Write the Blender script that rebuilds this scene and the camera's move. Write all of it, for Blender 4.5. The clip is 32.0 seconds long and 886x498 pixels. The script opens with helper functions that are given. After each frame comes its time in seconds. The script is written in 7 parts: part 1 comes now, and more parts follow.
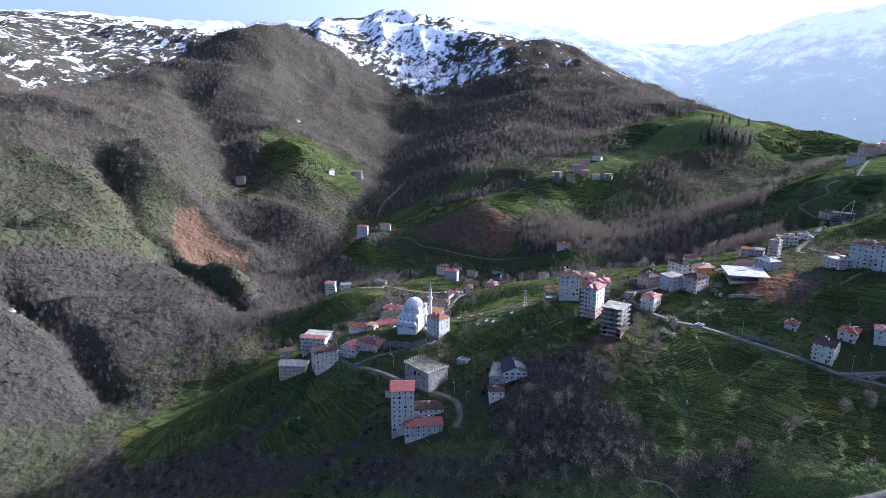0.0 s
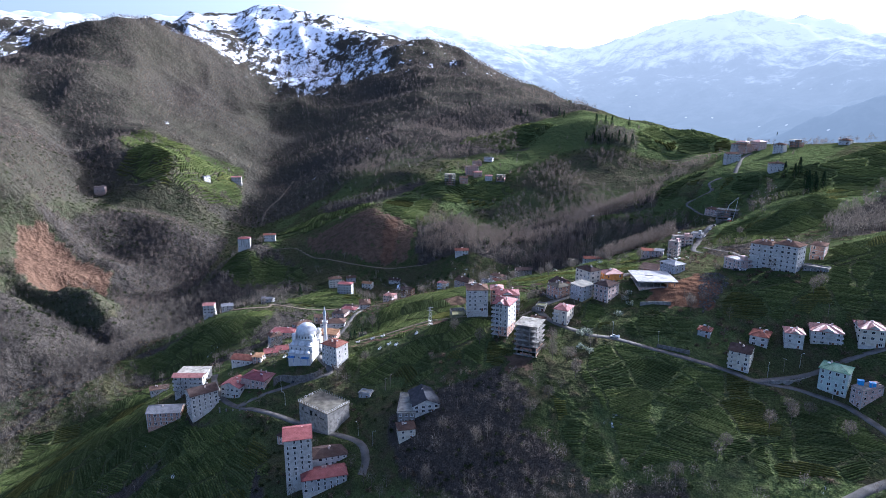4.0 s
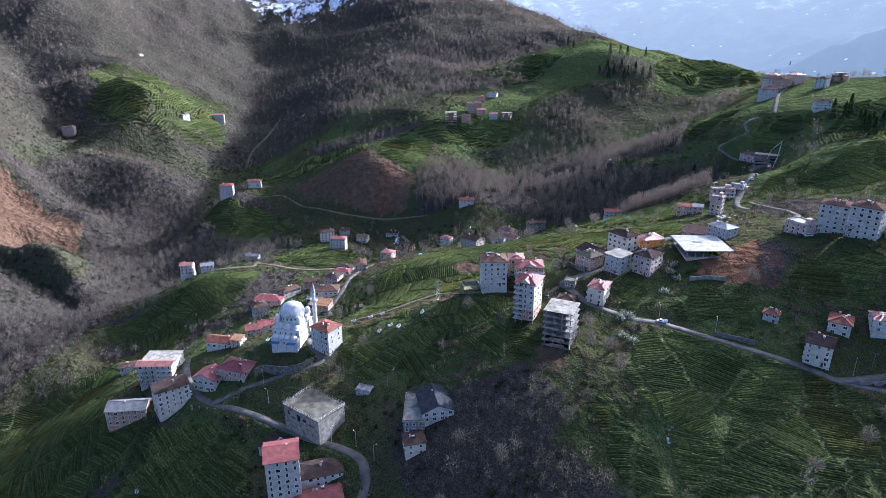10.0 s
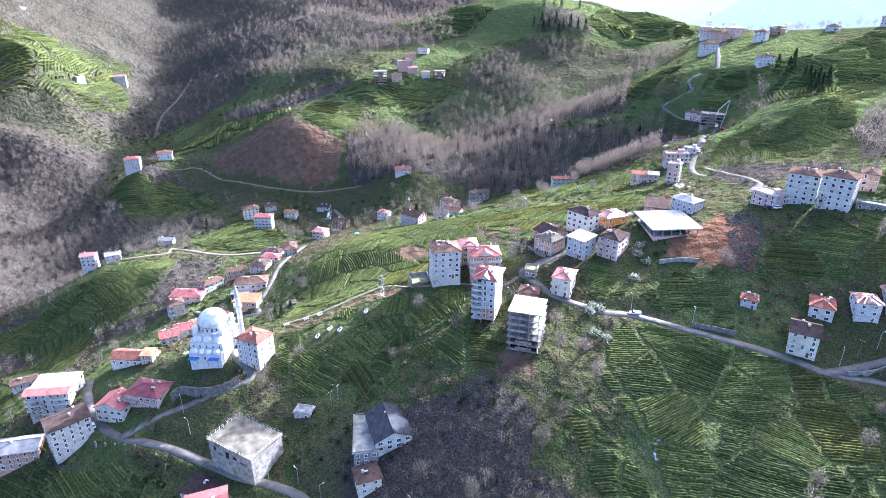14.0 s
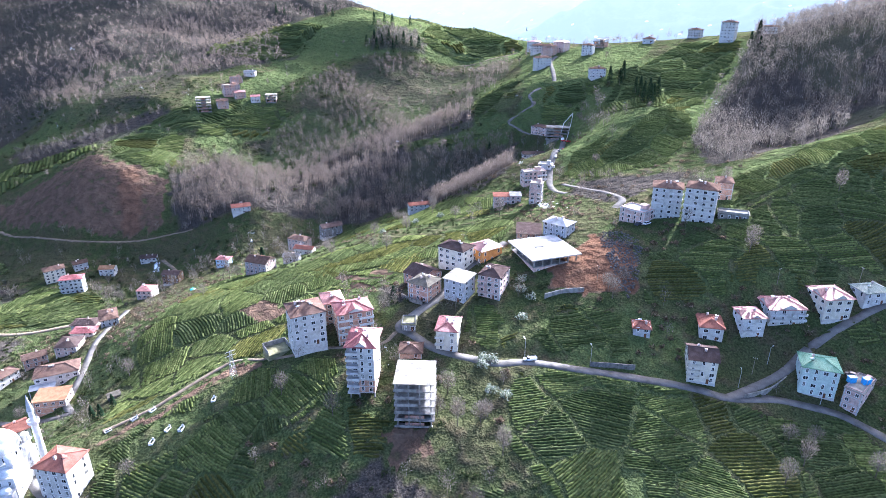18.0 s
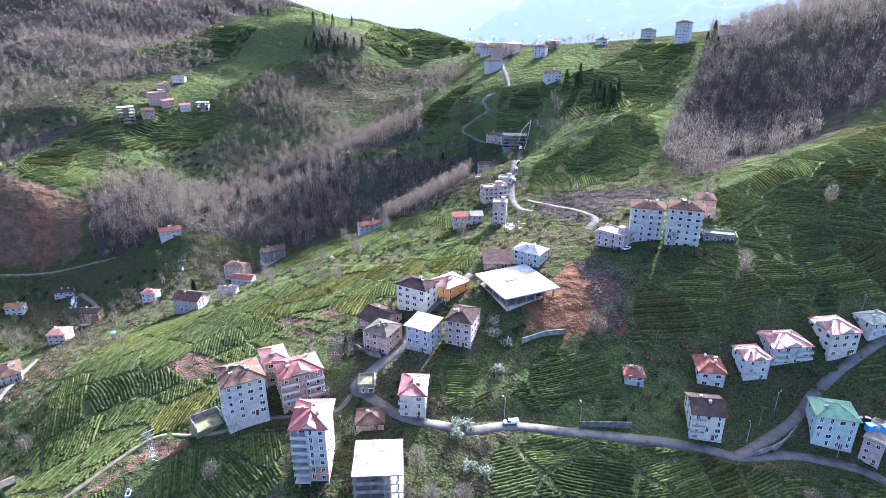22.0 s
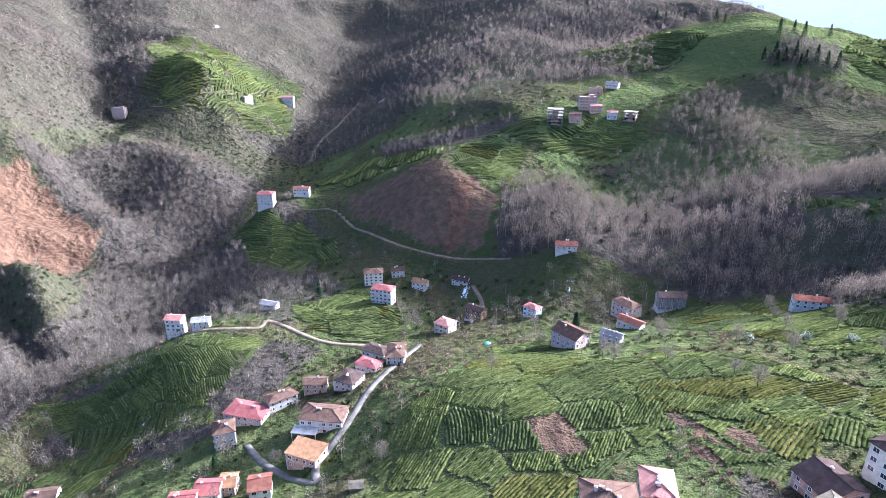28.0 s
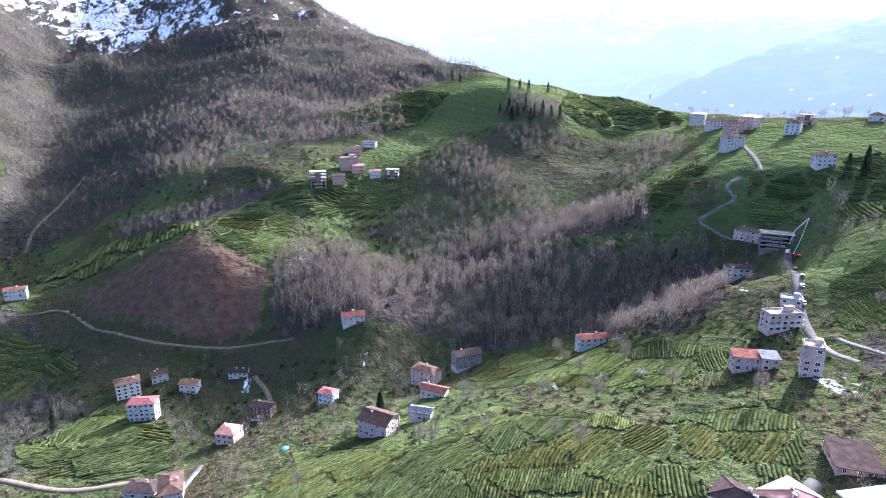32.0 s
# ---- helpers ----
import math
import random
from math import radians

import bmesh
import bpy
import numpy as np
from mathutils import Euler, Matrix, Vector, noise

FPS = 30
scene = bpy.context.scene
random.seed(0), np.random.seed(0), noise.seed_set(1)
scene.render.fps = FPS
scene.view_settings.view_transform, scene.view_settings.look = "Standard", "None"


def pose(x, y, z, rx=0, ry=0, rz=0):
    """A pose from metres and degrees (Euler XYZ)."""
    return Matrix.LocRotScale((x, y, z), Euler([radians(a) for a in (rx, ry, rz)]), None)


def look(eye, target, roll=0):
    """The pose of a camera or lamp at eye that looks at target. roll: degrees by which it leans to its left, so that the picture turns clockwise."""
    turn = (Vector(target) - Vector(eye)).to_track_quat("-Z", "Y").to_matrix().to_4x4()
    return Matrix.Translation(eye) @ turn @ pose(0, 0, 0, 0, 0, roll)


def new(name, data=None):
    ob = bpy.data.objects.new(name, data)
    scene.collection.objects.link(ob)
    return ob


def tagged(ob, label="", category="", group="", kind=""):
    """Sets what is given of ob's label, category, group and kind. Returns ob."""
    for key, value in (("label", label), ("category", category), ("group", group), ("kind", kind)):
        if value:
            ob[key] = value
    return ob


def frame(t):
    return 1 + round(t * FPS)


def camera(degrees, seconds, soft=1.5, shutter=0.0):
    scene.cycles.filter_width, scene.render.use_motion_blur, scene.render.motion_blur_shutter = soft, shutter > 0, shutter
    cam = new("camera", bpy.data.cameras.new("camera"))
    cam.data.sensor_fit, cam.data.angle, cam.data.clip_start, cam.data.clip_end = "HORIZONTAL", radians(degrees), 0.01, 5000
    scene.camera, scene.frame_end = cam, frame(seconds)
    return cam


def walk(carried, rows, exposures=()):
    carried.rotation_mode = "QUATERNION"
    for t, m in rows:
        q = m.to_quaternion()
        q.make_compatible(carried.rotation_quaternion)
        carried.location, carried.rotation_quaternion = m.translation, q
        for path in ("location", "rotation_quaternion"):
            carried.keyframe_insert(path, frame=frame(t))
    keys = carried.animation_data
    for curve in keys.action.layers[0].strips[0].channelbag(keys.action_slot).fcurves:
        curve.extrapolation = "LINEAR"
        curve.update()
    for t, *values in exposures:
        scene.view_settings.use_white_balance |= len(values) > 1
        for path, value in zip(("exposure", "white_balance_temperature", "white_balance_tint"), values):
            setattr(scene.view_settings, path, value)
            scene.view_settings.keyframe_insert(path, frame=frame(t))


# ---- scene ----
cam = camera(71.49, 32.0, soft=0.6)
def aim(x, y, z, yaw, pitch, roll):
    return pose(x, y, z) @ pose(0, 0, 0, 0, 0, yaw) @ pose(0, 0, 0, 90 + pitch) @ pose(0, 0, 0, 0, 0, roll)


PATH = [
    (0, aim(0.01, 0.00, 180.00, 10.722, -13.650, 0.052)),
    (0.5, aim(-1.51, 5.09, 179.76, 4.136, -13.629, -0.178)),
    (1, aim(-3.02, 10.21, 179.55, 1.899, -13.650, -0.194)),
    (1.5, aim(-4.49, 15.43, 179.42, 1.276, -13.651, -0.167)),
    (2, aim(-5.93, 20.74, 179.37, 0.942, -13.581, -0.053)),
    (2.5, aim(-7.32, 26.15, 179.38, 0.707, -13.594, -0.011)),
    (3, aim(-8.64, 31.63, 179.47, 0.502, -13.581, -0.007)),
    (3.5, aim(-9.87, 37.16, 179.60, 0.323, -13.586, 0.048)),
    (5.5, aim(-12.81, 59.93, 180.94, 0.061, -13.761, 0.066)),
    (6, aim(-13.44, 65.76, 181.08, -0.005, -13.787, 0.056)),
    (6.5, aim(-14.08, 71.63, 181.17, -0.028, -13.811, 0.049)),
    (7, aim(-14.74, 77.55, 181.20, -0.080, -13.825, 0.042)),
    (7.5, aim(-15.44, 83.50, 181.16, -0.102, -13.837, 0.008)),
    (8, aim(-16.21, 89.46, 181.04, -0.147, -13.871, -0.009)),
    (8.5, aim(-17.03, 95.41, 180.87, -0.186, -13.882, -0.037)),
    (9, aim(-17.92, 101.29, 180.66, -0.232, -13.914, -0.180)),
    (9.5, aim(-18.86, 107.02, 180.44, -0.258, -13.901, -0.141)),
    (10, aim(-19.81, 112.73, 180.27, -0.309, -19.782, -0.098)),
    (10.5, aim(-20.77, 118.52, 180.28, -0.322, -26.049, -0.033)),
    (11, aim(-21.69, 124.34, 180.36, -0.349, -26.106, -0.075)),
    (11.5, aim(-22.54, 130.17, 180.47, -1.897, -26.101, -0.051)),
    (12, aim(-23.30, 135.98, 180.59, -4.240, -26.119, -0.131)),
    (12.5, aim(-23.94, 141.76, 180.70, -5.569, -26.181, -0.127)),
    (13, aim(-24.48, 147.49, 180.82, -6.236, -26.242, -0.042)),
    (13.5, aim(-24.91, 153.19, 180.98, -6.788, -26.345, 0.002)),
    (14, aim(-25.27, 158.87, 181.12, -7.163, -23.880, 0.024)),
    (14.5, aim(-25.58, 164.56, 181.19, -7.428, -22.732, -0.171)),
    (16.5, aim(-25.35, 187.64, 179.38, -11.915, -22.444, 0.030)),
    (17, aim(-24.72, 193.22, 179.08, -13.107, -22.420, 0.043)),
    (17.5, aim(-23.98, 198.76, 178.84, -20.057, -22.425, 0.024)),
    (18, aim(-23.13, 204.23, 178.68, -22.414, -22.403, -0.034)),
    (18.5, aim(-22.11, 209.58, 178.61, -23.261, -22.396, -0.050)),
    (19, aim(-20.90, 214.81, 178.59, -27.800, -22.405, -0.076)),
    (19.5, aim(-19.52, 219.96, 178.64, -30.370, -22.408, -0.118)),
    (20, aim(-17.94, 225.00, 178.75, -31.345, -22.428, -0.137)),
    (20.5, aim(-16.20, 229.95, 178.88, -31.895, -22.437, -0.112)),
    (21, aim(-14.33, 234.86, 179.01, -32.196, -22.450, -0.112)),
    (21.5, aim(-12.42, 239.78, 179.11, -31.203, -22.465, -0.120)),
    (22, aim(-10.52, 244.76, 179.16, -27.568, -22.490, -0.030)),
    (22.5, aim(-8.71, 249.84, 179.14, -22.945, -22.477, 0.014)),
    (23, aim(-7.08, 255.04, 179.05, -17.044, -22.434, 0.057)),
    (23.5, aim(-5.73, 260.32, 178.95, -13.301, -22.417, 0.053)),
    (24, aim(-4.73, 265.68, 178.87, -8.203, -22.369, 0.056)),
    (24.5, aim(-4.21, 271.19, 178.91, -4.249, -22.335, 0.104)),
    (25, aim(-4.14, 276.80, 178.97, 0.704, -22.308, 0.132)),
    (25.5, aim(-4.48, 282.46, 178.98, 4.039, -22.330, 0.269)),
    (26, aim(-5.13, 288.14, 178.90, 8.474, -22.290, 0.187)),
    (26.5, aim(-6.00, 293.80, 178.71, 12.203, -22.306, 0.164)),
    (28.5, aim(-13.53, 315.78, 176.30, 5.925, -22.052, 0.106)),
    (29, aim(-15.15, 320.60, 176.11, -8.735, -22.065, 0.163)),
    (29.5, aim(-16.66, 325.29, 176.04, -12.138, -22.023, 0.075)),
    (30, aim(-17.95, 329.77, 176.08, -12.686, -22.002, 0.094)),
    (30.5, aim(-18.99, 333.97, 176.25, -12.910, -21.969, 0.119)),
    (31, aim(-19.80, 337.81, 176.52, -13.054, -21.945, 0.149)),
    (31.5, aim(-20.45, 341.23, 176.86, -13.101, -19.940, 0.114)),
    (32, aim(-21.04, 344.35, 177.22, -13.187, -16.964, 0.148)),
]
EXPOSURE = [(0, 1.75), (9.5, 1.8), (10.1, 1.9), (11, 2.55), (13, 3.25), (17, 3.1), (22, 3.0), (26, 2.8), (29, 2.85), (31, 2.8), (32, 2.75)]
walk(cam, PATH, [(t, stops, 5100 + 130 * min(1, max(0, t - 10)), 17 + 2 * min(1, max(0, t - 10))) for t, stops in EXPOSURE])
# ---- world, sun ----
SUN_AZIMUTH, SUN_HEIGHT = radians(53), radians(21.5)  # clockwise from +y, above the horizon
world = bpy.data.worlds.new("sky")
scene.world = world
world.use_nodes = True
wt = world.node_tree
sky = wt.nodes.new("ShaderNodeTexSky")
sky.sky_type, sky.sun_disc = "NISHITA", False
sky.sun_elevation, sky.sun_rotation = SUN_HEIGHT, SUN_AZIMUTH
sky.dust_density, sky.air_density, sky.ozone_density = 5.0, 0.65, 0.5
wt.links.new(sky.outputs[0], wt.nodes["Background"].inputs[0])
wt.nodes["Background"].inputs[1].default_value = 0.115
sun = new("sun", bpy.data.lights.new("sun", "SUN"))
sun.data.energy, sun.data.angle, sun.data.color = 4.2, radians(0.6), (1.0, 0.95, 0.88)
sun.matrix_world = look((math.sin(SUN_AZIMUTH) * 100, math.cos(SUN_AZIMUTH) * 100, math.tan(SUN_HEIGHT) * 100), (0, 0, 0))
# ---- materials ----
def material(name, rough=0.8, metal=0.0):
    m = bpy.data.materials.new(name)
    m.use_nodes = True
    b = m.node_tree.nodes["Principled BSDF"]
    b.inputs["Roughness"].default_value, b.inputs["Metallic"].default_value = rough, metal
    return m, m.node_tree, b


def node(t, kind, **values):
    n = t.nodes.new(kind)
    for key, value in values.items():
        n.inputs[key.replace("_", " ")].default_value = value
    return n


def noise_at(t, scale, detail=4.0, coords=None):
    n = node(t, "ShaderNodeTexNoise", Scale=scale, Detail=detail)
    if coords is None:
        coords = t.nodes.new("ShaderNodeNewGeometry").outputs["Position"]
    t.links.new(coords, n.inputs["Vector"])
    return n.outputs["Fac"]


def ramp(t, fac, *stops):
    r = t.nodes.new("ShaderNodeValToRGB")
    e = r.color_ramp.elements
    while len(e) < len(stops):
        e.new(0.5)
    for k, (pos, col) in enumerate(stops):
        e[k].position, e[k].color = pos, (*col, 1)
    t.links.new(fac, r.inputs["Fac"])
    return r.outputs["Color"]


def mix(t, fac, a, b, how="MIX"):
    n = t.nodes.new("ShaderNodeMix")
    n.data_type, n.blend_type = "RGBA", how
    for socket, value in ((n.inputs[0], fac), (n.inputs[6], a), (n.inputs[7], b)):
        if isinstance(value, (int, float)):
            socket.default_value = value
        elif isinstance(value, tuple):
            socket.default_value = (*value, 1)
        else:
            t.links.new(value, socket)
    return n.outputs[2]


def bump(t, b, height, strength=0.4, distance=0.1):
    n = node(t, "ShaderNodeBump", Strength=strength, Distance=distance)
    t.links.new(height, n.inputs["Height"])
    t.links.new(n.outputs[0], b.inputs["Normal"])


def worn(name, base, dark=0.75, light=1.15, rough=0.8, scale=1.5, fine=14.0, spread=0.08, metal=0.0, bumps=0.25):
    """A surface with broad stains, fine grain and a little change from piece to piece."""
    m, t, b = material(name, rough, metal)
    b.inputs["Specular IOR Level"].default_value = 0.0 if rough >= 0.7 else 0.35
    c = Vector(base)
    broad = ramp(t, noise_at(t, scale, 5), (0.3, tuple(c * dark)), (0.55, tuple(c)), (0.75, tuple(c * light)))
    grain = ramp(t, noise_at(t, fine, 3), (0.3, (0.82, 0.82, 0.82)), (0.7, (1.08, 1.08, 1.08)))
    col = mix(t, 1.0, broad, grain, "MULTIPLY")
    info = t.nodes.new("ShaderNodeObjectInfo")
    tone = ramp(t, info.outputs["Random"], (0.0, (1 - spread,) * 3), (1.0, (1 + spread,) * 3))
    col = mix(t, 1.0, col, tone, "MULTIPLY")
    t.links.new(col, b.inputs["Base Color"])
    if bumps:
        bump(t, b, noise_at(t, fine, 4), bumps, 0.05)
    return m
# ---- landform: crest and valley lines, metres ----
LANDFORM = {
    "village_crest": [(-235, 425, -36), (-175, 414, -6), (-147, 432, 4), (-106, 413, 15), (-100, 440, 12), (-74, 436, 18), (-38, 440, 25), (15, 440, 43), (60, 450, 50), (119, 455, 59), (192, 440, 70), (230, 425, 76), (300, 424, 100), (368, 424, 111), (505, 440, 140)],
    "front_slope": [(-92, 364, 1), (-86, 401, 8), (-110, 397, 6), (-131, 405, 0), (-60, 380, 7), (-25, 352, 18), (27, 400, 40), (30, 370, 36), (19, 349, 28), (47, 332, 24), (62, 305, 13), (93, 280, 12), (92, 388, 43), (149, 360, 39), (193, 340, 36), (144, 310, 28), (207, 392, 69), (240, 355, 58)],
    "front_foot": [(-60, 300, -18), (20, 280, -4), (130, 260, 14), (240, 270, 26), (330, 320, 50), (-100, 330, -12), (-150, 340, -28), (-220, 340, -55), (-330, 330, -82), (0, 120, -45), (250, 100, -20), (-300, 80, -100), (430, 330, 85)],
    "west_stream": [(-345, 430, -92), (-310, 500, -84), (-285, 580, -78), (-300, 680, -75), (-330, 780, -70), (-330, 880, -62), (-340, 1000, -48), (-375, 1150, -30), (-383, 1382, -12), (-432, 1522, 32), (-487, 1787, 95), (-536, 2188, 175)],
    "west_terrace": [(-219, 430, -32), (-305, 529, -66), (-286, 592, -54), (-241, 640, -32), (-200, 610, -31), (-160, 560, -24), (-110, 620, -25), (-170, 700, -38), (-240, 760, -50)],
    "back_terraces": [(-60, 466, 15), (-23, 509, 24), (-12, 489, 22), (50, 560, 28), (124, 548, 43), (152, 620, 33), (10, 617, -1), (-27, 615, -3), (80, 620, 14), (-13, 678, -16), (-70, 674, -30), (-125, 706, -32), (-75, 545, 2), (-112, 488, -9), (-143, 475, -11), (-74, 484, 3)],
    "back_gully": [(240, 660, 30), (170, 690, 12), (110, 690, 2), (40, 700, -12), (-30, 730, -24), (-90, 770, -34), (-200, 820, -42), (-260, 850, -40)],
    "far_bank": [(9, 735, 6), (-85, 790, -10), (-203, 855, -28), (-290, 868, -16), (-116, 860, 30), (0, 880, 20), (56, 930, 32), (-60, 930, 42), (-200, 960, 5), (172, 803, 36), (237, 845, 57), (162, 750, 40), (100, 800, 10), (-6, 968, 60), (120, 960, 62)],
    "north_ridge": [(202, 574, 56), (225, 634, 58), (265, 740, 82), (350, 714, 107), (389, 885, 112), (308, 580, 99), (237, 580, 64), (473, 1084, 114), (386, 1290, 126), (288, 1313, 149), (171, 1117, 118), (260, 1128, 138), (565, 898, 118), (317, 995, 72), (343, 1411, 137)],
    "east_wood": [(423, 646, 112), (491, 564, 150), (520, 500, 164), (423, 500, 118), (382, 530, 84), (590, 731, 144), (330, 500, 82), (515, 728, 138), (700, 600, 190)],
    "north_slope": [(4, 1251, 104), (-107, 1348, 105), (-281, 1425, 60), (-250, 1735, 140), (30, 1364, 108), (-150, 1100, 52), (-250, 1200, 20), (159, 1742, 203), (69, 1999, 247), (239, 1528, 163), (-105, 2400, 374)],
    "west_hill": [(-569, 897, 0), (-504, 900, -44), (-406, 705, -50), (-571, 1047, 30), (-424, 1248, 20), (-526, 1177, 80), (-600, 914, 50), (-699, 1150, 110), (-698, 1325, 131), (-450, 560, -52), (-560, 700, -20), (-480, 780, -62), (-700, 700, 60), (-600, 480, -10), (-900, 900, 150), (-430, 960, -30)],
    "west_mountain": [(-982, 1502, 209), (-871, 1572, 235), (-1193, 1842, 344), (-1091, 1906, 383), (-1002, 2013, 428), (-986, 2188, 437), (-1049, 2597, 469), (-722, 1866, 205), (-559, 1607, 115), (-798, 1943, 237), (-1202, 2059, 367), (-1092, 2136, 390), (-1099, 2612, 438), (-1187, 3366, 526), (-1036, 3400, 566), (-505, 3412, 530), (-310, 3601, 487)],
    "summit": [(-1080, 3120, 561), (-963, 3263, 622), (-861, 3292, 638), (-687, 3231, 584), (-460, 2967, 507), (-283, 2688, 435), (-980, 2409, 372), (-775, 2379, 302), (-719, 2709, 384), (-506, 2655, 358), (-349, 2478, 306), (-467, 2050, 187)],
    "far_snow": [(-527, 4371, 695), (-160, 4399, 627), (172, 4297, 512), (428, 4278, 450), (700, 4341, 328), (1013, 4584, 450), (1261, 4520, 574), (1548, 4480, 660), (1912, 4387, 760), (2191, 4193, 643), (2430, 3996, 579), (2537, 3806, 522), (-2410, 3675, 639), (-2328, 3728, 604), (-2242, 3781, 667), (-2165, 3827, 628), (-1500, 3600, 500)],
    "far_valley": [(602, 3647, 150), (895, 3273, 60), (1382, 3090, 60), (1766, 3343, 250), (2017, 3311, 360), (1093, 2452, -60), (1241, 2026, -60), (700, 2000, 20), (900, 1400, -20), (1100, 1000, 60), (1900, 2000, 200), (500, 2800, 90)],
    "behind": [(-1200, 300, 150), (-800, -600, 60), (0, -600, -60), (800, -500, 80), (1200, 300, 220), (0, -3000, 100), (3000, 0, 300), (-3000, 0, 300), (-3000, 2500, 600), (3500, 2500, 400)],
}
KNOTS = np.array([p for line in LANDFORM.values() for p in line], float)


def _kernel(a, b):
    return np.sqrt(((a[:, None, :] - b[None, :, :]) ** 2).sum(-1) + 40.0 ** 2)


def waves(x, y, size, seed):
    """Smooth value noise, about -1 to 1, with features of the given size."""
    u, v = x / size + seed * 17.13, y / size - seed * 9.71
    i, j = np.floor(u), np.floor(v)
    f, g = u - i, v - j
    f, g = f * f * (3 - 2 * f), g * g * (3 - 2 * g)

    def rnd(a, b):
        s = np.sin(a * 127.1 + b * 311.7 + seed * 74.7) * 43758.5453
        return (s - np.floor(s)) * 2 - 1
    return (rnd(i, j) * (1 - f) + rnd(i + 1, j) * f) * (1 - g) + (rnd(i, j + 1) * (1 - f) + rnd(i + 1, j + 1) * f) * g


def relief(x, y):
    """Ribs and gullies that grow with the size of the mountains."""
    far = np.clip((np.hypot(x, y - 100) - 650) / 1500, 0, 1)
    z = np.zeros(x.shape)
    for size, amp, seed in ((640, 34, 1), (310, 34, 2), (150, 26, 3), (70, 12, 4)):
        w = waves(x + 0.4 * y, y - 0.2 * x, size, seed)
        z += far ** 1.2 * amp * (0.36 - np.abs(w)) * 1.2
    return z


def _solve_land():
    n = len(KNOTS)
    xy = KNOTS[:, :2] / 1000.0
    lin = np.c_[np.ones(n), xy]
    m = np.zeros((n + 3, n + 3))
    m[:n, :n] = -_kernel(KNOTS[:, :2], KNOTS[:, :2]) + np.eye(n) * 2.0
    m[:n, n:], m[n:, :n] = lin, lin.T
    mountain = np.clip((KNOTS[:, 1] - 1400) / 250, 0, 1)
    return np.linalg.solve(m, np.r_[KNOTS[:, 2] - mountain * relief(KNOTS[:, 0], KNOTS[:, 1]), 0, 0, 0])


LAND_W = _solve_land()


# spurs and gullies of the western hillside: rise, half width, line
FOLDS = {
    "yard": (-5.5, 8, [(20, 429), (36, 431)]),
    "red_spur": (23, 30, [(-699, 941), (-616, 887), (-556, 892), (-472, 867)]),
    "lane_spur": (18, 20, [(-645, 649), (-579, 701), (-540, 763), (-427, 715), (-377, 668)]),
    "farm_spur": (16, 34, [(-622, 1170), (-617, 1347), (-514, 1396), (-447, 1398)]),
    "near_spur": (14, 22, [(-532, 478), (-492, 501), (-446, 521), (-404, 588)]),
    "gully_a": (-24, 18, [(-733, 882), (-643, 815), (-585, 756), (-552, 763)]),
    "gully_b": (-11, 22, [(-655, 968), (-589, 940), (-537, 930), (-487, 912)]),
    "gully_c": (-24, 16, [(-587, 537), (-525, 512), (-475, 503), (-400, 456)]),
    "gully_d": (-18, 15, [(-361, 637), (-417, 670), (-525, 738), (-542, 654)]),
    "gully_e": (-42, 75, [(-896, 1433), (-695, 1189), (-593, 1052)]),
    "gully_f": (-14, 16, [(-673, 629), (-645, 636), (-658, 665)]),
    "east_shoulder": (120, 260, [(2050, 2300), (1700, 2300), (1350, 2250)]),
    "west_gap": (-70, 130, [(-1236, 1215), (-1286, 1436), (-1302, 1670), (-1279, 1856), (-1300, 2050)]),
}


def beside(x, y, line):
    """Distance from a bent line."""
    best = np.full(x.shape, 1e9)
    for (ax, ay), (bx, by) in zip(line[:-1], line[1:]):
        dx, dy = bx - ax, by - ay
        t = np.clip(((x - ax) * dx + (y - ay) * dy) / (dx * dx + dy * dy), 0, 1)
        best = np.minimum(best, np.hypot(x - ax - t * dx, y - ay - t * dy))
    return best


def land(x, y):
    """Height of the ground, for arrays or numbers."""
    x, y = np.atleast_1d(np.asarray(x, float)), np.atleast_1d(np.asarray(y, float))
    shape = x.shape
    p = np.c_[x.ravel(), y.ravel()]
    z = np.empty(len(p))
    n = len(KNOTS)
    for k in range(0, len(p), 8000):
        q = p[k:k + 8000]
        z[k:k + 8000] = -_kernel(q, KNOTS[:, :2]) @ LAND_W[:n] + LAND_W[n] + q @ LAND_W[n + 1:] / 1000.0
    px, py = p[:, 0], p[:, 1]
    z += relief(px, py)
    # spurs and gullies of the western hillside run down to the stream
    west = np.clip((-px - 340) / 160, 0, 1) * np.clip((py - 380) / 120, 0, 1) * np.clip((1500 - py) / 300, 0, 1)
    z += west * (26 * (0.45 - np.abs(waves(0.35 * px + py, py - 0.9 * px, 150, 7))) + 11 * (0.45 - np.abs(waves(0.35 * px + py, py - 0.9 * px, 62, 8))))
    mid = np.clip((py - 850) / 250, 0, 1) * np.clip((1700 - py) / 400, 0, 1) * np.clip((px + 330) / 150, 0, 1)
    z += mid * (15 * (0.45 - np.abs(waves(px + 0.5 * py, 0.4 * py - 0.3 * px, 120, 9))) + 6 * (0.45 - np.abs(waves(px + 0.5 * py, 0.4 * py, 55, 10))))
    for rise, half, line in FOLDS.values():
        z += rise * np.exp(-(beside(px, py, line) / half) ** 1.6)
    z += 0.7 * waves(px, py, 23, 5) + 0.35 * waves(px, py, 9, 6)
    return z.reshape(shape)


def high(x, y):
    return float(land(x, y)[0])
# ---- plan of roads, tea fields, meadows, woods and bare earth, metres ----
ROADS, FIELDS, EARTH, MEADOWS, WOODS = {}, {}, {}, {}, {}

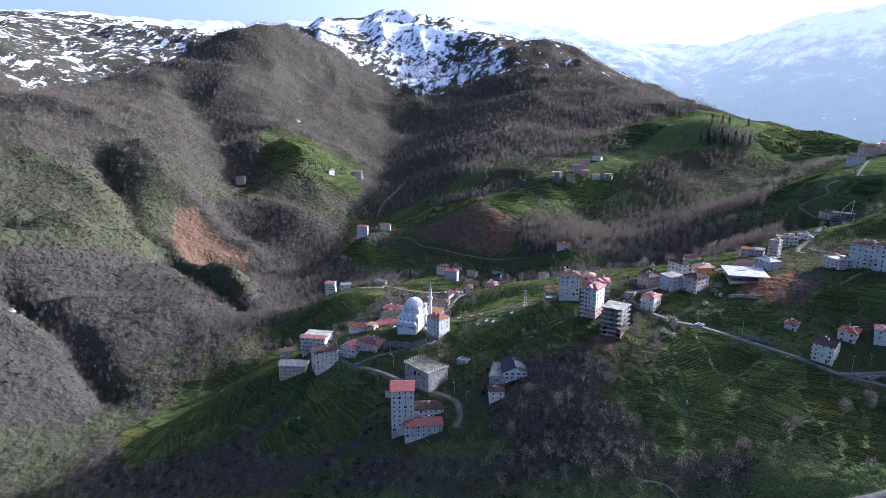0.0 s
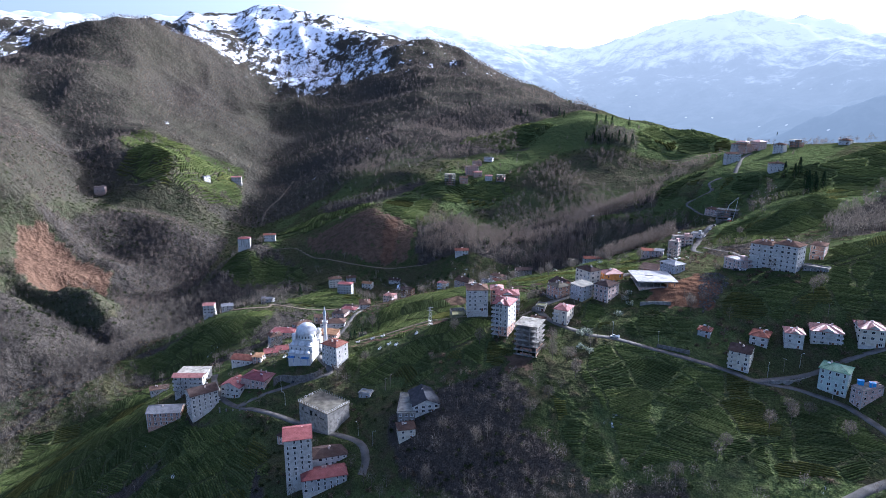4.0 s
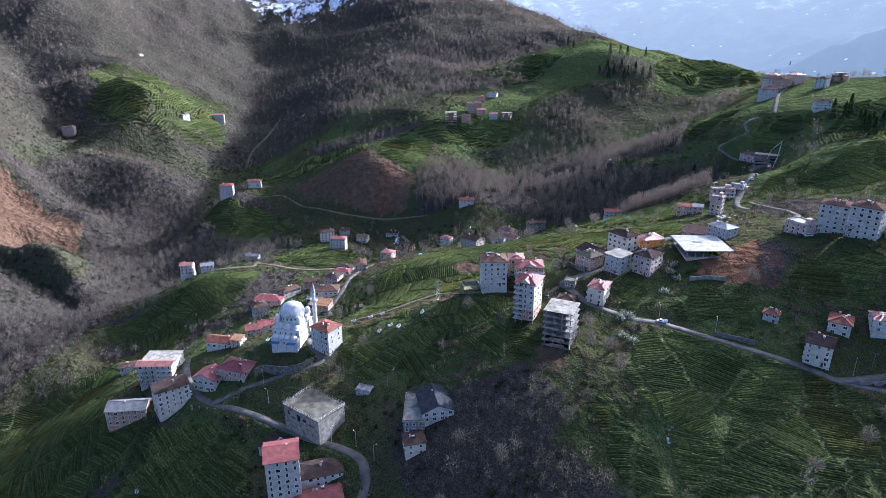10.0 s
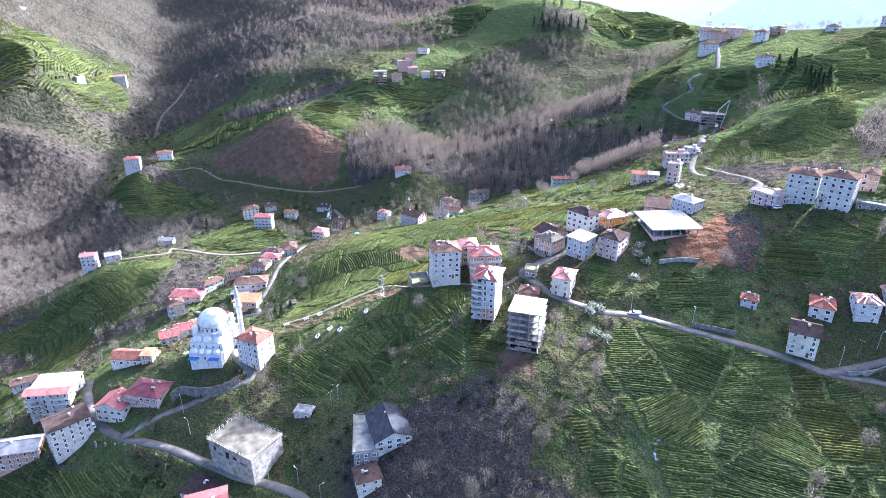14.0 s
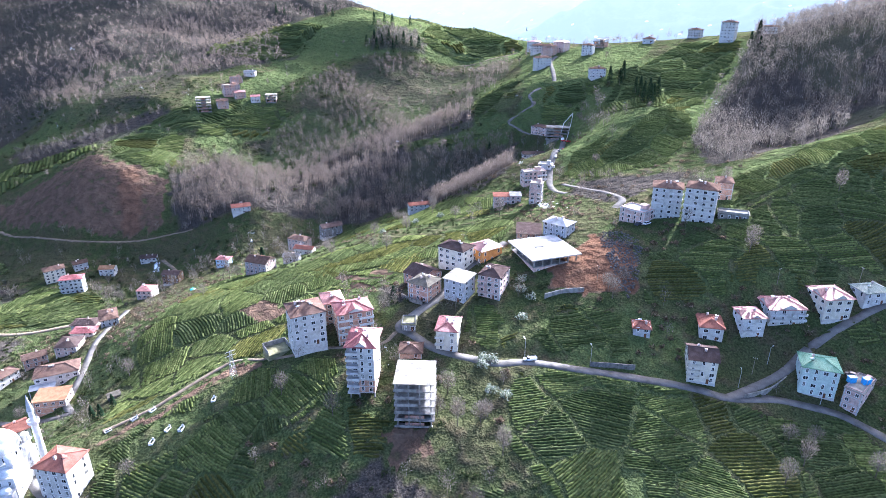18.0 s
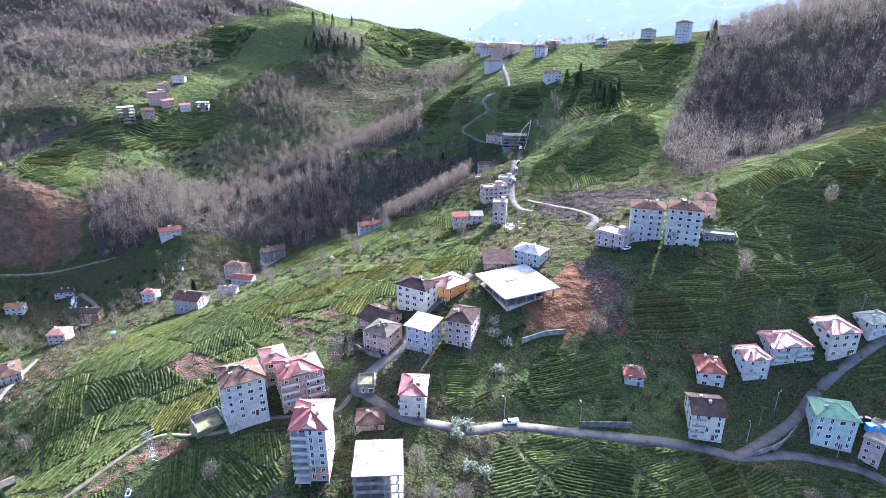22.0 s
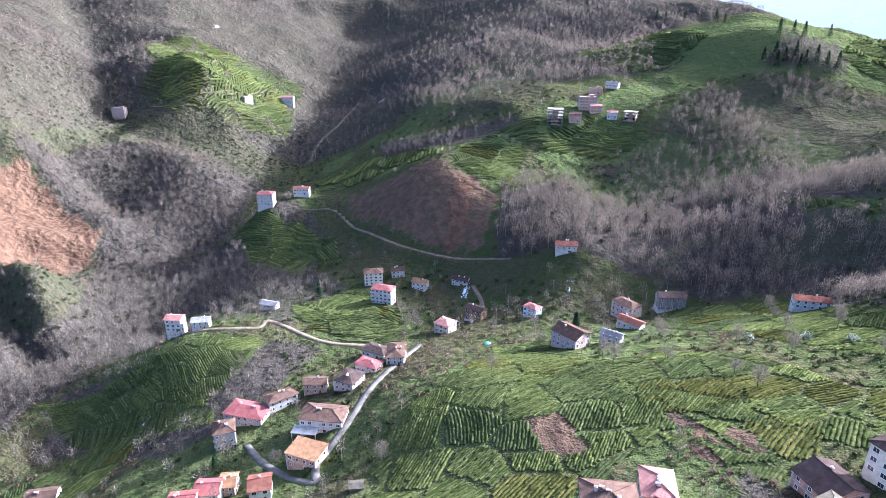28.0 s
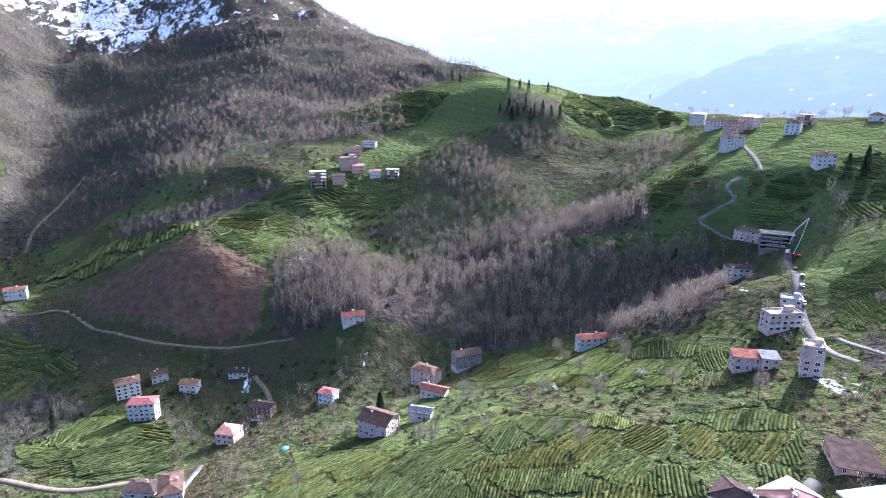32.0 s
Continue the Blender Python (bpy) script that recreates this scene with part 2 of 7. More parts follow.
ROADS["main"] = (4.6, [(65, 398), (76, 390), (91, 386), (113, 372), (142, 355), (154, 345), (172, 338), (187, 327), (193, 317), (197, 304), (197, 290), (186, 278), (168, 272), (140, 261), (116, 254), (84, 236)])
ROADS["village"] = (4.4, [(76, 390), (63, 399), (56, 406), (51, 417), (48, 425), (57, 430), (69, 436), (76, 441), (89, 453), (113, 465), (122, 469)])
ROADS["crest"] = (1.9, [(48, 425), (38, 419), (29, 429), (18, 433), (3, 434), (-7, 443), (-22, 458), (-52, 445), (-73, 442)])
ROADS["foottrack"] = (3.0, [(47, 277), (55, 276), (61, 269), (62, 262), (52, 244)])
ROADS["street"] = (4.0, [(154, 345), (181, 346), (197, 349), (208, 350), (225, 350), (246, 349), (251, 342)])
ROADS["west"] = (4.2, [(-53, 319), (-52, 328), (-56, 338), (-69, 347), (-84, 355), (-101, 367), (-116, 377), (-139, 389), (-155, 403), (-165, 421), (-170, 436)])
ROADS["mosque"] = (4.0, [(-139, 389), (-127, 393), (-106, 397), (-91, 401), (-84, 406), (-92, 418), (-96, 426)])
ROADS["upper"] = (4.4, [(196, 527), (195, 537), (201, 554), (211, 571), (226, 593), (257, 631), (281, 662)])
ROADS["bends"] = (4.2, [(269, 698), (263, 710), (259, 722), (269, 723), (284, 722), (287, 734), (301, 739)])
ROADS["ridge"] = (4.2, [(315, 737), (334, 771), (360, 818), (382, 842)])
ROADS["link"] = (4.0, [(208, 549), (208, 514), (205, 483), (192, 472)])
ROADS["valley"] = (3.6, [(-265, 876), (-222, 880), (-186, 842), (-139, 798), (-102, 783), (-49, 769), (-33, 763)])
ROADS["bendw"] = (3.4, [(-61, 748), (-53, 728), (-47, 701)])
ROADS["curve"] = (3.8, [(-312, 699), (-247, 649), (-199, 651), (-193, 665), (-145, 640), (-108, 636)])
ROADS["lane"] = (3.4, [(-142, 527), (-123, 510), (-97, 496), (-99, 509), (-94, 534), (-91, 567), (-86, 608), (-81, 637)])
ROADS["trackup"] = (4.0, [(-342, 1126), (-348, 1184), (-333, 1250), (-341, 1375)])
ROADS["hilltrack"] = (3.6, [(338, 1026), (379, 1021), (431, 1022)])
ROADS["farmtrack"] = (4.0, [(-599, 1111), (-534, 1118), (-480, 1164), (-464, 1243), (-451, 1346)])
FIELDS["slopeA"] = [(-42, 418), (-35, 431), (-17, 439), (-3, 429), (17, 427), (19, 409), (8, 399), (-9, 396), (-15, 394)]
FIELDS["slopeB"] = [(15, 412), (17, 395), (29, 379), (20, 364), (-11, 385), (-7, 394), (7, 397)]
FIELDS["slopeC"] = [(-75, 422), (-42, 447), (-22, 410), (-17, 375), (-32, 370), (-50, 380), (-70, 394)]
FIELDS["frontD"] = [(79, 384), (112, 380), (125, 363), (161, 334), (156, 313), (129, 293), (75, 296), (64, 353)]
FIELDS["frontE"] = [(45, 345), (54, 344), (65, 320), (69, 297), (59, 295), (49, 318)]
FIELDS["carF"] = [(94, 396), (120, 406), (143, 392), (130, 374), (117, 377), (94, 392)]
FIELDS["eastG"] = [(168, 415), (205, 418), (206, 401), (186, 381), (170, 384), (152, 396)]
FIELDS["eastH"] = [(215, 417), (266, 424), (360, 405), (278, 349), (241, 363), (208, 372), (191, 384)]
FIELDS["stripI"] = [(80, 425), (91, 419), (95, 402), (87, 394), (77, 398), (71, 407)]
FIELDS["terrJ"] = [(56, 649), (82, 680), (134, 670), (146, 631), (168, 567), (148, 540), (111, 562)]
FIELDS["terrK"] = [(-33, 609), (11, 568), (53, 575), (84, 561), (104, 518), (91, 477), (-31, 552)]
FIELDS["terrK2"] = [(109, 525), (156, 517), (130, 483), (111, 466), (92, 476)]
FIELDS["hillL"] = [(-71, 519), (-57, 552), (-6, 623), (32, 530), (45, 494), (21, 484), (2, 443), (-25, 457), (-52, 444), (-74, 450)]
FIELDS["hillM"] = [(31, 531), (68, 537), (89, 506), (79, 477), (60, 460), (46, 468), (32, 496)]
FIELDS["twinN"] = [(-197, 707), (-146, 725), (-105, 687), (-97, 643), (-129, 639), (-181, 675)]
FIELDS["twinO"] = [(-186, 703), (-153, 746), (-101, 674), (-96, 651), (-168, 658)]
FIELDS["valleyP"] = [(-354, 904), (-271, 861), (-223, 835), (-213, 772), (-279, 806)]
FIELDS["westQ"] = [(-298, 507), (-244, 577), (-220, 570), (-213, 466), (-225, 406), (-336, 461), (-356, 491)]
FIELDS["westR"] = [(-316, 584), (-248, 622), (-222, 623), (-255, 600), (-298, 582)]
FIELDS["backS"] = [(-98, 861), (-49, 901), (-37, 855), (-96, 842)]
FIELDS["ridgeU"] = [(266, 567), (393, 621), (421, 624), (285, 550), (226, 558)]
FIELDS["eastV"] = [(238, 581), (267, 583), (224, 541), (218, 557)]
FIELDS["settleW"] = [(-7, 952), (76, 978), (84, 957), (3, 937)]
FIELDS["leftX"] = [(-598, 1138), (-533, 1314), (-435, 1308), (-413, 1203), (-514, 1094)]
FIELDS["southY"] = [(-264, 609), (-226, 634), (-181, 640), (-187, 575), (-228, 568)]
EARTH["redbank"] = [(-216, 895), (-120, 891), (-49, 830), (-57, 779), (-110, 790), (-182, 845)]
EARTH["build"] = [(127, 434), (161, 450), (167, 435), (164, 414), (149, 400), (119, 418)]
EARTH["redspur"] = [(-597, 862), (-569, 886), (-465, 848), (-455, 812), (-450, 720), (-542, 773)]
EARTH["slabyard"] = [(25, 378), (40, 370), (36, 359), (24, 363)]
FIELDS["ridgeN"] = [(444, 1352), (640, 1500), (453, 1057), (441, 1022), (364, 1034), (317, 1063), (307, 1094)]
FIELDS["rightA"] = [(256, 797), (307, 808), (295, 762), (272, 737), (231, 744)]
FIELDS["rightB"] = [(303, 736), (339, 713), (392, 709), (381, 696), (319, 688), (299, 673), (282, 705)]
FIELDS["rightC"] = [(243, 591), (278, 595), (230, 546), (220, 559), (229, 576)]
FIELDS["strip2"] = [(164, 786), (203, 749), (237, 730), (261, 722), (261, 715), (234, 723), (200, 742), (170, 755)]
FIELDS["darkterr"] = [(-107, 935), (-71, 939), (-27, 921), (-44, 853), (-92, 845)]
FIELDS["settleX"] = [(-7, 946), (86, 968), (95, 938), (39, 923), (-19, 924)]
FIELDS["eastU"] = [(222, 570), (272, 575), (336, 581), (316, 547), (260, 512), (231, 528), (216, 551)]
FIELDS["eastT"] = [(356, 693), (474, 742), (495, 684), (431, 634), (370, 607), (315, 589), (313, 660)]
FIELDS["leftC"] = [(-682, 1283), (-605, 1321), (-450, 1388), (-393, 1186), (-461, 1120), (-555, 1123)]
MEADOWS["spurtop"] = [(-749, 883), (-681, 990), (-538, 776), (-556, 728), (-661, 804)]
MEADOWS["lane"] = [(-646, 602), (-544, 756), (-384, 673), (-379, 656), (-539, 700), (-617, 571)]
MEADOWS["leftlow"] = [(-467, 409), (-411, 471), (-365, 428), (-352, 320), (-371, 311)]
MEADOWS["eastcrest"] = [(275, 682), (376, 712), (484, 735), (510, 663), (501, 623), (391, 593), (305, 541), (211, 543)]
MEADOWS["northtop"] = [(102, 1186), (168, 1430), (225, 1234), (446, 1368), (572, 1213), (414, 977), (377, 1005), (288, 1048), (174, 1072)]
MEADOWS["farstrip"] = [(-187, 911), (-113, 948), (-17, 965), (48, 1043), (146, 1138), (163, 1081), (78, 991), (-8, 939), (-70, 921), (-123, 910)]
MEADOWS["settleY"] = [(-19, 922), (94, 945), (107, 953), (102, 929), (22, 913), (-20, 906)]
MEADOWS["ridgeR"] = [(382, 930), (459, 771), (371, 685), (339, 713), (278, 692), (257, 719), (281, 738)]
WOODS["spurwood"] = [(-45, 770), (-49, 837), (9, 882), (70, 823), (108, 861), (195, 877), (244, 775), (230, 741), (174, 766), (159, 774), (210, 727), (256, 702), (205, 617), (165, 602), (149, 636), (141, 686), (102, 683), (72, 715), (51, 725), (14, 744), (-25, 760)]
WOODS["upperwood"] = [(72, 836), (33, 914), (104, 940), (104, 983), (164, 1035), (223, 1048), (289, 1032), (322, 1009), (390, 979), (331, 861), (281, 839), (244, 784), (196, 879), (109, 863)]
WOODS["topgrove"] = [(218, 1074), (261, 1127), (318, 1132), (302, 1054)]
WOODS["midwood"] = [(-227, 1230), (-174, 1345), (-62, 1542), (91, 1440), (113, 1208), (15, 1135), (-39, 1037), (-85, 1000), (-163, 1065)]
WOODS["eastwood"] = [(310, 540), (420, 620), (520, 690), (620, 700), (720, 600), (600, 480), (480, 470), (400, 462), (330, 462), (270, 482)]
WOODS["bankwood"] = [(-219, 1043), (-136, 997), (-50, 985), (-28, 954), (-102, 938), (-171, 928)]
WOODS["westone"] = [(-592, 896), (-527, 1059), (-364, 1030), (-356, 948), (-362, 681), (-476, 851), (-570, 889)]
WOODS["westtwo"] = [(-614, 567), (-538, 710), (-379, 655), (-349, 575), (-405, 508), (-434, 478), (-537, 522), (-592, 538)]
WOODS["westthree"] = [(-363, 653), (-332, 936), (-215, 850), (-194, 709), (-312, 740), (-325, 579), (-359, 485), (-373, 472), (-354, 559)]
WOODS["lowwood"] = [(-375, 465), (-179, 397), (-121, 366), (-103, 318), (-146, 297), (-338, 315), (-340, 410)]
EARTH["strip"] = [(-89, 845), (-71, 845), (-77, 782), (-93, 786)]
WOODS["frontscrub"] = [(-42, 348), (-16, 359), (22, 365), (34, 345), (27, 326), (57, 295), (50, 283), (-5, 297), (-35, 316)]
WOODS["frontlow"] = [(-86, 308), (37, 292), (97, 289), (92, 266), (-128, 289), (-113, 305)]
WOODS["mosqueback"] = [(-312, 601), (-180, 639), (-142, 631), (-154, 560), (-166, 538), (-187, 523), (-265, 560), (-292, 549)]
WOODS["valleyside"] = [(-423, 833), (-279, 826), (-152, 738), (-180, 658), (-296, 738), (-313, 614), (-344, 547), (-372, 547), (-394, 588), (-368, 673)]
WOODS["topwood"] = [(22, 1582), (153, 1456), (150, 1234), (109, 1183), (47, 1367), (-22, 1521)]
FIELDS["southZ"] = [(-178, 383), (-137, 380), (-110, 353), (-104, 332), (-176, 356)]
WOODS["backgully"] = [(196, 523), (197, 479), (226, 484), (252, 457), (256, 484), (231, 522), (216, 545)]
WOODS["streetwood"] = [(253, 335), (273, 330), (217, 299), (216, 315)]
FIELDS["terrE"] = [(222, 329), (251, 336), (234, 322), (219, 318), (207, 322)]
FIELDS["terrF"] = [(221, 348), (235, 344), (233, 337), (220, 339), (214, 345)]
EARTH["brown1"] = [(37, 509), (42, 508), (53, 483), (58, 476), (53, 477), (43, 492)]
EARTH["brown2"] = [(41, 488), (44, 487), (49, 469), (47, 465), (41, 478)]
EARTH["brown3"] = [(54, 495), (60, 493), (63, 479), (61, 475), (55, 485)]
EARTH["crestbank"] = [(-5, 440), (-22, 453), (-50, 441), (-75, 438), (-75, 433), (-50, 436), (-24, 447), (-8, 436)]
EARTH["plot"] = [(-12, 510), (1, 513), (8, 500), (11, 491), (1, 488), (-5, 494)]
WOODS["westlow"] = [(-620, 430), (-560, 510), (-450, 500), (-395, 445), (-385, 395), (-450, 370), (-570, 385)]
MEADOWS["foot"] = [(62, 280), (95, 276), (124, 271), (162, 277), (180, 275), (150, 260), (116, 252), (66, 258)]
FIELDS["lowtea"] = [(-176, 396), (-160, 374), (-215, 350), (-290, 338), (-352, 398), (-342, 456), (-288, 498), (-226, 440)]
FIELDS["eastI"] = [(222, 424), (250, 450), (300, 447), (365, 438), (430, 430), (445, 404), (378, 392), (360, 405), (266, 424)]
FIELDS["uppertea"] = [(17, 1232), (93, 1400), (168, 1400), (190, 1190), (148, 1140), (100, 1119)]
FIELDS["midtea"] = [(-81, 949), (-26, 978), (32, 990), (78, 980), (74, 960), (-7, 929)]
FIELDS["banktea"] = [(-290, 1010), (-206, 987), (-118, 947), (-100, 912), (-188, 912), (-245, 912)]
FIELDS["valleytea"] = [(-257, 868), (-205, 838), (-183, 790), (-241, 800), (-275, 830)]
FIELDS["streamtea"] = [(-325, 590), (-240, 612), (-222, 600), (-170, 552), (-232, 545)]
FIELDS["frontR"] = [(160, 333), (188, 318), (192, 292), (168, 278), (128, 284), (130, 293), (157, 313)]
FIELDS["toweryard"] = [(-150, 372), (-112, 352), (-112, 322), (-160, 318), (-200, 340), (-170, 362)]
WOODS["centre"] = [(48, 465), (59, 466), (57, 444), (45, 441)]


def road_line(points, step=1.6):
    """A smooth line through the points of a road, with its height."""
    p = np.array(points, float)
    q = np.vstack([2 * p[0] - p[1], p, 2 * p[-1] - p[-2]])
    out = []
    for k in range(1, len(q) - 2):
        n = max(2, int(np.linalg.norm(q[k + 1] - q[k]) / step))
        t = np.linspace(0, 1, n, endpoint=False)[:, None]
        out.append(0.5 * (2 * q[k] + (q[k + 1] - q[k - 1]) * t + (2 * q[k - 1] - 5 * q[k] + 4 * q[k + 1] - q[k + 2]) * t ** 2 + (3 * q[k] - q[k - 1] - 3 * q[k + 1] + q[k + 2]) * t ** 3))
    line = np.vstack(out + [p[-1:]])
    z = land(line[:, 0], line[:, 1])
    w = np.ones(9) / 9
    z = np.convolve(np.pad(z, 4, mode="edge"), w, mode="valid")
    return np.c_[line, z]


LINES = {name: (width, road_line(pts)) for name, (width, pts) in ROADS.items()}


def near_road(x, y, reach):
    """Distance beyond each road's edge, and the road's height there, for points close to one."""
    best, height = np.full(x.shape, 1e6), np.zeros(x.shape)
    for width, line in LINES.values():
        lo, hi = line[:, :2].min(0) - reach - 4, line[:, :2].max(0) + reach + 4
        k = np.where((x > lo[0]) & (x < hi[0]) & (y > lo[1]) & (y < hi[1]))[0]
        for c in range(0, len(k), 4000):
            i = k[c:c + 4000]
            d2 = (x[i, None] - line[None, :, 0]) ** 2 + (y[i, None] - line[None, :, 1]) ** 2
            j = d2.argmin(1)
            d = np.sqrt(d2[np.arange(len(i)), j]) - width / 2
            closer = d < best[i]
            best[i[closer]], height[i[closer]] = d[closer], line[j[closer], 2]
    return best, height


def graded(x, y):
    """The ground with level benches cut for the roads."""
    x, y = np.atleast_1d(np.asarray(x, float)), np.atleast_1d(np.asarray(y, float))
    shape, x, y = x.shape, x.ravel(), y.ravel()
    z = land(x, y)
    d, h = near_road(x, y, 8)
    s = np.clip((d - 1.0) / 5.0, 0, 1)
    s = s * s * (3 - 2 * s)
    return np.where(d < 6, h * (1 - s) + z * s, z).reshape(shape)


def inside(poly, x, y):
    p = np.array(poly, float)
    hit = np.zeros(x.shape, bool)
    for (ax, ay), (bx, by) in zip(p, np.roll(p, -1, 0)):
        cross = (ay > y) != (by > y)
        hit ^= cross & (x < (bx - ax) * (y - ay) / (by - ay + 1e-9) + ax)
    return hit


def wooded(x, y):
    """How far a place lies under bare woodland, 0 to 1."""
    k = np.zeros(x.shape, bool)
    thin = np.zeros(x.shape, bool)
    for name, poly in WOODS.items():
        k |= inside(poly, x, y)
        if name in ("upperwood", "midwood", "topwood"):
            thin |= inside(poly, x, y)
    slope = (y > 1120) & (x < 140 + 220 * np.clip((y - 1350) / 150, 0, 1)) & (x > -1400)
    slope |= (x < -600) & (y > 760) & (y - 0.5 * x > 1180)
    for poly in FIELDS.values():
        k &= ~inside(poly, x, y)
        slope &= ~inside(poly, x, y)
    return np.maximum(k * (1.0 - 0.6 * thin), slope * (0.85 + 0.1 * waves(x, y, 160, 50)))
# ---- ground: one sheet, finest where the village lies ----
def mesh_from(name, verts, faces):
    """A mesh from arrays of places and of faces with one number of corners."""
    me = bpy.data.meshes.new(name)
    n = faces.shape[1]
    me.vertices.add(len(verts))
    me.vertices.foreach_set("co", np.asarray(verts, np.float32).ravel())
    me.loops.add(faces.size)
    me.loops.foreach_set("vertex_index", faces.ravel().astype(np.int32))
    me.polygons.add(len(faces))
    me.polygons.foreach_set("loop_start", np.arange(0, faces.size, n, dtype=np.int32))
    me.polygons.foreach_set("loop_total", np.full(len(faces), n, np.int32))
    me.update(calc_edges=True)
    return me


def ground_mat():
    m, t, b = material("ground_cover", 0.95)
    b.inputs["Specular IOR Level"].default_value = 0.0
    cover = t.nodes.new("ShaderNodeVertexColor")
    cover.layer_name = "cover"
    sep = t.nodes.new("ShaderNodeSeparateColor")
    t.links.new(cover.outputs["Color"], sep.inputs[0])
    fine, mid, broad = noise_at(t, 1.3, 6), noise_at(t, 0.16, 6), noise_at(t, 0.02, 5)
    litter = ramp(t, fine, (0.28, (0.02, 0.018, 0.015)), (0.5, (0.045, 0.04, 0.034)), (0.75, (0.085, 0.075, 0.063)))
    scrub = ramp(t, fine, (0.28, (0.016, 0.022, 0.009)), (0.5, (0.038, 0.05, 0.019)), (0.75, (0.075, 0.09, 0.038)))
    bracken = ramp(t, fine, (0.28, (0.026, 0.023, 0.014)), (0.5, (0.06, 0.052, 0.03)), (0.75, (0.1, 0.085, 0.052)))
    col = mix(t, ramp(t, mid, (0.5, (0, 0, 0)), (0.64, (0.85, 0.85, 0.85))), scrub, bracken)
    col = mix(t, ramp(t, broad, (0.42, (0, 0, 0)), (0.62, (0.6, 0.6, 0.6))), col, bracken)
    col = mix(t, cover.outputs["Alpha"], col, litter)
    grass = ramp(t, fine, (0.28, (0.03, 0.043, 0.015)), (0.5, (0.06, 0.08, 0.029)), (0.75, (0.1, 0.122, 0.05)))
    grass = mix(t, ramp(t, mid, (0.52, (0, 0, 0)), (0.75, (0.6, 0.6, 0.6))), grass, (0.088, 0.086, 0.042))
    col = mix(t, sep.outputs[0], col, grass)
    soil = ramp(t, mid, (0.3, (0.05, 0.036, 0.026)), (0.5, (0.082, 0.057, 0.04)), (0.72, (0.115, 0.083, 0.058)))
    fresh = ramp(t, mid, (0.3, (0.068, 0.034, 0.02)), (0.5, (0.11, 0.056, 0.032)), (0.72, (0.145, 0.084, 0.05)))
    soil = mix(t, ramp(t, sep.outputs[1], (0.6, (0, 0, 0)), (0.95, (1, 1, 1))), soil, fresh)
    soil = mix(t, 0.3, soil, ramp(t, fine, (0.3, (0.05, 0.036, 0.027)), (0.7, (0.14, 0.088, 0.058))))
    edge = node(t, "ShaderNodeMath", )
    edge.operation = "MULTIPLY_ADD"
    edge.inputs[1].default_value, edge.inputs[2].default_value = 0.9, -0.45
    t.links.new(mid, edge.inputs[0])
    bare = t.nodes.new("ShaderNodeMath")
    t.links.new(sep.outputs[1], bare.inputs[0])
    t.links.new(edge.outputs[0], bare.inputs[1])
    col = mix(t, ramp(t, bare.outputs[0], (0.3, (0, 0, 0)), (0.5, (1, 1, 1))), col, soil)
    where = t.nodes.new("ShaderNodeNewGeometry").outputs["Position"]
    stretch = t.nodes.new("ShaderNodeMapping")
    stretch.inputs["Rotation"].default_value, stretch.inputs["Scale"].default_value = (0, 0, 0.5), (1.0, 0.45, 0.6)
    t.links.new(where, stretch.inputs["Vector"])
    streak = node(t, "ShaderNodeTexNoise", Scale=0.03, Detail=10.0, Roughness=0.78)
    t.links.new(stretch.outputs[0], streak.inputs["Vector"])
    snow = t.nodes.new("ShaderNodeMath")
    snow.operation = "MULTIPLY_ADD"
    snow.inputs[1].default_value = 0.23
    t.links.new(sep.outputs[2], snow.inputs[0])
    t.links.new(streak.outputs["Fac"], snow.inputs[2])
    drift = ramp(t, snow.outputs[0], (0.655, (0, 0, 0)), (0.7, (1, 1, 1)))
    col = mix(t, drift, col, (0.8, 0.84, 0.9))
    t.links.new(col, b.inputs["Base Color"])
    rough = t.nodes.new("ShaderNodeMath")
    rough.operation = "MULTIPLY_ADD"
    rough.inputs[1].default_value = 3.5
    t.links.new(mid, rough.inputs[0])
    t.links.new(fine, rough.inputs[2])
    folds = t.nodes.new("ShaderNodeMath")
    folds.operation = "MULTIPLY_ADD"
    folds.inputs[1].default_value = 16.0
    t.links.new(broad, folds.inputs[0])
    t.links.new(rough.outputs[0], folds.inputs[2])
    bump(t, b, folds.outputs[0], 1.0, 0.9)
    return m


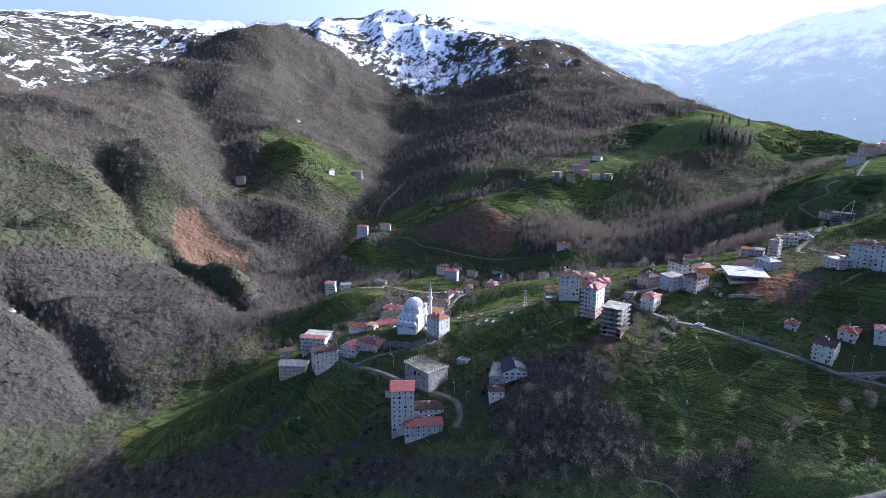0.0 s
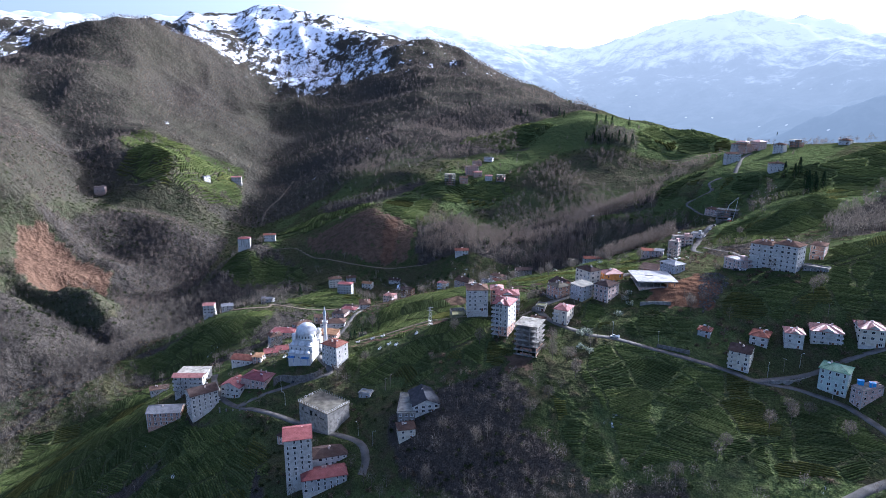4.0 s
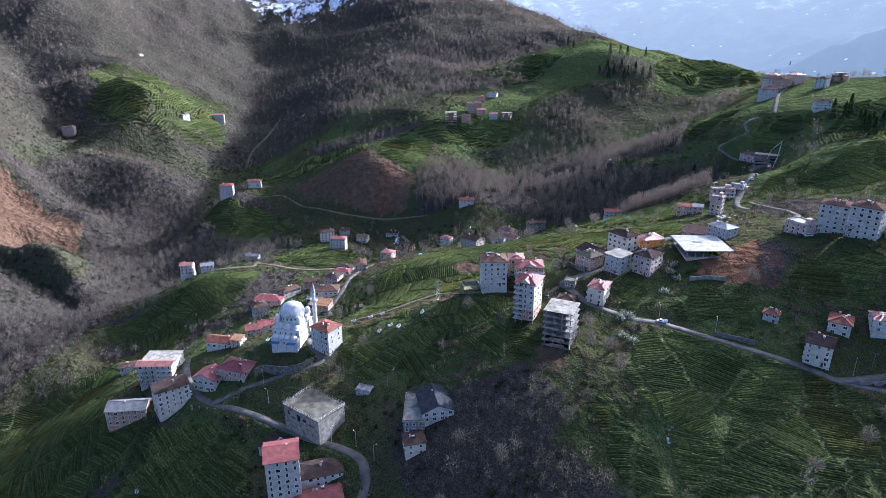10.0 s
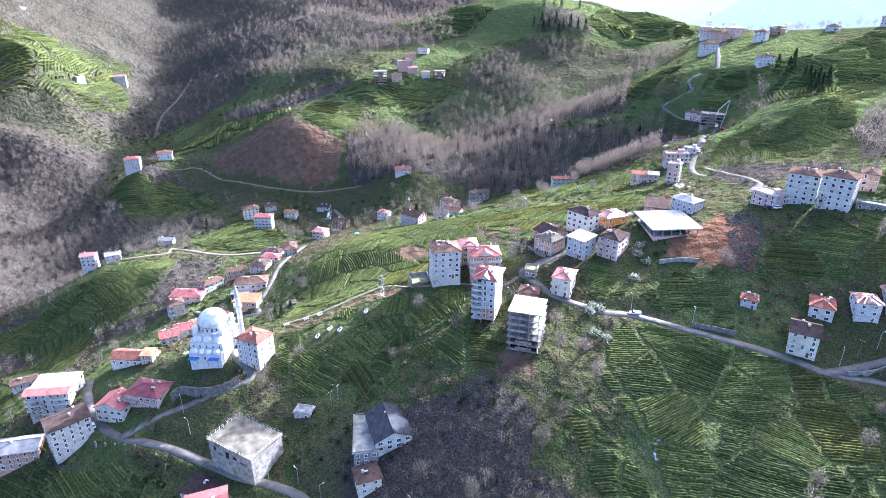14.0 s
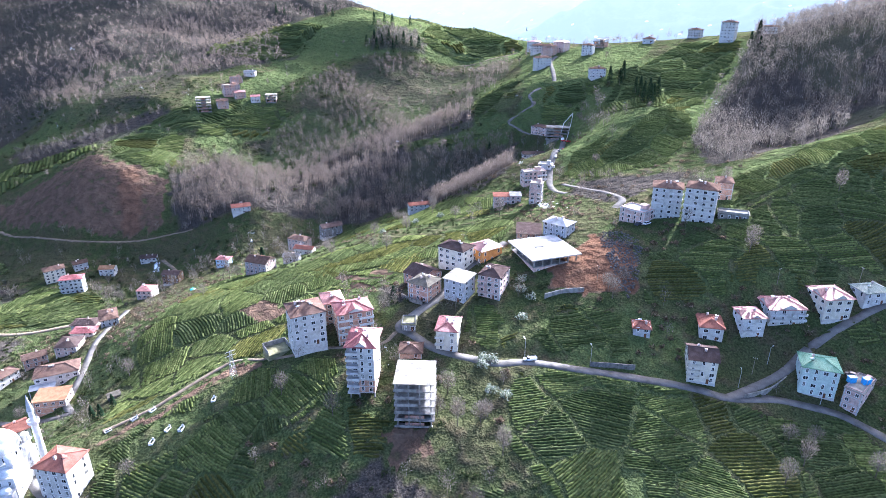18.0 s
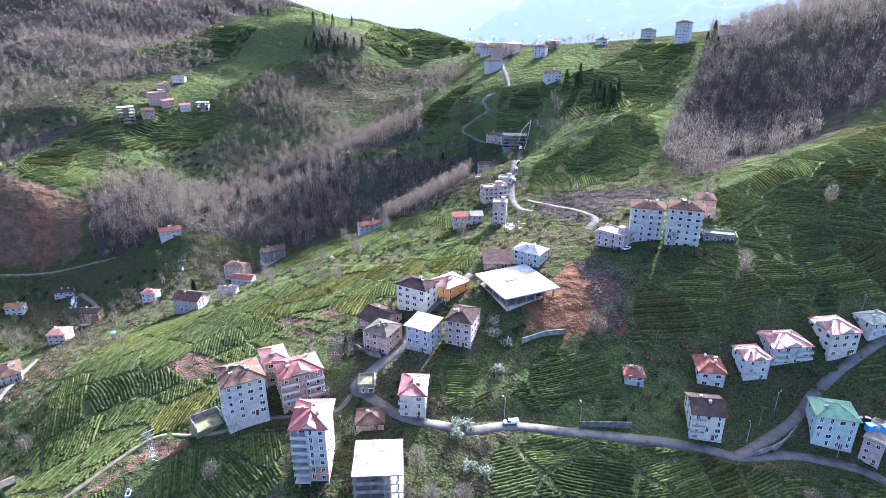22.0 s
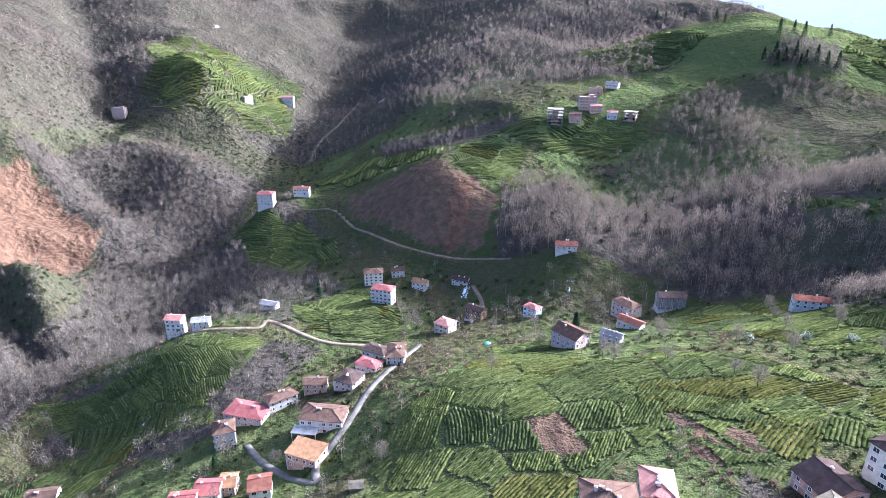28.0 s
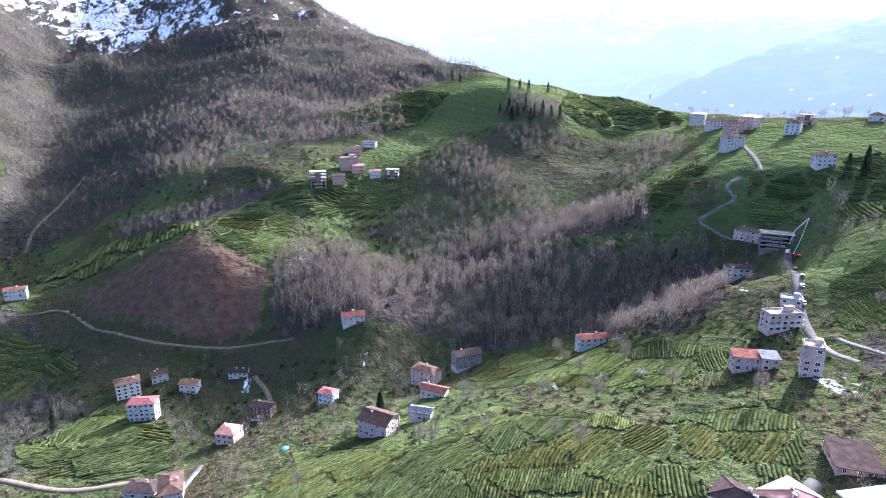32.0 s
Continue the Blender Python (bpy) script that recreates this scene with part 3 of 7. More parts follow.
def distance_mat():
    m, t, b = material("painted_haze_mountains", 1.0)
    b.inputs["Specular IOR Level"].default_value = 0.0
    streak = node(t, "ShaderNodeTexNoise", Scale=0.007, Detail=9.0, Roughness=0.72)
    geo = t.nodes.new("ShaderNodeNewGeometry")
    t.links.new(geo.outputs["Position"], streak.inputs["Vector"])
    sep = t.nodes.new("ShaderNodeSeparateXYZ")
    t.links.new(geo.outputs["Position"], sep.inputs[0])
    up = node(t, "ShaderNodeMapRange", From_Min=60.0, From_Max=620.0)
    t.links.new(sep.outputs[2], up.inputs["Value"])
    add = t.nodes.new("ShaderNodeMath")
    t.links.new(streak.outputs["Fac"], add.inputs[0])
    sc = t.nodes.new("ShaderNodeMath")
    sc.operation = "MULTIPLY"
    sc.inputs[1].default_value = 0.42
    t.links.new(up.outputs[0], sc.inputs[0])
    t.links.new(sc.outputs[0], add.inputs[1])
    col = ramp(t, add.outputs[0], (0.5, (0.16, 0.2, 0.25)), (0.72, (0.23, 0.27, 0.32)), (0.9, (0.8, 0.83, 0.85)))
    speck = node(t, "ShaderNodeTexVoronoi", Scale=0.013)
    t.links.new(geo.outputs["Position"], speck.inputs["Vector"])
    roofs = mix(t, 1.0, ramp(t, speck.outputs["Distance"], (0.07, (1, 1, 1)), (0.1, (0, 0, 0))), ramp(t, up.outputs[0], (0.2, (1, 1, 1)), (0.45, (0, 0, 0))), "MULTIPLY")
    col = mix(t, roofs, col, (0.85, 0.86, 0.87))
    # base colour dimmed, so that the painted haze below outweighs the sunlight
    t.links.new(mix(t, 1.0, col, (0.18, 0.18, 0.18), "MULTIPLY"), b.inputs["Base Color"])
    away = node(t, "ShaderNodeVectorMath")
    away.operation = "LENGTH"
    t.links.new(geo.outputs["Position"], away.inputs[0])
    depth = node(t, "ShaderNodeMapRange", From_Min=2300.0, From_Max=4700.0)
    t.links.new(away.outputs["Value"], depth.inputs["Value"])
    # painted haze: a blue glow, paler with distance, though nothing here emits light
    haze_glow = ramp(t, depth.outputs[0], (0.0, (0.36, 0.45, 0.53)), (0.35, (0.52, 0.62, 0.69)), (1.0, (0.84, 0.92, 0.97)))
    t.links.new(mix(t, 0.6, col, haze_glow), b.inputs["Emission Color"])
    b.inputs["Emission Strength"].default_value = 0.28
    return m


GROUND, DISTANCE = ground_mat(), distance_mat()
angle = np.radians(np.concatenate([np.linspace(-180, -64, 30)[:-1], np.linspace(-64, 78, 460), np.linspace(78, 180, 26)[1:]]))
reach = np.concatenate([np.linspace(0.5, 230, 12)[:-1], np.arange(230, 780, 2.3), np.geomspace(780, 4880, 200)])
A, R = np.meshgrid(angle, reach, indexing="ij")
gx, gy = np.sin(A) * R, np.cos(A) * R + 60
gz = graded(gx, gy)
idx = np.arange(gx.size).reshape(gx.shape)
quads = np.stack([idx[:-1, :-1], idx[1:, :-1], idx[1:, 1:], idx[:-1, 1:]], -1).reshape(-1, 4)
verts = np.stack([gx, gy, gz], -1).reshape(-1, 3)
# the far part is split off to carry the glowing haze colour
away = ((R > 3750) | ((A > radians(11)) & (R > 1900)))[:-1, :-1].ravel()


def taken(faces):
    used, back = np.unique(faces, return_inverse=True)
    return used, back.reshape(faces.shape)


used, faces = taken(quads[~away])
me = mesh_from("ground", verts[used], faces)
me.shade_smooth()
vx, vy, vz = verts[used].T
wob_x, wob_y = vx + 2.5 * waves(vx, vy, 7, 11), vy + 2.5 * waves(vx, vy, 7, 12)
cover = np.zeros((len(used), 4), np.float32)
for poly in FIELDS.values():
    cover[:, 0] = np.maximum(cover[:, 0], 0.4 * inside(poly, wob_x, wob_y))
for name, poly in MEADOWS.items():
    lush = 0.3 if name in ("spurtop", "lane", "leftlow") else 0.9
    cover[:, 0] = np.maximum(cover[:, 0], lush * inside(poly, wob_x, wob_y))
meadow = (waves(vx, vy, 90, 21) + 0.6 * waves(vx, vy, 35, 22) > 0.3) & (vz > -60) & (np.hypot(vx, vy) < 1300) & (vx > -300)
cover[:, 0] = np.maximum(cover[:, 0], meadow * 0.7)
cover[:, 0] *= 1 - 0.5 * np.clip((-vx - 330) / 60, 0, 1)
cover[:, 3] = wooded(wob_x, wob_y)
cover[:, 3] = np.maximum(cover[:, 3], 0.5 * np.clip((-vx - 330) / 60, 0, 1))
cover[:, 0] *= 1 - 0.7 * cover[:, 3]
BARENESS = {"redbank": 0.55, "build": 1.0, "brown1": 0.6, "brown2": 0.6, "brown3": 0.6, "plot": 0.6, "crestbank": 0.62, "slabyard": 0.6, "redspur": 0.74, "strip": 0.78}
for name, poly in EARTH.items():
    k = inside(poly, wob_x, wob_y)
    cover[k, 1], cover[k, 0], cover[k, 3] = BARENESS.get(name, 0.8), 0.6 * (name == "redbank"), 0
far_angle = np.degrees(np.arctan2(vx, vy))
crest = np.interp(far_angle, [-45.5, -41.8, -37.9, -34.6, -32.3, -30.1], [1513, 1707, 1898, 2034, 2209, 2172])
west_snow = np.clip((np.hypot(vx, vy) - crest - 150) / 80, 0, 1) * (far_angle < -29.5)
bowl = np.clip((vz - 165 + 45 * waves(vx, vy, 240, 23)) / 120, 0, 1) * np.clip((vy - 2000 - 0.42 * np.clip(-vx - 480, 0, 900) + 70 * waves(vx, vy, 120, 27)) / 170, 0, 1)
bowl *= 1 - 0.5 * np.clip((vx + 380) / 200, 0, 1) * np.clip((2900 - vy) / 200, 0, 1)
bowl *= 0.72 + 0.35 * waves(vx, vy, 170, 26)
cover[:, 2] = np.clip(np.maximum(bowl, 0.5 * west_snow), 0, 1)
att = me.color_attributes.new("cover", "FLOAT_COLOR", "POINT")
att.data.foreach_set("color", cover.ravel())
ground = tagged(new("ground", me), "steep valley ground of tea terraces, scrub, red earth and bare woodland", "ground", kind="structure")
me.materials.append(GROUND)

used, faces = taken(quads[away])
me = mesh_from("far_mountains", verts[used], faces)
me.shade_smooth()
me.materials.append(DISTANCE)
tagged(new("backdrop", me), "snow-streaked mountains on the horizon in painted, glowing blue haze", "mountains", kind="structure")
# ---- building kit ----
def part(name, bm, mat, parent, label=""):
    """Links a bmesh, or a ready mesh, as one object under its thing."""
    if isinstance(bm, bmesh.types.BMesh):
        me = bpy.data.meshes.new(name)
        bm.to_mesh(me)
        bm.free()
        me.materials.append(mat)
    else:
        me = bm
    ob = new(name, me)
    ob.parent = parent
    if label:
        ob["label"] = label
    return ob


def thing(name, label, category, m, group=""):
    ob = new(name)
    ob.empty_display_size = 0.5
    ob.matrix_world = m
    return tagged(ob, label, category, group)


def box(bm, x0, x1, y0, y1, z0, z1):
    v = [bm.verts.new(p) for p in ((x0, y0, z0), (x1, y0, z0), (x1, y1, z0), (x0, y1, z0), (x0, y0, z1), (x1, y0, z1), (x1, y1, z1), (x0, y1, z1))]
    for f in ((3, 2, 1, 0), (4, 5, 6, 7), (0, 1, 5, 4), (1, 2, 6, 5), (2, 3, 7, 6), (3, 0, 4, 7)):
        bm.faces.new([v[k] for k in f])
    return bm


def boxes(*dims):
    bm = bmesh.new()
    for d in dims:
        box(bm, *d)
    return bm


def tube(bm, a, b, ra, rb, sides=6):
    """A tapered round bar from a to b."""
    a, b = Vector(a), Vector(b)
    q = (b - a).to_track_quat("Z", "Y")
    rings = []
    for p, r in ((a, ra), (b, rb)):
        rings.append([bm.verts.new(p + q @ Vector((math.cos(k * math.tau / sides) * r, math.sin(k * math.tau / sides) * r, 0))) for k in range(sides)])
    for k in range(sides):
        bm.faces.new((rings[0][k], rings[0][(k + 1) % sides], rings[1][(k + 1) % sides], rings[1][k]))
    bm.faces.new(rings[1])
    bm.faces.new(rings[0][::-1])


def lathe(bm, profile, sides=32, at=(0, 0, 0), arc=math.tau):
    """Turns a profile of (radius, height) about the upright axis."""
    n = sides if arc >= math.tau - 0.01 else sides + 1
    rings = [[bm.verts.new((at[0] + r * math.cos(k * arc / sides), at[1] + r * math.sin(k * arc / sides), at[2] + z)) for k in range(n)] for r, z in profile]
    for lo, hi in zip(rings, rings[1:]):
        for k in range(n if n == sides else n - 1):
            bm.faces.new((lo[k], lo[(k + 1) % n], hi[(k + 1) % n], hi[k]))


def brick_mat(name, brick, mortar):
    m, t, b = material(name, 0.9)
    geo = t.nodes.new("ShaderNodeTexCoord")
    sep = t.nodes.new("ShaderNodeSeparateXYZ")
    t.links.new(geo.outputs["Object"], sep.inputs[0])
    add = t.nodes.new("ShaderNodeMath")
    t.links.new(sep.outputs[0], add.inputs[0])
    t.links.new(sep.outputs[1], add.inputs[1])
    com = t.nodes.new("ShaderNodeCombineXYZ")
    t.links.new(add.outputs[0], com.inputs[0])
    t.links.new(sep.outputs[2], com.inputs[1])
    tex = node(t, "ShaderNodeTexBrick", Scale=1.0, Mortar_Size=0.02, Brick_Width=0.4, Row_Height=0.2)
    c = Vector(brick)
    tex.inputs["Color1"].default_value, tex.inputs["Color2"].default_value, tex.inputs["Mortar"].default_value = (*(c * 0.75), 1), (*(c * 1.2), 1), (*mortar, 1)
    t.links.new(com.outputs[0], tex.inputs["Vector"])
    stain = ramp(t, noise_at(t, 0.6, 5), (0.3, (0.62, 0.62, 0.62)), (0.6, (1.05, 1.05, 1.05)))
    t.links.new(mix(t, 1.0, tex.outputs["Color"], stain, "MULTIPLY"), b.inputs["Base Color"])
    bump(t, b, noise_at(t, 6, 4), 0.3, 0.03)
    return m


def sheet_mat(name, base, rough=0.5, pitch=2.6, metal=0.0):
    """Roof of ribbed sheets or tiles: ribs run down the slope."""
    m, t, b = material(name, rough, metal)
    b.inputs["Specular IOR Level"].default_value = 0.2 if rough <= 0.5 else 0.0
    tc = t.nodes.new("ShaderNodeTexCoord")
    wave = node(t, "ShaderNodeTexWave", Scale=pitch, Distortion=0.4, Detail=1.0)
    wave.bands_direction = "DIAGONAL"
    t.links.new(tc.outputs["Object"], wave.inputs["Vector"])
    c = Vector(base)
    broad = ramp(t, noise_at(t, 0.45, 6), (0.3, tuple(c * 0.62)), (0.5, tuple(c)), (0.72, tuple(c * 1.25 + Vector((0.02, 0.02, 0.02)))))
    col = mix(t, 0.35, broad, ramp(t, wave.outputs["Fac"], (0.2, tuple(c * 0.6)), (0.8, tuple(c * 1.2))))
    info = t.nodes.new("ShaderNodeObjectInfo")
    col = mix(t, 1.0, col, ramp(t, info.outputs["Random"], (0, (0.85, 0.85, 0.85)), (1, (1.12, 1.12, 1.12))), "MULTIPLY")
    t.links.new(col, b.inputs["Base Color"])
    bump(t, b, wave.outputs["Fac"], 0.5, 0.06)
    return m


WALLS = {
    "white": worn("white_render", (0.46, 0.452, 0.42), 0.68, 1.06, scale=0.5, fine=5), "cream": worn("cream_render", (0.54, 0.5, 0.41), 0.75, 1.08, scale=0.5, fine=5),
    "grey": worn("grey_render", (0.36, 0.365, 0.365), 0.7, 1.15, scale=0.5, fine=5), "concrete": worn("raw_concrete", (0.23, 0.22, 0.2), 0.5, 1.25, scale=0.6, fine=6),
    "pinkbrick": brick_mat("pink_brick", (0.46, 0.3, 0.25), (0.4, 0.37, 0.34)), "brick": brick_mat("orange_brick", (0.42, 0.21, 0.13), (0.36, 0.32, 0.28)),
    "orange": worn("orange_render", (0.62, 0.27, 0.08), 0.75, 1.1, scale=0.5, fine=5), "blue": worn("pale_blue_render", (0.34, 0.5, 0.62), 0.8, 1.08, scale=0.5, fine=5),
    "palegreen": worn("pale_green_render", (0.46, 0.54, 0.49), 0.75, 1.06, scale=0.5, fine=5), "timber": worn("weathered_timber", (0.15, 0.1, 0.065), 0.6, 1.4, scale=1.2, fine=9),
}
ROOFS = {
    "redmetal": sheet_mat("red_sheet_roof", (0.19, 0.06, 0.056), 0.5), "redpale": sheet_mat("faded_red_roof", (0.3, 0.135, 0.115), 0.5), "redbrown": sheet_mat("red_tile_roof", (0.17, 0.075, 0.055), 0.7),
    "maroon": sheet_mat("maroon_sheet_roof", (0.15, 0.04, 0.043), 0.5), "brown": sheet_mat("brown_tile_roof", (0.095, 0.062, 0.048), 0.75), "darkbrown": sheet_mat("dark_brown_roof", (0.055, 0.04, 0.036), 0.6),
    "rust": sheet_mat("rusty_sheet_roof", (0.2, 0.115, 0.065), 0.75), "greytin": sheet_mat("grey_tin_roof", (0.17, 0.17, 0.175), 0.55), "greybrown": sheet_mat("grey_brown_tile_roof", (0.105, 0.095, 0.075), 0.8),
    "slate": sheet_mat("dark_slate_sheet_roof", (0.045, 0.048, 0.055), 0.65), "green": sheet_mat("green_sheet_roof", (0.1, 0.23, 0.14), 0.5), "greengrey": sheet_mat("grey_green_roof", (0.12, 0.17, 0.14), 0.5),
    "white": worn("white_roof_screed", (0.4, 0.39, 0.365), 0.62, 1.1, scale=0.3), "mossy": worn("mossy_concrete", (0.2, 0.19, 0.11), 0.6, 1.3, scale=0.5), "concrete": worn("roof_slab_concrete", (0.27, 0.255, 0.215), 0.45, 1.3, scale=0.35),
}
FRAME = worn("white_window_frame", (0.72, 0.72, 0.7), scale=3, bumps=0)
TRIM = worn("pale_concrete_trim", (0.43, 0.42, 0.39), scale=0.8)
RAIL = worn("painted_railing", (0.5, 0.5, 0.48), rough=0.5, bumps=0)
CHIMNEY = worn("chimney_render", (0.5, 0.42, 0.38), scale=1.0)
TANK = worn("white_water_tank", (0.78, 0.78, 0.77), rough=0.4, bumps=0)
PANEL, _t, _b = material("solar_collector_glass", 0.15)
_b.inputs["Base Color"].default_value = (0.02, 0.025, 0.04, 1)
GLASS, _t, _b = material("window_glass", 0.12)
_t.links.new(ramp(_t, _t.nodes.new("ShaderNodeObjectInfo").outputs["Random"], (0, (0.012, 0.014, 0.017)), (0.8, (0.035, 0.04, 0.045)), (1, (0.16, 0.15, 0.13))), _b.inputs["Base Color"])
DOOR = worn("brown_door_paint", (0.12, 0.06, 0.035), scale=3)
WOODPOST = worn("grey_timber_post", (0.2, 0.17, 0.14), scale=3)
IRON = worn("galvanised_steel", (0.42, 0.43, 0.44), rough=0.45, metal=0.6, bumps=0)


def window_meshes(w, h):
    fr = boxes((-w / 2 - 0.08, -w / 2 + 0.05, -0.1, 0.03, -0.08, h + 0.06), (w / 2 - 0.05, w / 2 + 0.08, -0.1, 0.03, -0.08, h + 0.06), (-w / 2 + 0.05, w / 2 - 0.05, -0.1, 0.03, h - 0.05, h + 0.06),
               (-w / 2 - 0.14, w / 2 + 0.14, -0.17, 0.03, -0.16, -0.08), (-0.03, 0.03, -0.07, 0.03, 0.0, h - 0.05))
    gl = boxes((-w / 2 + 0.05, w / 2 - 0.05, -0.045, 0.02, -0.08, h - 0.05))
    out = []
    for bm, mat, nm in ((fr, FRAME, "window_frame"), (gl, GLASS, "pane")):
        me = bpy.data.meshes.new(nm)
        bm.to_mesh(me)
        bm.free()
        me.materials.append(mat)
        out.append(me)
    both = boxes((-w / 2 - 0.08, w / 2 + 0.08, -0.06, 0.03, -0.1, h + 0.06), (-w / 2 + 0.06, w / 2 - 0.06, -0.09, -0.02, 0.02, h - 0.06))
    me = bpy.data.meshes.new("window_far")
    both.faces.ensure_lookup_table()
    for f in both.faces[6:]:
        f.material_index = 1
    both.to_mesh(me)
    both.free()
    me.materials.append(FRAME)
    me.materials.append(GLASS)
    out.append(me)
    return out


WINDOWS = {"small": window_meshes(1.15, 1.25), "wide": window_meshes(1.7, 1.35), "tall": window_meshes(0.95, 1.75)}


def put_window(root, size, x, y, z, turn, near):
    frame_me, pane_me, far_me = WINDOWS[size]
    ob = part("window", frame_me if near else far_me, None, root)
    ob.matrix_basis = pose(x, y, z, 0, 0, turn)
    if near:
        part("pane", pane_me, None, ob)


def roof_mesh(w, d, h, kind, rise, over=0.65, thick=0.2):
    """Hipped, gabled or single-slope roof with a real soffit and edge."""
    bm = bmesh.new()
    a, b = w / 2 + over, d / 2 + over
    low = [(-a, -b), (a, -b), (a, b), (-a, b)]
    if kind == "hip":
        k = max(0.6, abs(a - b))
        ridge = [(-a + b, 0), (a - b, 0)] if a > b + 0.6 else [(0, -b + a), (0, b - a)] if b > a + 0.6 else [(-0.3, 0), (0.3, 0)]
        along = a > b + 0.6 or not b > a + 0.6
    elif kind == "gablex":
        ridge, along = [(-a, 0), (a, 0)], True
    else:
        ridge, along = [(0, -b), (0, b)], False
    if kind == "lean":
        top = [(-a, -b, h), (a, -b, h), (a, b, h + rise), (-a, b, h + rise)]
        v = [bm.verts.new((x, y, z + thick)) for x, y, z in top] + [bm.verts.new(p) for p in top]
        for f in ((0, 1, 2, 3), (7, 6, 5, 4), (4, 5, 1, 0), (5, 6, 2, 1), (6, 7, 3, 2), (7, 4, 0, 3)):
            bm.faces.new([v[k] for k in f])
        return bm
    for dz, flip in ((thick, False), (0.0, True)):
        v = [bm.verts.new((x, y, h + dz)) for x, y in low] + [bm.verts.new((x, y, h + rise + dz)) for x, y in ridge]
        faces = [(0, 1, 5, 4), (1, 2, 5), (2, 3, 4, 5), (3, 0, 4)] if along else [(0, 1, 4), (1, 2, 5, 4), (2, 3, 5), (3, 0, 4, 5)]
        if kind == "gablex":
            faces = [(0, 1, 5, 4), (2, 3, 4, 5)]
        if kind == "gabley":
            faces = [(1, 2, 5, 4), (3, 0, 4, 5)]
        for f in faces:
            bm.faces.new([v[k] for k in (f[::-1] if flip else f)])
        if dz:
            upper = v
    rim = [(0, 1), (1, 2), (2, 3), (3, 0)] if kind == "hip" else [(0, 1), (1, 5), (5, 2), (2, 3), (3, 4), (4, 0)] if kind == "gablex" else [(0, 4), (4, 1), (1, 2), (2, 5), (5, 3), (3, 0)]
    for i, j in rim:
        bm.faces.new((v[i], v[j], upper[j], upper[i]))
    return bm


def roof_fittings(root, roof, rng, w, d, h, rise, kind, solar):
    for k in range(rng.choice((1, 1, 2))):
        x, y = rng.uniform(-w * 0.28, w * 0.28), rng.uniform(-d * 0.2, d * 0.22)
        ch = part("chimney", boxes((-0.4, 0.4, -0.35, 0.35, -1.5, 1.5), (-0.5, 0.5, -0.45, 0.45, 1.5, 1.62), (-0.25, 0.25, -0.2, 0.2, 1.62, 1.85)), CHIMNEY, roof, "rendered chimney stack")
        ch.location = (x, y, h + rise * 0.55)
    for k in range(solar):
        x, y = rng.uniform(-w * 0.3, w * 0.3), rng.uniform(-d * 0.25, d * 0.3)
        bm = bmesh.new()
        tube(bm, (-0.7, 0, 0.75), (0.7, 0, 0.75), 0.28, 0.28, 10)
        tank = part("water_tank", bm, TANK, roof, "white solar water tank")
        tank.location = (x, y, h + rise * 0.7 + 0.15)
        bm = boxes((-0.65, 0.65, -1.5, -0.25, 0.0, 0.06))
        bmesh.ops.rotate(bm, verts=bm.verts, cent=(0, -0.3, 0.3), matrix=Matrix.Rotation(radians(-22), 3, "X"))
        part("solar_panel", bm, PANEL, tank)


def ridge_caps(roof, w, d, h, rise, kind, over=0.65):
    a, b, top = w / 2 + over, d / 2 + over, h + rise + 0.22
    if kind == "gablex":
        lines = [((-a, 0, top), (a, 0, top))]
    elif kind == "gabley":
        lines = [((0, -b, top), (0, b, top))]
    else:
        e = (-a + b, 0), (a - b, 0)
        if b > a + 0.6:
            e = (0, -b + a), (0, b - a)
        elif not a > b + 0.6:
            e = (-0.3, 0), (0.3, 0)
        (px, py), (qx, qy) = e
        lines = [((px, py, top), (qx, qy, top))]
        for cx, cy in ((-a, -b), (a, -b), (a, b), (-a, b)):
            near_p = (cx - px) ** 2 + (cy - py) ** 2 <= (cx - qx) ** 2 + (cy - qy) ** 2
            ex, ey = (px, py) if near_p else (qx, qy)
            lines.append(((cx, cy, h + 0.22), (ex, ey, top)))
    for p, q in lines:
        bm = bmesh.new()
        tube(bm, p, q, 0.13, 0.13, 5)
        part("ridge_cap", bm, roof.data.materials[0], roof)


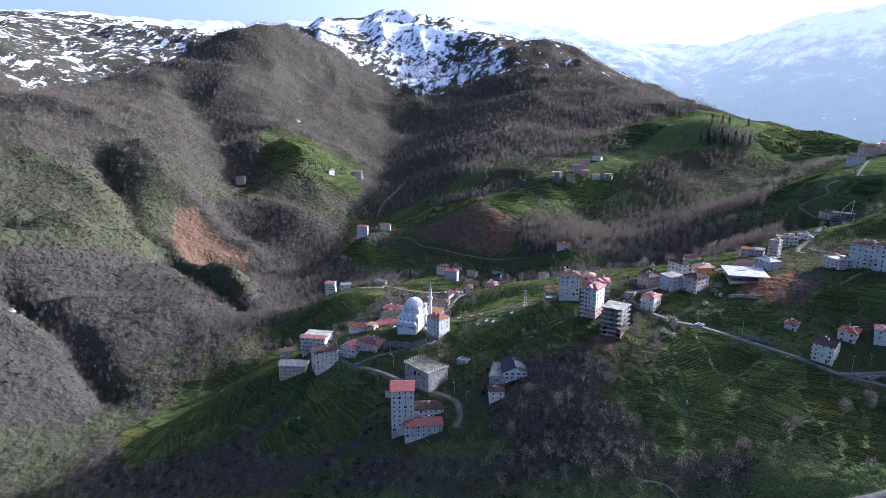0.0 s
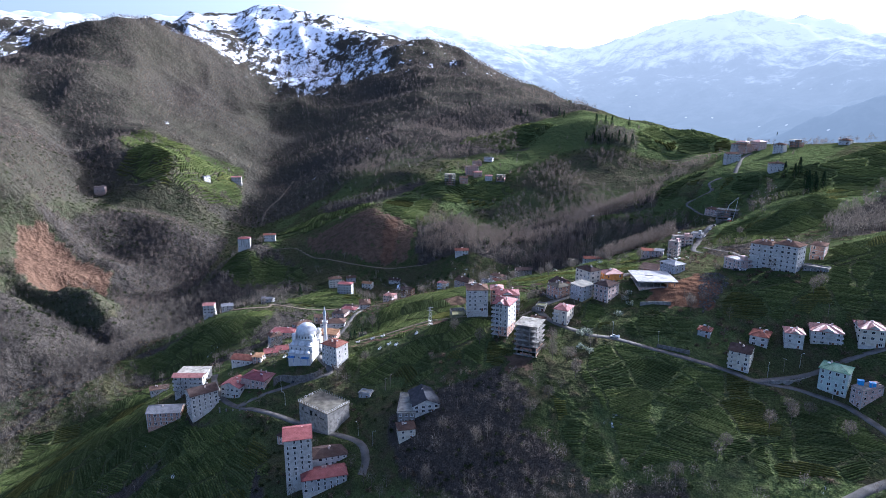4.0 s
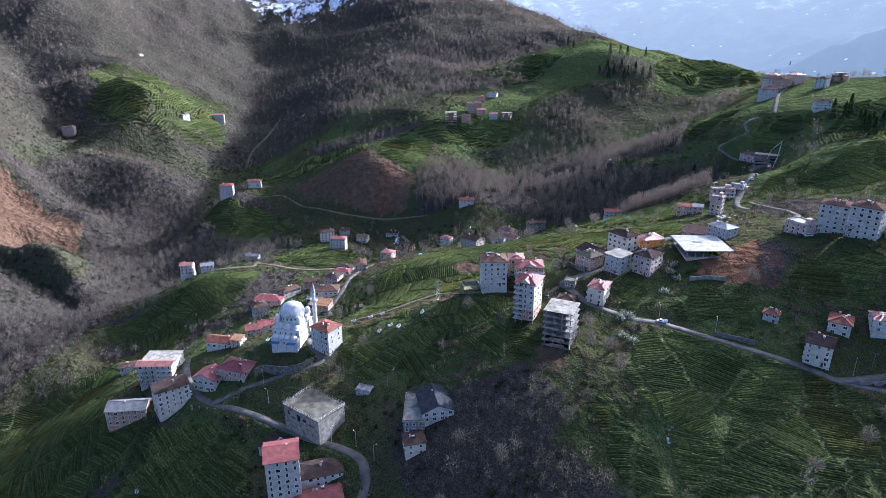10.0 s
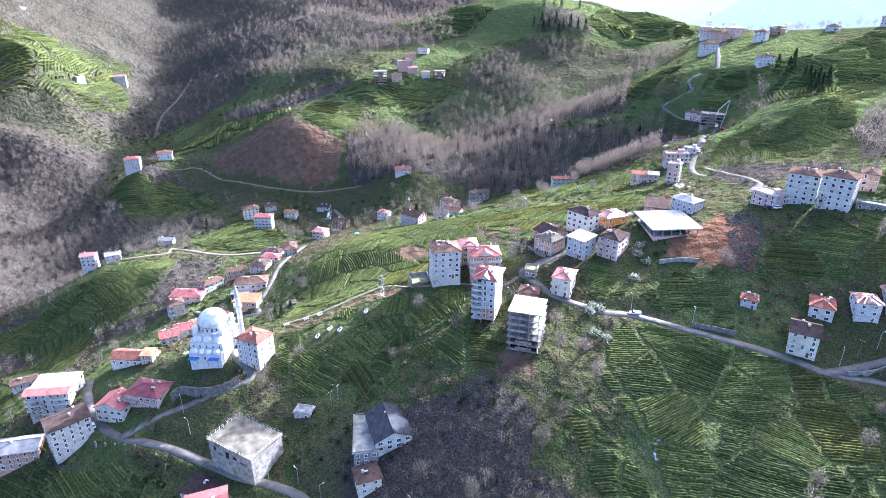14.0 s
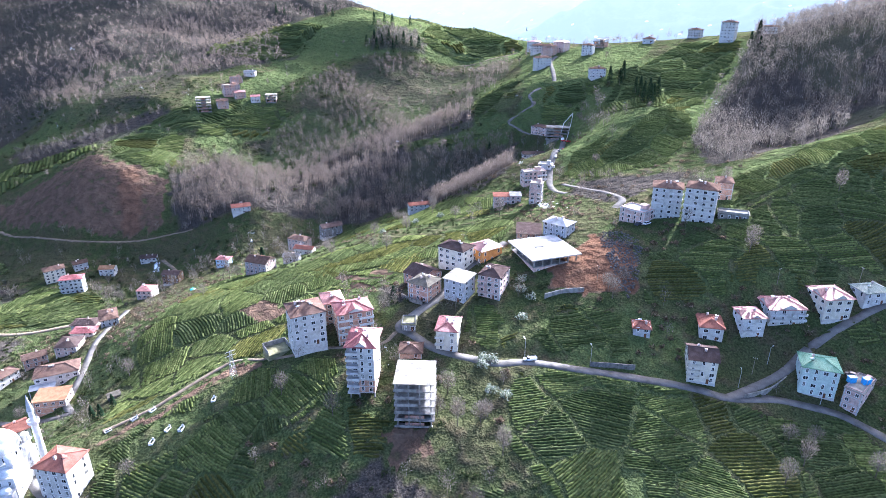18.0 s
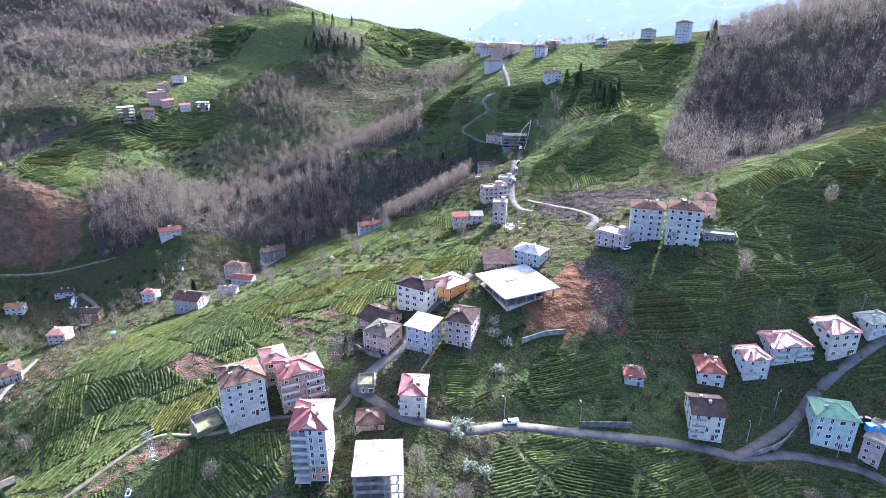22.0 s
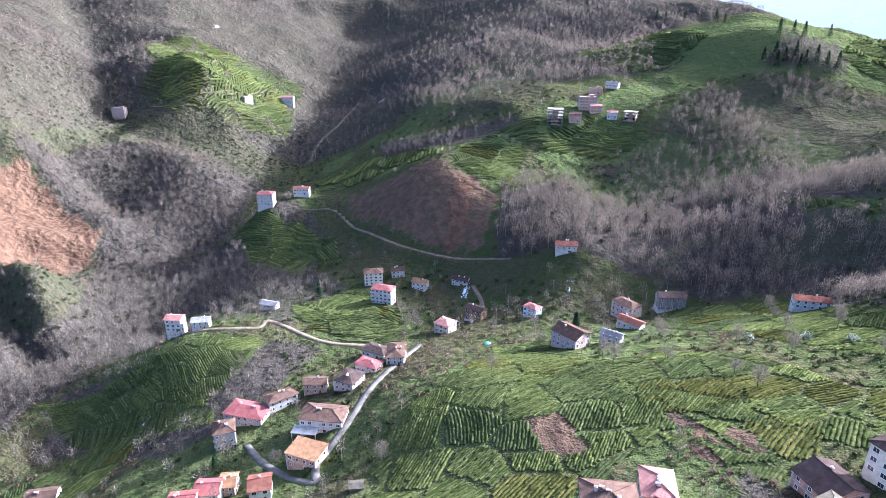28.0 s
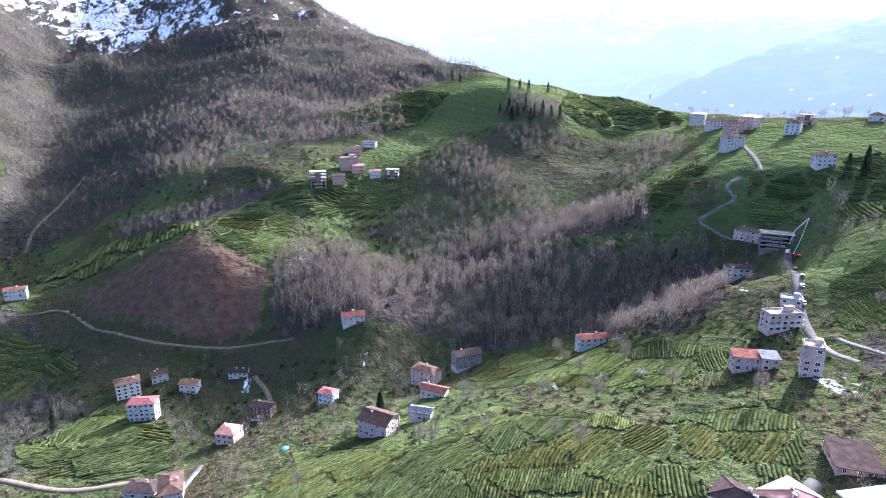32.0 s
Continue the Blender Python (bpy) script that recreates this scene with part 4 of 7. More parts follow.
def gable_front(roof, w, d, h, rise, cover):
    """A white gabled dormer that breaks through the front and side slopes."""
    for turn, run, deep in ((0, w, d), (270, d, w)):
        half, up = run * 0.2, rise * 0.92
        bm = bmesh.new()
        y0, y1 = -deep / 2 - 0.3, 0.0
        v = [bm.verts.new(p) for p in ((-half, y0, h), (half, y0, h), (half, y0, h + up * 0.35), (0, y0, h + up), (-half, y0, h + up * 0.35), (-half, y1, h), (half, y1, h), (half, y1, h + up * 0.35), (0, y1, h + up), (-half, y1, h + up * 0.35))]
        for f in ((0, 1, 2, 3, 4), (1, 6, 7, 2), (5, 0, 4, 9)):
            bm.faces.new([v[k] for k in f])
        bmesh.ops.rotate(bm, verts=bm.verts, cent=(0, 0, 0), matrix=Matrix.Rotation(radians(turn), 3, "Z"))
        wall = part("dormer", bm, WALLS["white"], roof, "white gabled dormer")
        bm = bmesh.new()
        o = half + 0.45
        for sx in (-1, 1):
            low = h + up * 0.35 - 0.45 * up * 0.65 / half
            pts = [(sx * o, y0 - 0.4, low), (0, y0 - 0.4, h + up), (0, y1, h + up), (sx * o, y1, low)]
            vs = [bm.verts.new((px, py, pz + 0.16)) for px, py, pz in pts] + [bm.verts.new((px, py, pz + 0.02)) for px, py, pz in pts]
            for f in ((0, 1, 2, 3), (7, 6, 5, 4), (0, 4, 5, 1), (3, 2, 6, 7), (0, 3, 7, 4)):
                bm.faces.new([vs[k] for k in f])
        bmesh.ops.recalc_face_normals(bm, faces=bm.faces)
        bmesh.ops.rotate(bm, verts=bm.verts, cent=(0, 0, 0), matrix=Matrix.Rotation(radians(turn), 3, "Z"))
        part("dormer_roof", bm, ROOFS[cover], roof)


def tower_block(label, x, y, z, turn, w, d, h, n, group=""):
    """Half-finished tower: open ground floor, brick storeys, white storeys above, slab balconies at one side."""
    rng = random.Random(9)
    root = thing("apartment_block", label, "building", pose(x, y, z, 0, 0, turn), group)
    step, mid = h / n, -w * 0.12
    part("footing", boxes((-w / 2, w / 2, -d / 2, d / 2, -7, -0.05)), WALLS["concrete"], root)
    part("core", boxes((-w / 2 + 2.2, w / 2 - 0.6, -d / 2 + 2.4, d / 2 - 0.6, -0.04, step - 0.13)), WALLS["brick"], root, "brick infill set back behind columns")
    for cx in (-w / 2 + 0.3, mid, w / 2 - 0.3):
        for cy in (-d / 2 + 0.3, 0, d / 2 - 0.3):
            part("column", boxes((cx - 0.22, cx + 0.22, cy - 0.22, cy + 0.22, -0.05, step - 0.12)), WALLS["concrete"], root)
    for s in range(1, n):
        skin = WALLS["brick"] if s < 3 else WALLS["white"]
        part("wall", boxes((mid, w / 2, -d / 2, d / 2, s * step + 0.13, (s + 1) * step - 0.12), (-w / 2 + 0.9, mid, -d / 2 + 1.5, d / 2, s * step + 0.13, (s + 1) * step - 0.12)), skin, root, "bare orange brick" if s < 3 else "white render")
        for wx, size in ((mid + 1.5, "tall"), (w / 2 - 1.5, "small")):
            put_window(root, size, wx, -d / 2, s * step + 0.8, 0, True)
        put_window(root, "wide", (mid - w / 2 + 0.9) / 2, -d / 2 + 1.5, s * step + 0.6, 0, True)
        for k in range(3):
            put_window(root, "small", w / 2, -d / 2 + (k + 0.5) * d / 3, s * step + 0.9, 90, False)
            put_window(root, "small", -w / 2 + 0.9, -d / 2 + (k + 0.7) * d / 3.2, s * step + 0.9, 270, False)
    for s in range(1, n):
        slab = part("balcony", boxes((-w / 2 - 0.7, w / 2 + 0.06, -d / 2 - 0.12, d / 2 + 0.06, s * step - 0.12, s * step + 0.13), (-w / 2 - 0.7, mid + 0.4, -d / 2 - 1.1, -d / 2 - 0.12, s * step - 0.12, s * step + 0.13)), TRIM, root, "concrete floor slab with balcony")
        if s > 1:
            part("balustrade", boxes((-w / 2 - 0.7, mid + 0.4, -d / 2 - 1.1, -d / 2 - 1.0, s * step + 0.13, s * step + 0.95), (-w / 2 - 0.7, -w / 2 - 0.6, -d / 2 - 1.0, -d / 2 + 3, s * step + 0.13, s * step + 0.95)), WALLS[rng.choice(("white", "grey", "white"))], slab)
    ob = part("roof", roof_mesh(w + 1.2, d, h, "hip", 2.6), ROOFS["redmetal"], root, "red sheet roof with pale sunlit slope")
    ridge_caps(ob, w + 1.2, d, h, 2.6, "hip")
    roof_fittings(root, ob, rng, w, d, h, 2.6, "hip", 1)
    gable_front(ob, w, d, h, 2.6, "redmetal")


def openings(root, rng, w, d, h, n, near, seed_skip=0.12):
    step = h / n
    size = rng.choice(("small", "small", "wide", "tall"))
    for f in ((0, 1, 2, 3) if near else (0, 1, 3)):
        run = w if f in (0, 2) else d
        cols = max(2, int(run / (3.1 if f == 0 else 3.9)))
        turn = (0, 90, 180, 270)[f]
        for s in range(n):
            for c in range(cols):
                if rng.random() < seed_skip:
                    continue
                u = (c + 0.5) / cols * run - run / 2
                x, y = ((u, -d / 2), (w / 2, u), (-u, d / 2), (-w / 2, -u))[f]
                put_window(root, size if rng.random() < 0.85 else "wide", x, y, s * step + 0.95, turn, near and f == 0)


def house(name, label, x, y, z, turn, w, d, h, n, roof, wall, cover, near=True, balcony=False, solar=0, group="", dormer=False):
    rng = random.Random(int(x * 7 + y * 13))
    root = thing(name, label, "building" if n > 4 else "house", pose(x, y, z, 0, 0, turn), group)
    step = h / n
    walls = boxes((-w / 2, w / 2, -d / 2, d / 2, -7, h))
    rise = (0.2 if roof == "hip" else 0.24) * min(w, d) if roof != "gabley" else 0.24 * w
    if roof in ("gablex", "gabley"):
        if roof == "gablex":
            ends = [((sx * w / 2, -d / 2, h), (sx * w / 2, d / 2, h), (sx * w / 2, 0, h + rise * 0.97)) for sx in (-1, 1)]
        else:
            ends = [((-w / 2, sy * d / 2, h), (w / 2, sy * d / 2, h), (0, sy * d / 2, h + rise * 0.97)) for sy in (-1, 1)]
        for tri in ends:
            walls.faces.new([walls.verts.new(p) for p in tri])
    part("wall", walls, WALLS[wall], root)
    if wall in ("pinkbrick", "brick"):
        for s in range(n + 1):
            zz = s * step
            part("floor_slab", boxes((-w / 2 - 0.04, w / 2 + 0.04, -d / 2 - 0.04, d / 2 + 0.04, zz - 0.16, zz + 0.12 if s < n else zz + 0.005)), TRIM, root, "pale concrete floor band")
        for sx in (-1, 1):
            for sy in (-1, 1):
                part("corner_post", boxes((sx * w / 2 - 0.2, sx * w / 2 + 0.2, sy * d / 2 - 0.2, sy * d / 2 + 0.2, -2, h - 0.17)), TRIM, root, "concrete corner column")
    elif n > 2:
        part("plinth", boxes((-w / 2 - 0.06, w / 2 + 0.06, -d / 2 - 0.06, d / 2 + 0.06, -7, 0.5)), TRIM, root, "concrete plinth")
    if roof in ("hip", "gablex", "gabley"):
        ob = part("roof", roof_mesh(w, d, h, roof, rise), ROOFS[cover], root)
        roof_fittings(root, ob, rng, w, d, h, rise, roof, solar)
        if near:
            ridge_caps(ob, w, d, h, rise, roof)
        if dormer:
            gable_front(ob, w, d, h, rise, cover)
    elif roof == "lean":
        part("roof", roof_mesh(w, d, h, "lean", 0.08 * d), ROOFS[cover], root)
    elif roof == "leanred":
        ob = part("roof", boxes((-w / 2 - 0.4, w / 2 + 0.4, -d / 2 + 5, d / 2 + 0.4, h, h + 0.3)), ROOFS["concrete"], root, "bare concrete roof slab")
        bm = roof_mesh(w, 6.4, h, "gablex", 1.7)
        bmesh.ops.translate(bm, verts=bm.verts, vec=(0, -d / 2 + 2.4, 0.3))
        part("roof", bm, ROOFS[cover], root, "red and white ribbed sheet roof")
    else:
        ob = part("roof", boxes((-w / 2 - 0.5, w / 2 + 0.5, -d / 2 - 0.5, d / 2 + 0.5, h, h + 0.28)), ROOFS[cover], root, "flat roof slab")
        part("parapet", boxes((-w / 2, w / 2, -d / 2, -d / 2 + 0.2, h + 0.28, h + 0.85), (-w / 2, w / 2, d / 2 - 0.2, d / 2, h + 0.28, h + 0.85), (-w / 2, -w / 2 + 0.2, -d / 2 + 0.2, d / 2 - 0.2, h + 0.28, h + 0.85), (w / 2 - 0.2, w / 2, -d / 2 + 0.2, d / 2 - 0.2, h + 0.28, h + 0.85)), WALLS[wall], ob)
        if n > 1:
            part("stair_head", boxes((w * 0.1, w * 0.35, 0, d * 0.3, h + 0.28, h + 2.5), (w * 0.1 - 0.2, w * 0.35 + 0.2, -0.2, d * 0.3 + 0.2, h + 2.5, h + 2.65)), WALLS[wall], ob)
    if balcony:
        bw = w * 0.42
        for s in range(1, n):
            zz = s * step
            for x0 in ((-w / 2 - 0.3,) if w < 12 else (-w / 2 - 0.3, w / 2 - bw + 0.3)):
                sl = part("balcony", boxes((x0, x0 + bw, -d / 2 - 1.35, -d / 2 - 0.02, zz - 0.14, zz + 0.02)), TRIM, root, "concrete balcony slab")
                part("balustrade", boxes((x0, x0 + bw, -d / 2 - 1.35, -d / 2 - 1.27, zz + 0.02, zz + 0.95), (x0, x0 + 0.08, -d / 2 - 1.27, -d / 2 - 0.02, zz + 0.02, zz + 0.95), (x0 + bw - 0.08, x0 + bw, -d / 2 - 1.27, -d / 2 - 0.02, zz + 0.02, zz + 0.95)), WALLS[wall] if rng.random() < 0.6 else RAIL, sl)
    openings(root, rng, w, d, h, n, near)
    dr = part("door", boxes((-0.5, 0.5, -d / 2 - 0.09, -d / 2 - 0.01, 0.0, 2.05)), DOOR, root)
    dr.location = (w * 0.22, 0, 0)
    return root


def frame_house(name, label, x, y, z, turn, w, d, h, n, near=True, group=""):
    """Unfinished concrete frame: slabs, columns and some brick infill."""
    rng = random.Random(int(x * 3 + y * 5))
    root = thing(name, label, "unfinished building", pose(x, y, z, 0, 0, turn), group)
    step = h / n
    part("footing", boxes((-w / 2 + 0.2, w / 2 - 0.2, -d / 2 + 0.2, d / 2 - 0.2, -7, -0.2)), WALLS["concrete"], root)
    col = boxes((-0.2, 0.2, -0.2, 0.2, 0, step - 0.25))
    me = bpy.data.meshes.new("column")
    col.to_mesh(me)
    col.free()
    me.materials.append(WALLS["concrete"])
    for s in range(n + 1):
        o = 0.9 if s else 0.3
        part("floor_slab", boxes((-w / 2 - o, w / 2 + o, -d / 2 - o, d / 2 + o, s * step - 0.25, s * step)), ROOFS["concrete"] if s == n else WALLS["concrete"], root)
        if s == n:
            break
        for i in range(4):
            for j in range(3):
                c = part("column", me, None, root)
                c.location = (-w / 2 + 0.3 + i * (w - 0.6) / 3, -d / 2 + 0.3 + j * (d - 0.6) / 2, s * step)
        core = part("stair_core", boxes((-w * 0.15, w * 0.15, 0.5, d * 0.4, s * step + 0.01, (s + 1) * step - 0.26)), WALLS["brick"], root)
        if s < 2:
            for sx in (-1, 1):
                part("brick_infill", boxes((min(sx * (w / 2 - 0.1), sx * (w / 2 - 0.35)), max(sx * (w / 2 - 0.1), sx * (w / 2 - 0.35)), -d / 2 + 0.55, d / 2 - 0.55, s * step + 0.01, (s + 1) * step - 0.26)), WALLS["brick"], root)
            part("brick_infill", boxes((-w * 0.28, w * 0.28, -d / 2 + 0.15, -d / 2 + 0.4, s * step + 0.01, s * step + 1.3)), WALLS["brick"], root)
        if s >= n - 2 or rng.random() < 0.6:
            part("parapet", boxes((-w / 2 - 0.8, w / 2 * rng.uniform(-0.1, 0.9), -d / 2 - 0.85, -d / 2 - 0.7, s * step + 0.01, s * step + 0.9)), WALLS["concrete"], root)
    return root
# ---- roads ----
ASPHALT = worn("pale_concrete_road", (0.125, 0.118, 0.107), 0.6, 1.25, scale=0.25, fine=3.5, spread=0.05)
TRACK = worn("dirt_track", (0.15, 0.122, 0.09), 0.6, 1.25, scale=0.3, fine=3.0)
for name, (width, line) in LINES.items():
    d = np.gradient(line[:, :2], axis=0)
    d /= np.linalg.norm(d, axis=1, keepdims=True)
    side = np.c_[-d[:, 1], d[:, 0]]
    wob = 1 + 0.08 * waves(line[:, 0], line[:, 1], 6, 31)[:, None]
    prof = [(-0.5, -0.7), (-0.5, 0.17), (0.0, 0.21), (0.5, 0.17), (0.5, -0.7)]
    v = np.stack([np.c_[line[:, :2] + side * u * width * wob, line[:, 2] + z] for u, z in prof], 1).reshape(-1, 3)
    n = len(line)
    i = np.arange(n - 1)[:, None] * 5 + np.arange(4)[None, :]
    faces = np.stack([i, i + 5, i + 6, i + 1], -1).reshape(-1, 4)[:, ::-1]
    me = mesh_from("road", v, faces)
    dirt = name in ("valley", "bendw", "trackup", "hilltrack", "farmtrack", "crest", "foottrack", "curve")
    me.materials.append(TRACK if dirt else ASPHALT)
    tagged(new("road_" + name, me), "narrow winding dirt track on the slope" if dirt else "narrow winding pale concrete village road", "road", kind="structure")
# ---- houses ----
house("house", "white rendered four-storey house with faded red part sheeted roof", -180.6, 425.2, -9.8, 0, 19.2, 17.0, 11.4, 4, "leanred", "white", "redpale", near=False, balcony=True, group="houses below the mosque")
house("apartment_block", "white rendered five-storey block with dark brown gabled roof", -162.9, 395.2, -10.5, 37, 16.5, 12.0, 14.0, 5, "gablex", "white", "darkbrown", near=True, group="houses below the mosque")
house("house", "bare orange brick three-storey house with grey tin gabled roof", -187.3, 396.8, -19.0, 5, 20.1, 11.0, 8.5, 3, "gablex", "brick", "greytin", near=True, group="houses below the mosque")
house("house", "white rendered two-storey house with red sheet gabled roof", -145.5, 405.4, -3.9, -16, 13.5, 11.0, 6.9, 2, "gabley", "white", "redmetal", near=True, group="houses below the mosque")
house("house", "pink brick and concrete two-storey house with maroon sheet hipped roof", -130.6, 407.4, 0.8, -20, 16.7, 12.0, 6.8, 2, "hip", "pinkbrick", "maroon", near=True, balcony=True, solar=1, group="houses below the mosque")
house("house", "white rendered one-storey house with red tile gabled roof", -147.2, 440.1, 1.9, -11, 21.5, 9.0, 3.6, 1, "gablex", "white", "redbrown", near=False, group="houses below the mosque")
house("house", "bare orange brick two-storey house with rusty sheet sloping roof", -138.7, 435.2, 4.2, -8, 5.4, 6.0, 5.3, 2, "lean", "brick", "rust", near=False, group="houses below the mosque")
house("house", "grey rendered three-storey house with brown tile hipped roof", -154.7, 530.8, -22.7, 28, 9.5, 10.0, 9.5, 3, "hip", "grey", "brown", near=True, balcony=True, solar=1, group="houses below the mosque")
house("house", "pink brick and concrete two-storey house with red sheet hipped roof", -151.5, 549.0, -21.9, -5, 20.7, 12.0, 5.9, 2, "hip", "pinkbrick", "redmetal", near=False, solar=1, group="houses below the mosque")
house("house", "white rendered two-storey house with brown tile hipped roof", -138.1, 559.1, -18.2, 45, 15.3, 8.0, 5.3, 2, "hip", "white", "brown", near=False, solar=1, group="houses below the mosque")
house("house", "white rendered two-storey house with brown tile hipped roof", -105.8, 536.3, -9.7, 2, 20.2, 12.0, 6.9, 2, "hip", "white", "brown", near=True, solar=1, group="houses below the mosque")
house("house", "bare orange brick two-storey house with rusty sheet sloping roof", -104.4, 510.7, -9.5, -11, 14.2, 10.0, 6.8, 2, "lean", "brick", "rust", near=True, group="houses below the mosque")
house("house", "bare orange brick two-storey house with brown tile gabled roof", -123.6, 571.5, -16.5, 12, 11.5, 7.0, 5.7, 2, "gablex", "brick", "brown", near=False, group="houses below the mosque")
house("house", "pink brick and concrete two-storey house with dark brown hipped roof", -105.7, 573.7, -12.9, -15, 11.4, 12.0, 5.5, 2, "hip", "pinkbrick", "darkbrown", near=False, solar=1, group="houses below the mosque")
house("house", "white rendered two-storey house with red sheet hipped roof", -100.8, 594.3, -16.0, -17, 13.3, 8.0, 4.6, 2, "hip", "white", "redmetal", near=False, group="houses below the mosque")
house("house", "white rendered one-storey house with dark brown hipped roof", -103.9, 620.0, -22.1, -18, 15.6, 9.0, 3.8, 1, "hip", "white", "darkbrown", near=False, group="houses below the mosque")
house("house", "white rendered two-storey house with brown tile hipped roof", -88.3, 606.5, -14.0, 8, 10.0, 16.0, 4.7, 2, "hip", "white", "brown", near=False, group="houses below the mosque")
house("house", "cream rendered four-storey house with brown tile hipped roof", -142.7, 750.8, -38.3, 16, 14.7, 10.0, 10.6, 4, "hip", "cream", "brown", near=False, group="houses in the back valley")
house("house", "white rendered four-storey house with red sheet hipped roof", -123.8, 710.9, -33.7, -7, 15.7, 9.0, 11.6, 4, "hip", "white", "redmetal", near=False, balcony=True, group="houses in the back valley")
house("house", "white rendered two-storey house with rusty sheet gabled roof", -103.8, 750.5, -40.2, -17, 11.8, 8.0, 6.7, 2, "gablex", "white", "rust", near=False, group="houses in the back valley")
house("house", "grey rendered two-storey house with brown tile gabled roof", -125.7, 764.2, -36.7, 18, 10.6, 8.0, 6.1, 2, "gablex", "grey", "brown", near=False, group="houses in the back valley")
house("house", "white rendered two-storey house with dark brown gabled roof", -71.5, 755.4, -36.0, -14, 12.9, 8.0, 5.3, 2, "gablex", "white", "darkbrown", near=False, group="houses in the back valley")
house("house", "pink brick and concrete two-storey house with faded red hipped roof", -69.0, 663.4, -26.2, -25, 10.8, 10.0, 6.1, 2, "hip", "pinkbrick", "redpale", near=False, solar=1, group="houses in the back valley")
house("house", "weathered timber three-storey house with dark brown gabled roof", -51.7, 687.8, -29.5, -28, 13.3, 8.0, 8.4, 3, "gablex", "timber", "darkbrown", near=False, group="houses in the back valley")
house("house", "pale blue two-storey house with red sheet hipped roof", -13.1, 676.2, -16.7, -33, 9.9, 7.0, 6.3, 2, "hip", "blue", "redmetal", near=False, group="houses in the back valley")
house("house", "pink brick and concrete three-storey house with brown tile gabled roof", 8.2, 603.9, 5.8, -40, 15.5, 12.0, 7.9, 3, "gablex", "pinkbrick", "brown", near=True, group="houses in the back valley")
house("house", "pink brick and concrete three-storey house with brown tile hipped roof", 46.0, 674.9, -11.5, -45, 15.8, 9.0, 9.7, 3, "hip", "pinkbrick", "brown", near=False, group="houses in the back valley")
house("house", "white rendered one-storey house with red tile gabled roof", 45.2, 646.8, -3.7, -36, 14.7, 7.0, 4.2, 1, "gablex", "white", "redbrown", near=False, group="houses in the back valley")
house("house", "grey rendered two-storey house with grey tin gabled roof", 29.9, 608.3, 7.4, -27, 10.9, 6.0, 4.4, 2, "gablex", "grey", "greytin", near=True, group="houses in the back valley")
house("house", "raw concrete three-storey house with dark brown gabled roof", 73.0, 680.4, -5.3, 8, 16.7, 9.0, 8.6, 3, "gablex", "concrete", "darkbrown", near=False, group="houses in the back valley")
house("house", "white rendered two-storey house with red tile gabled roof", 8.3, 742.8, 3.5, 2, 15.2, 9.0, 5.9, 2, "gablex", "white", "redbrown", near=False, group="houses in the back valley")
house("house", "white rendered two-storey house with red tile gabled roof", 136.4, 639.2, 21.5, -5, 18.1, 7.0, 5.0, 2, "gablex", "white", "redbrown", near=False, group="houses in the back valley")
house("house", "pink brick and concrete two-storey house with red tile sloping roof", 161.0, 548.4, 50.6, -23, 11.0, 7.0, 6.4, 2, "lean", "pinkbrick", "redbrown", near=True, group="houses on the ridge road")
house("house", "pink brick and concrete two-storey house with grey tin sloping roof", 168.2, 543.5, 52.3, -25, 6.6, 7.0, 5.6, 2, "lean", "pinkbrick", "greytin", near=True, group="houses on the ridge road")
house("house", "pink brick and concrete three-storey house with concrete flat roof", 197.2, 570.8, 55.6, -9, 16.1, 7.0, 8.4, 3, "flat", "pinkbrick", "concrete", near=False, balcony=True, group="houses on the ridge road")
house("house", "grey rendered two-storey house with concrete flat roof", 216.7, 586.6, 58.0, -41, 9.3, 7.0, 5.3, 2, "flat", "grey", "concrete", near=False, group="houses on the ridge road")
house("apartment_block", "pink brick and concrete five-storey block with concrete flat roof", 175.1, 529.0, 55.4, -39, 7.2, 7.0, 13.5, 5, "flat", "pinkbrick", "concrete", near=True, balcony=True, group="houses on the ridge road")
house("house", "white rendered two-storey house with brown tile gabled roof", 258.4, 675.6, 41.3, -21, 18.5, 8.0, 6.3, 2, "gablex", "white", "brown", near=False, group="houses on the ridge road")
house("house", "pink brick and concrete three-storey house with brown tile hipped roof", 277.8, 693.3, 59.6, -62, 18.2, 9.0, 7.2, 3, "hip", "pinkbrick", "brown", near=False, group="houses on the ridge road")
frame_house("unfinished_building", "raw concrete four-storey building with flat concrete slabs, unfinished", 282.6, 675.1, 58.8, -36, 19.0, 9.0, 11.1, 4, group="houses on the ridge road")
house("house", "white rendered three-storey house with brown tile hipped roof", 347.4, 713.6, 105.3, -10, 14.4, 8.0, 8.5, 3, "hip", "white", "brown", near=False, group="houses on the ridge road")
house("house", "white rendered three-storey house with faded red hipped roof", 449.1, 1008.4, 108.1, -48, 16.7, 10.0, 9.3, 3, "hip", "white", "redpale", near=False, group="houses on the ridge road")
house("house", "white rendered three-storey house with brown tile hipped roof", 390.0, 894.7, 113.9, -11, 17.9, 10.0, 7.8, 3, "hip", "white", "brown", near=False, group="houses on the ridge road")
house("house", "bare orange brick four-storey house with brown tile hipped roof", 379.4, 854.4, 111.4, -69, 14.4, 10.0, 12.6, 4, "hip", "brick", "brown", near=False, group="houses on the ridge road")
house("house", "pink brick and concrete four-storey house with faded red hipped roof", 397.3, 856.3, 116.2, -70, 14.7, 11.0, 11.6, 4, "hip", "pinkbrick", "redpale", near=False, group="houses on the ridge road")
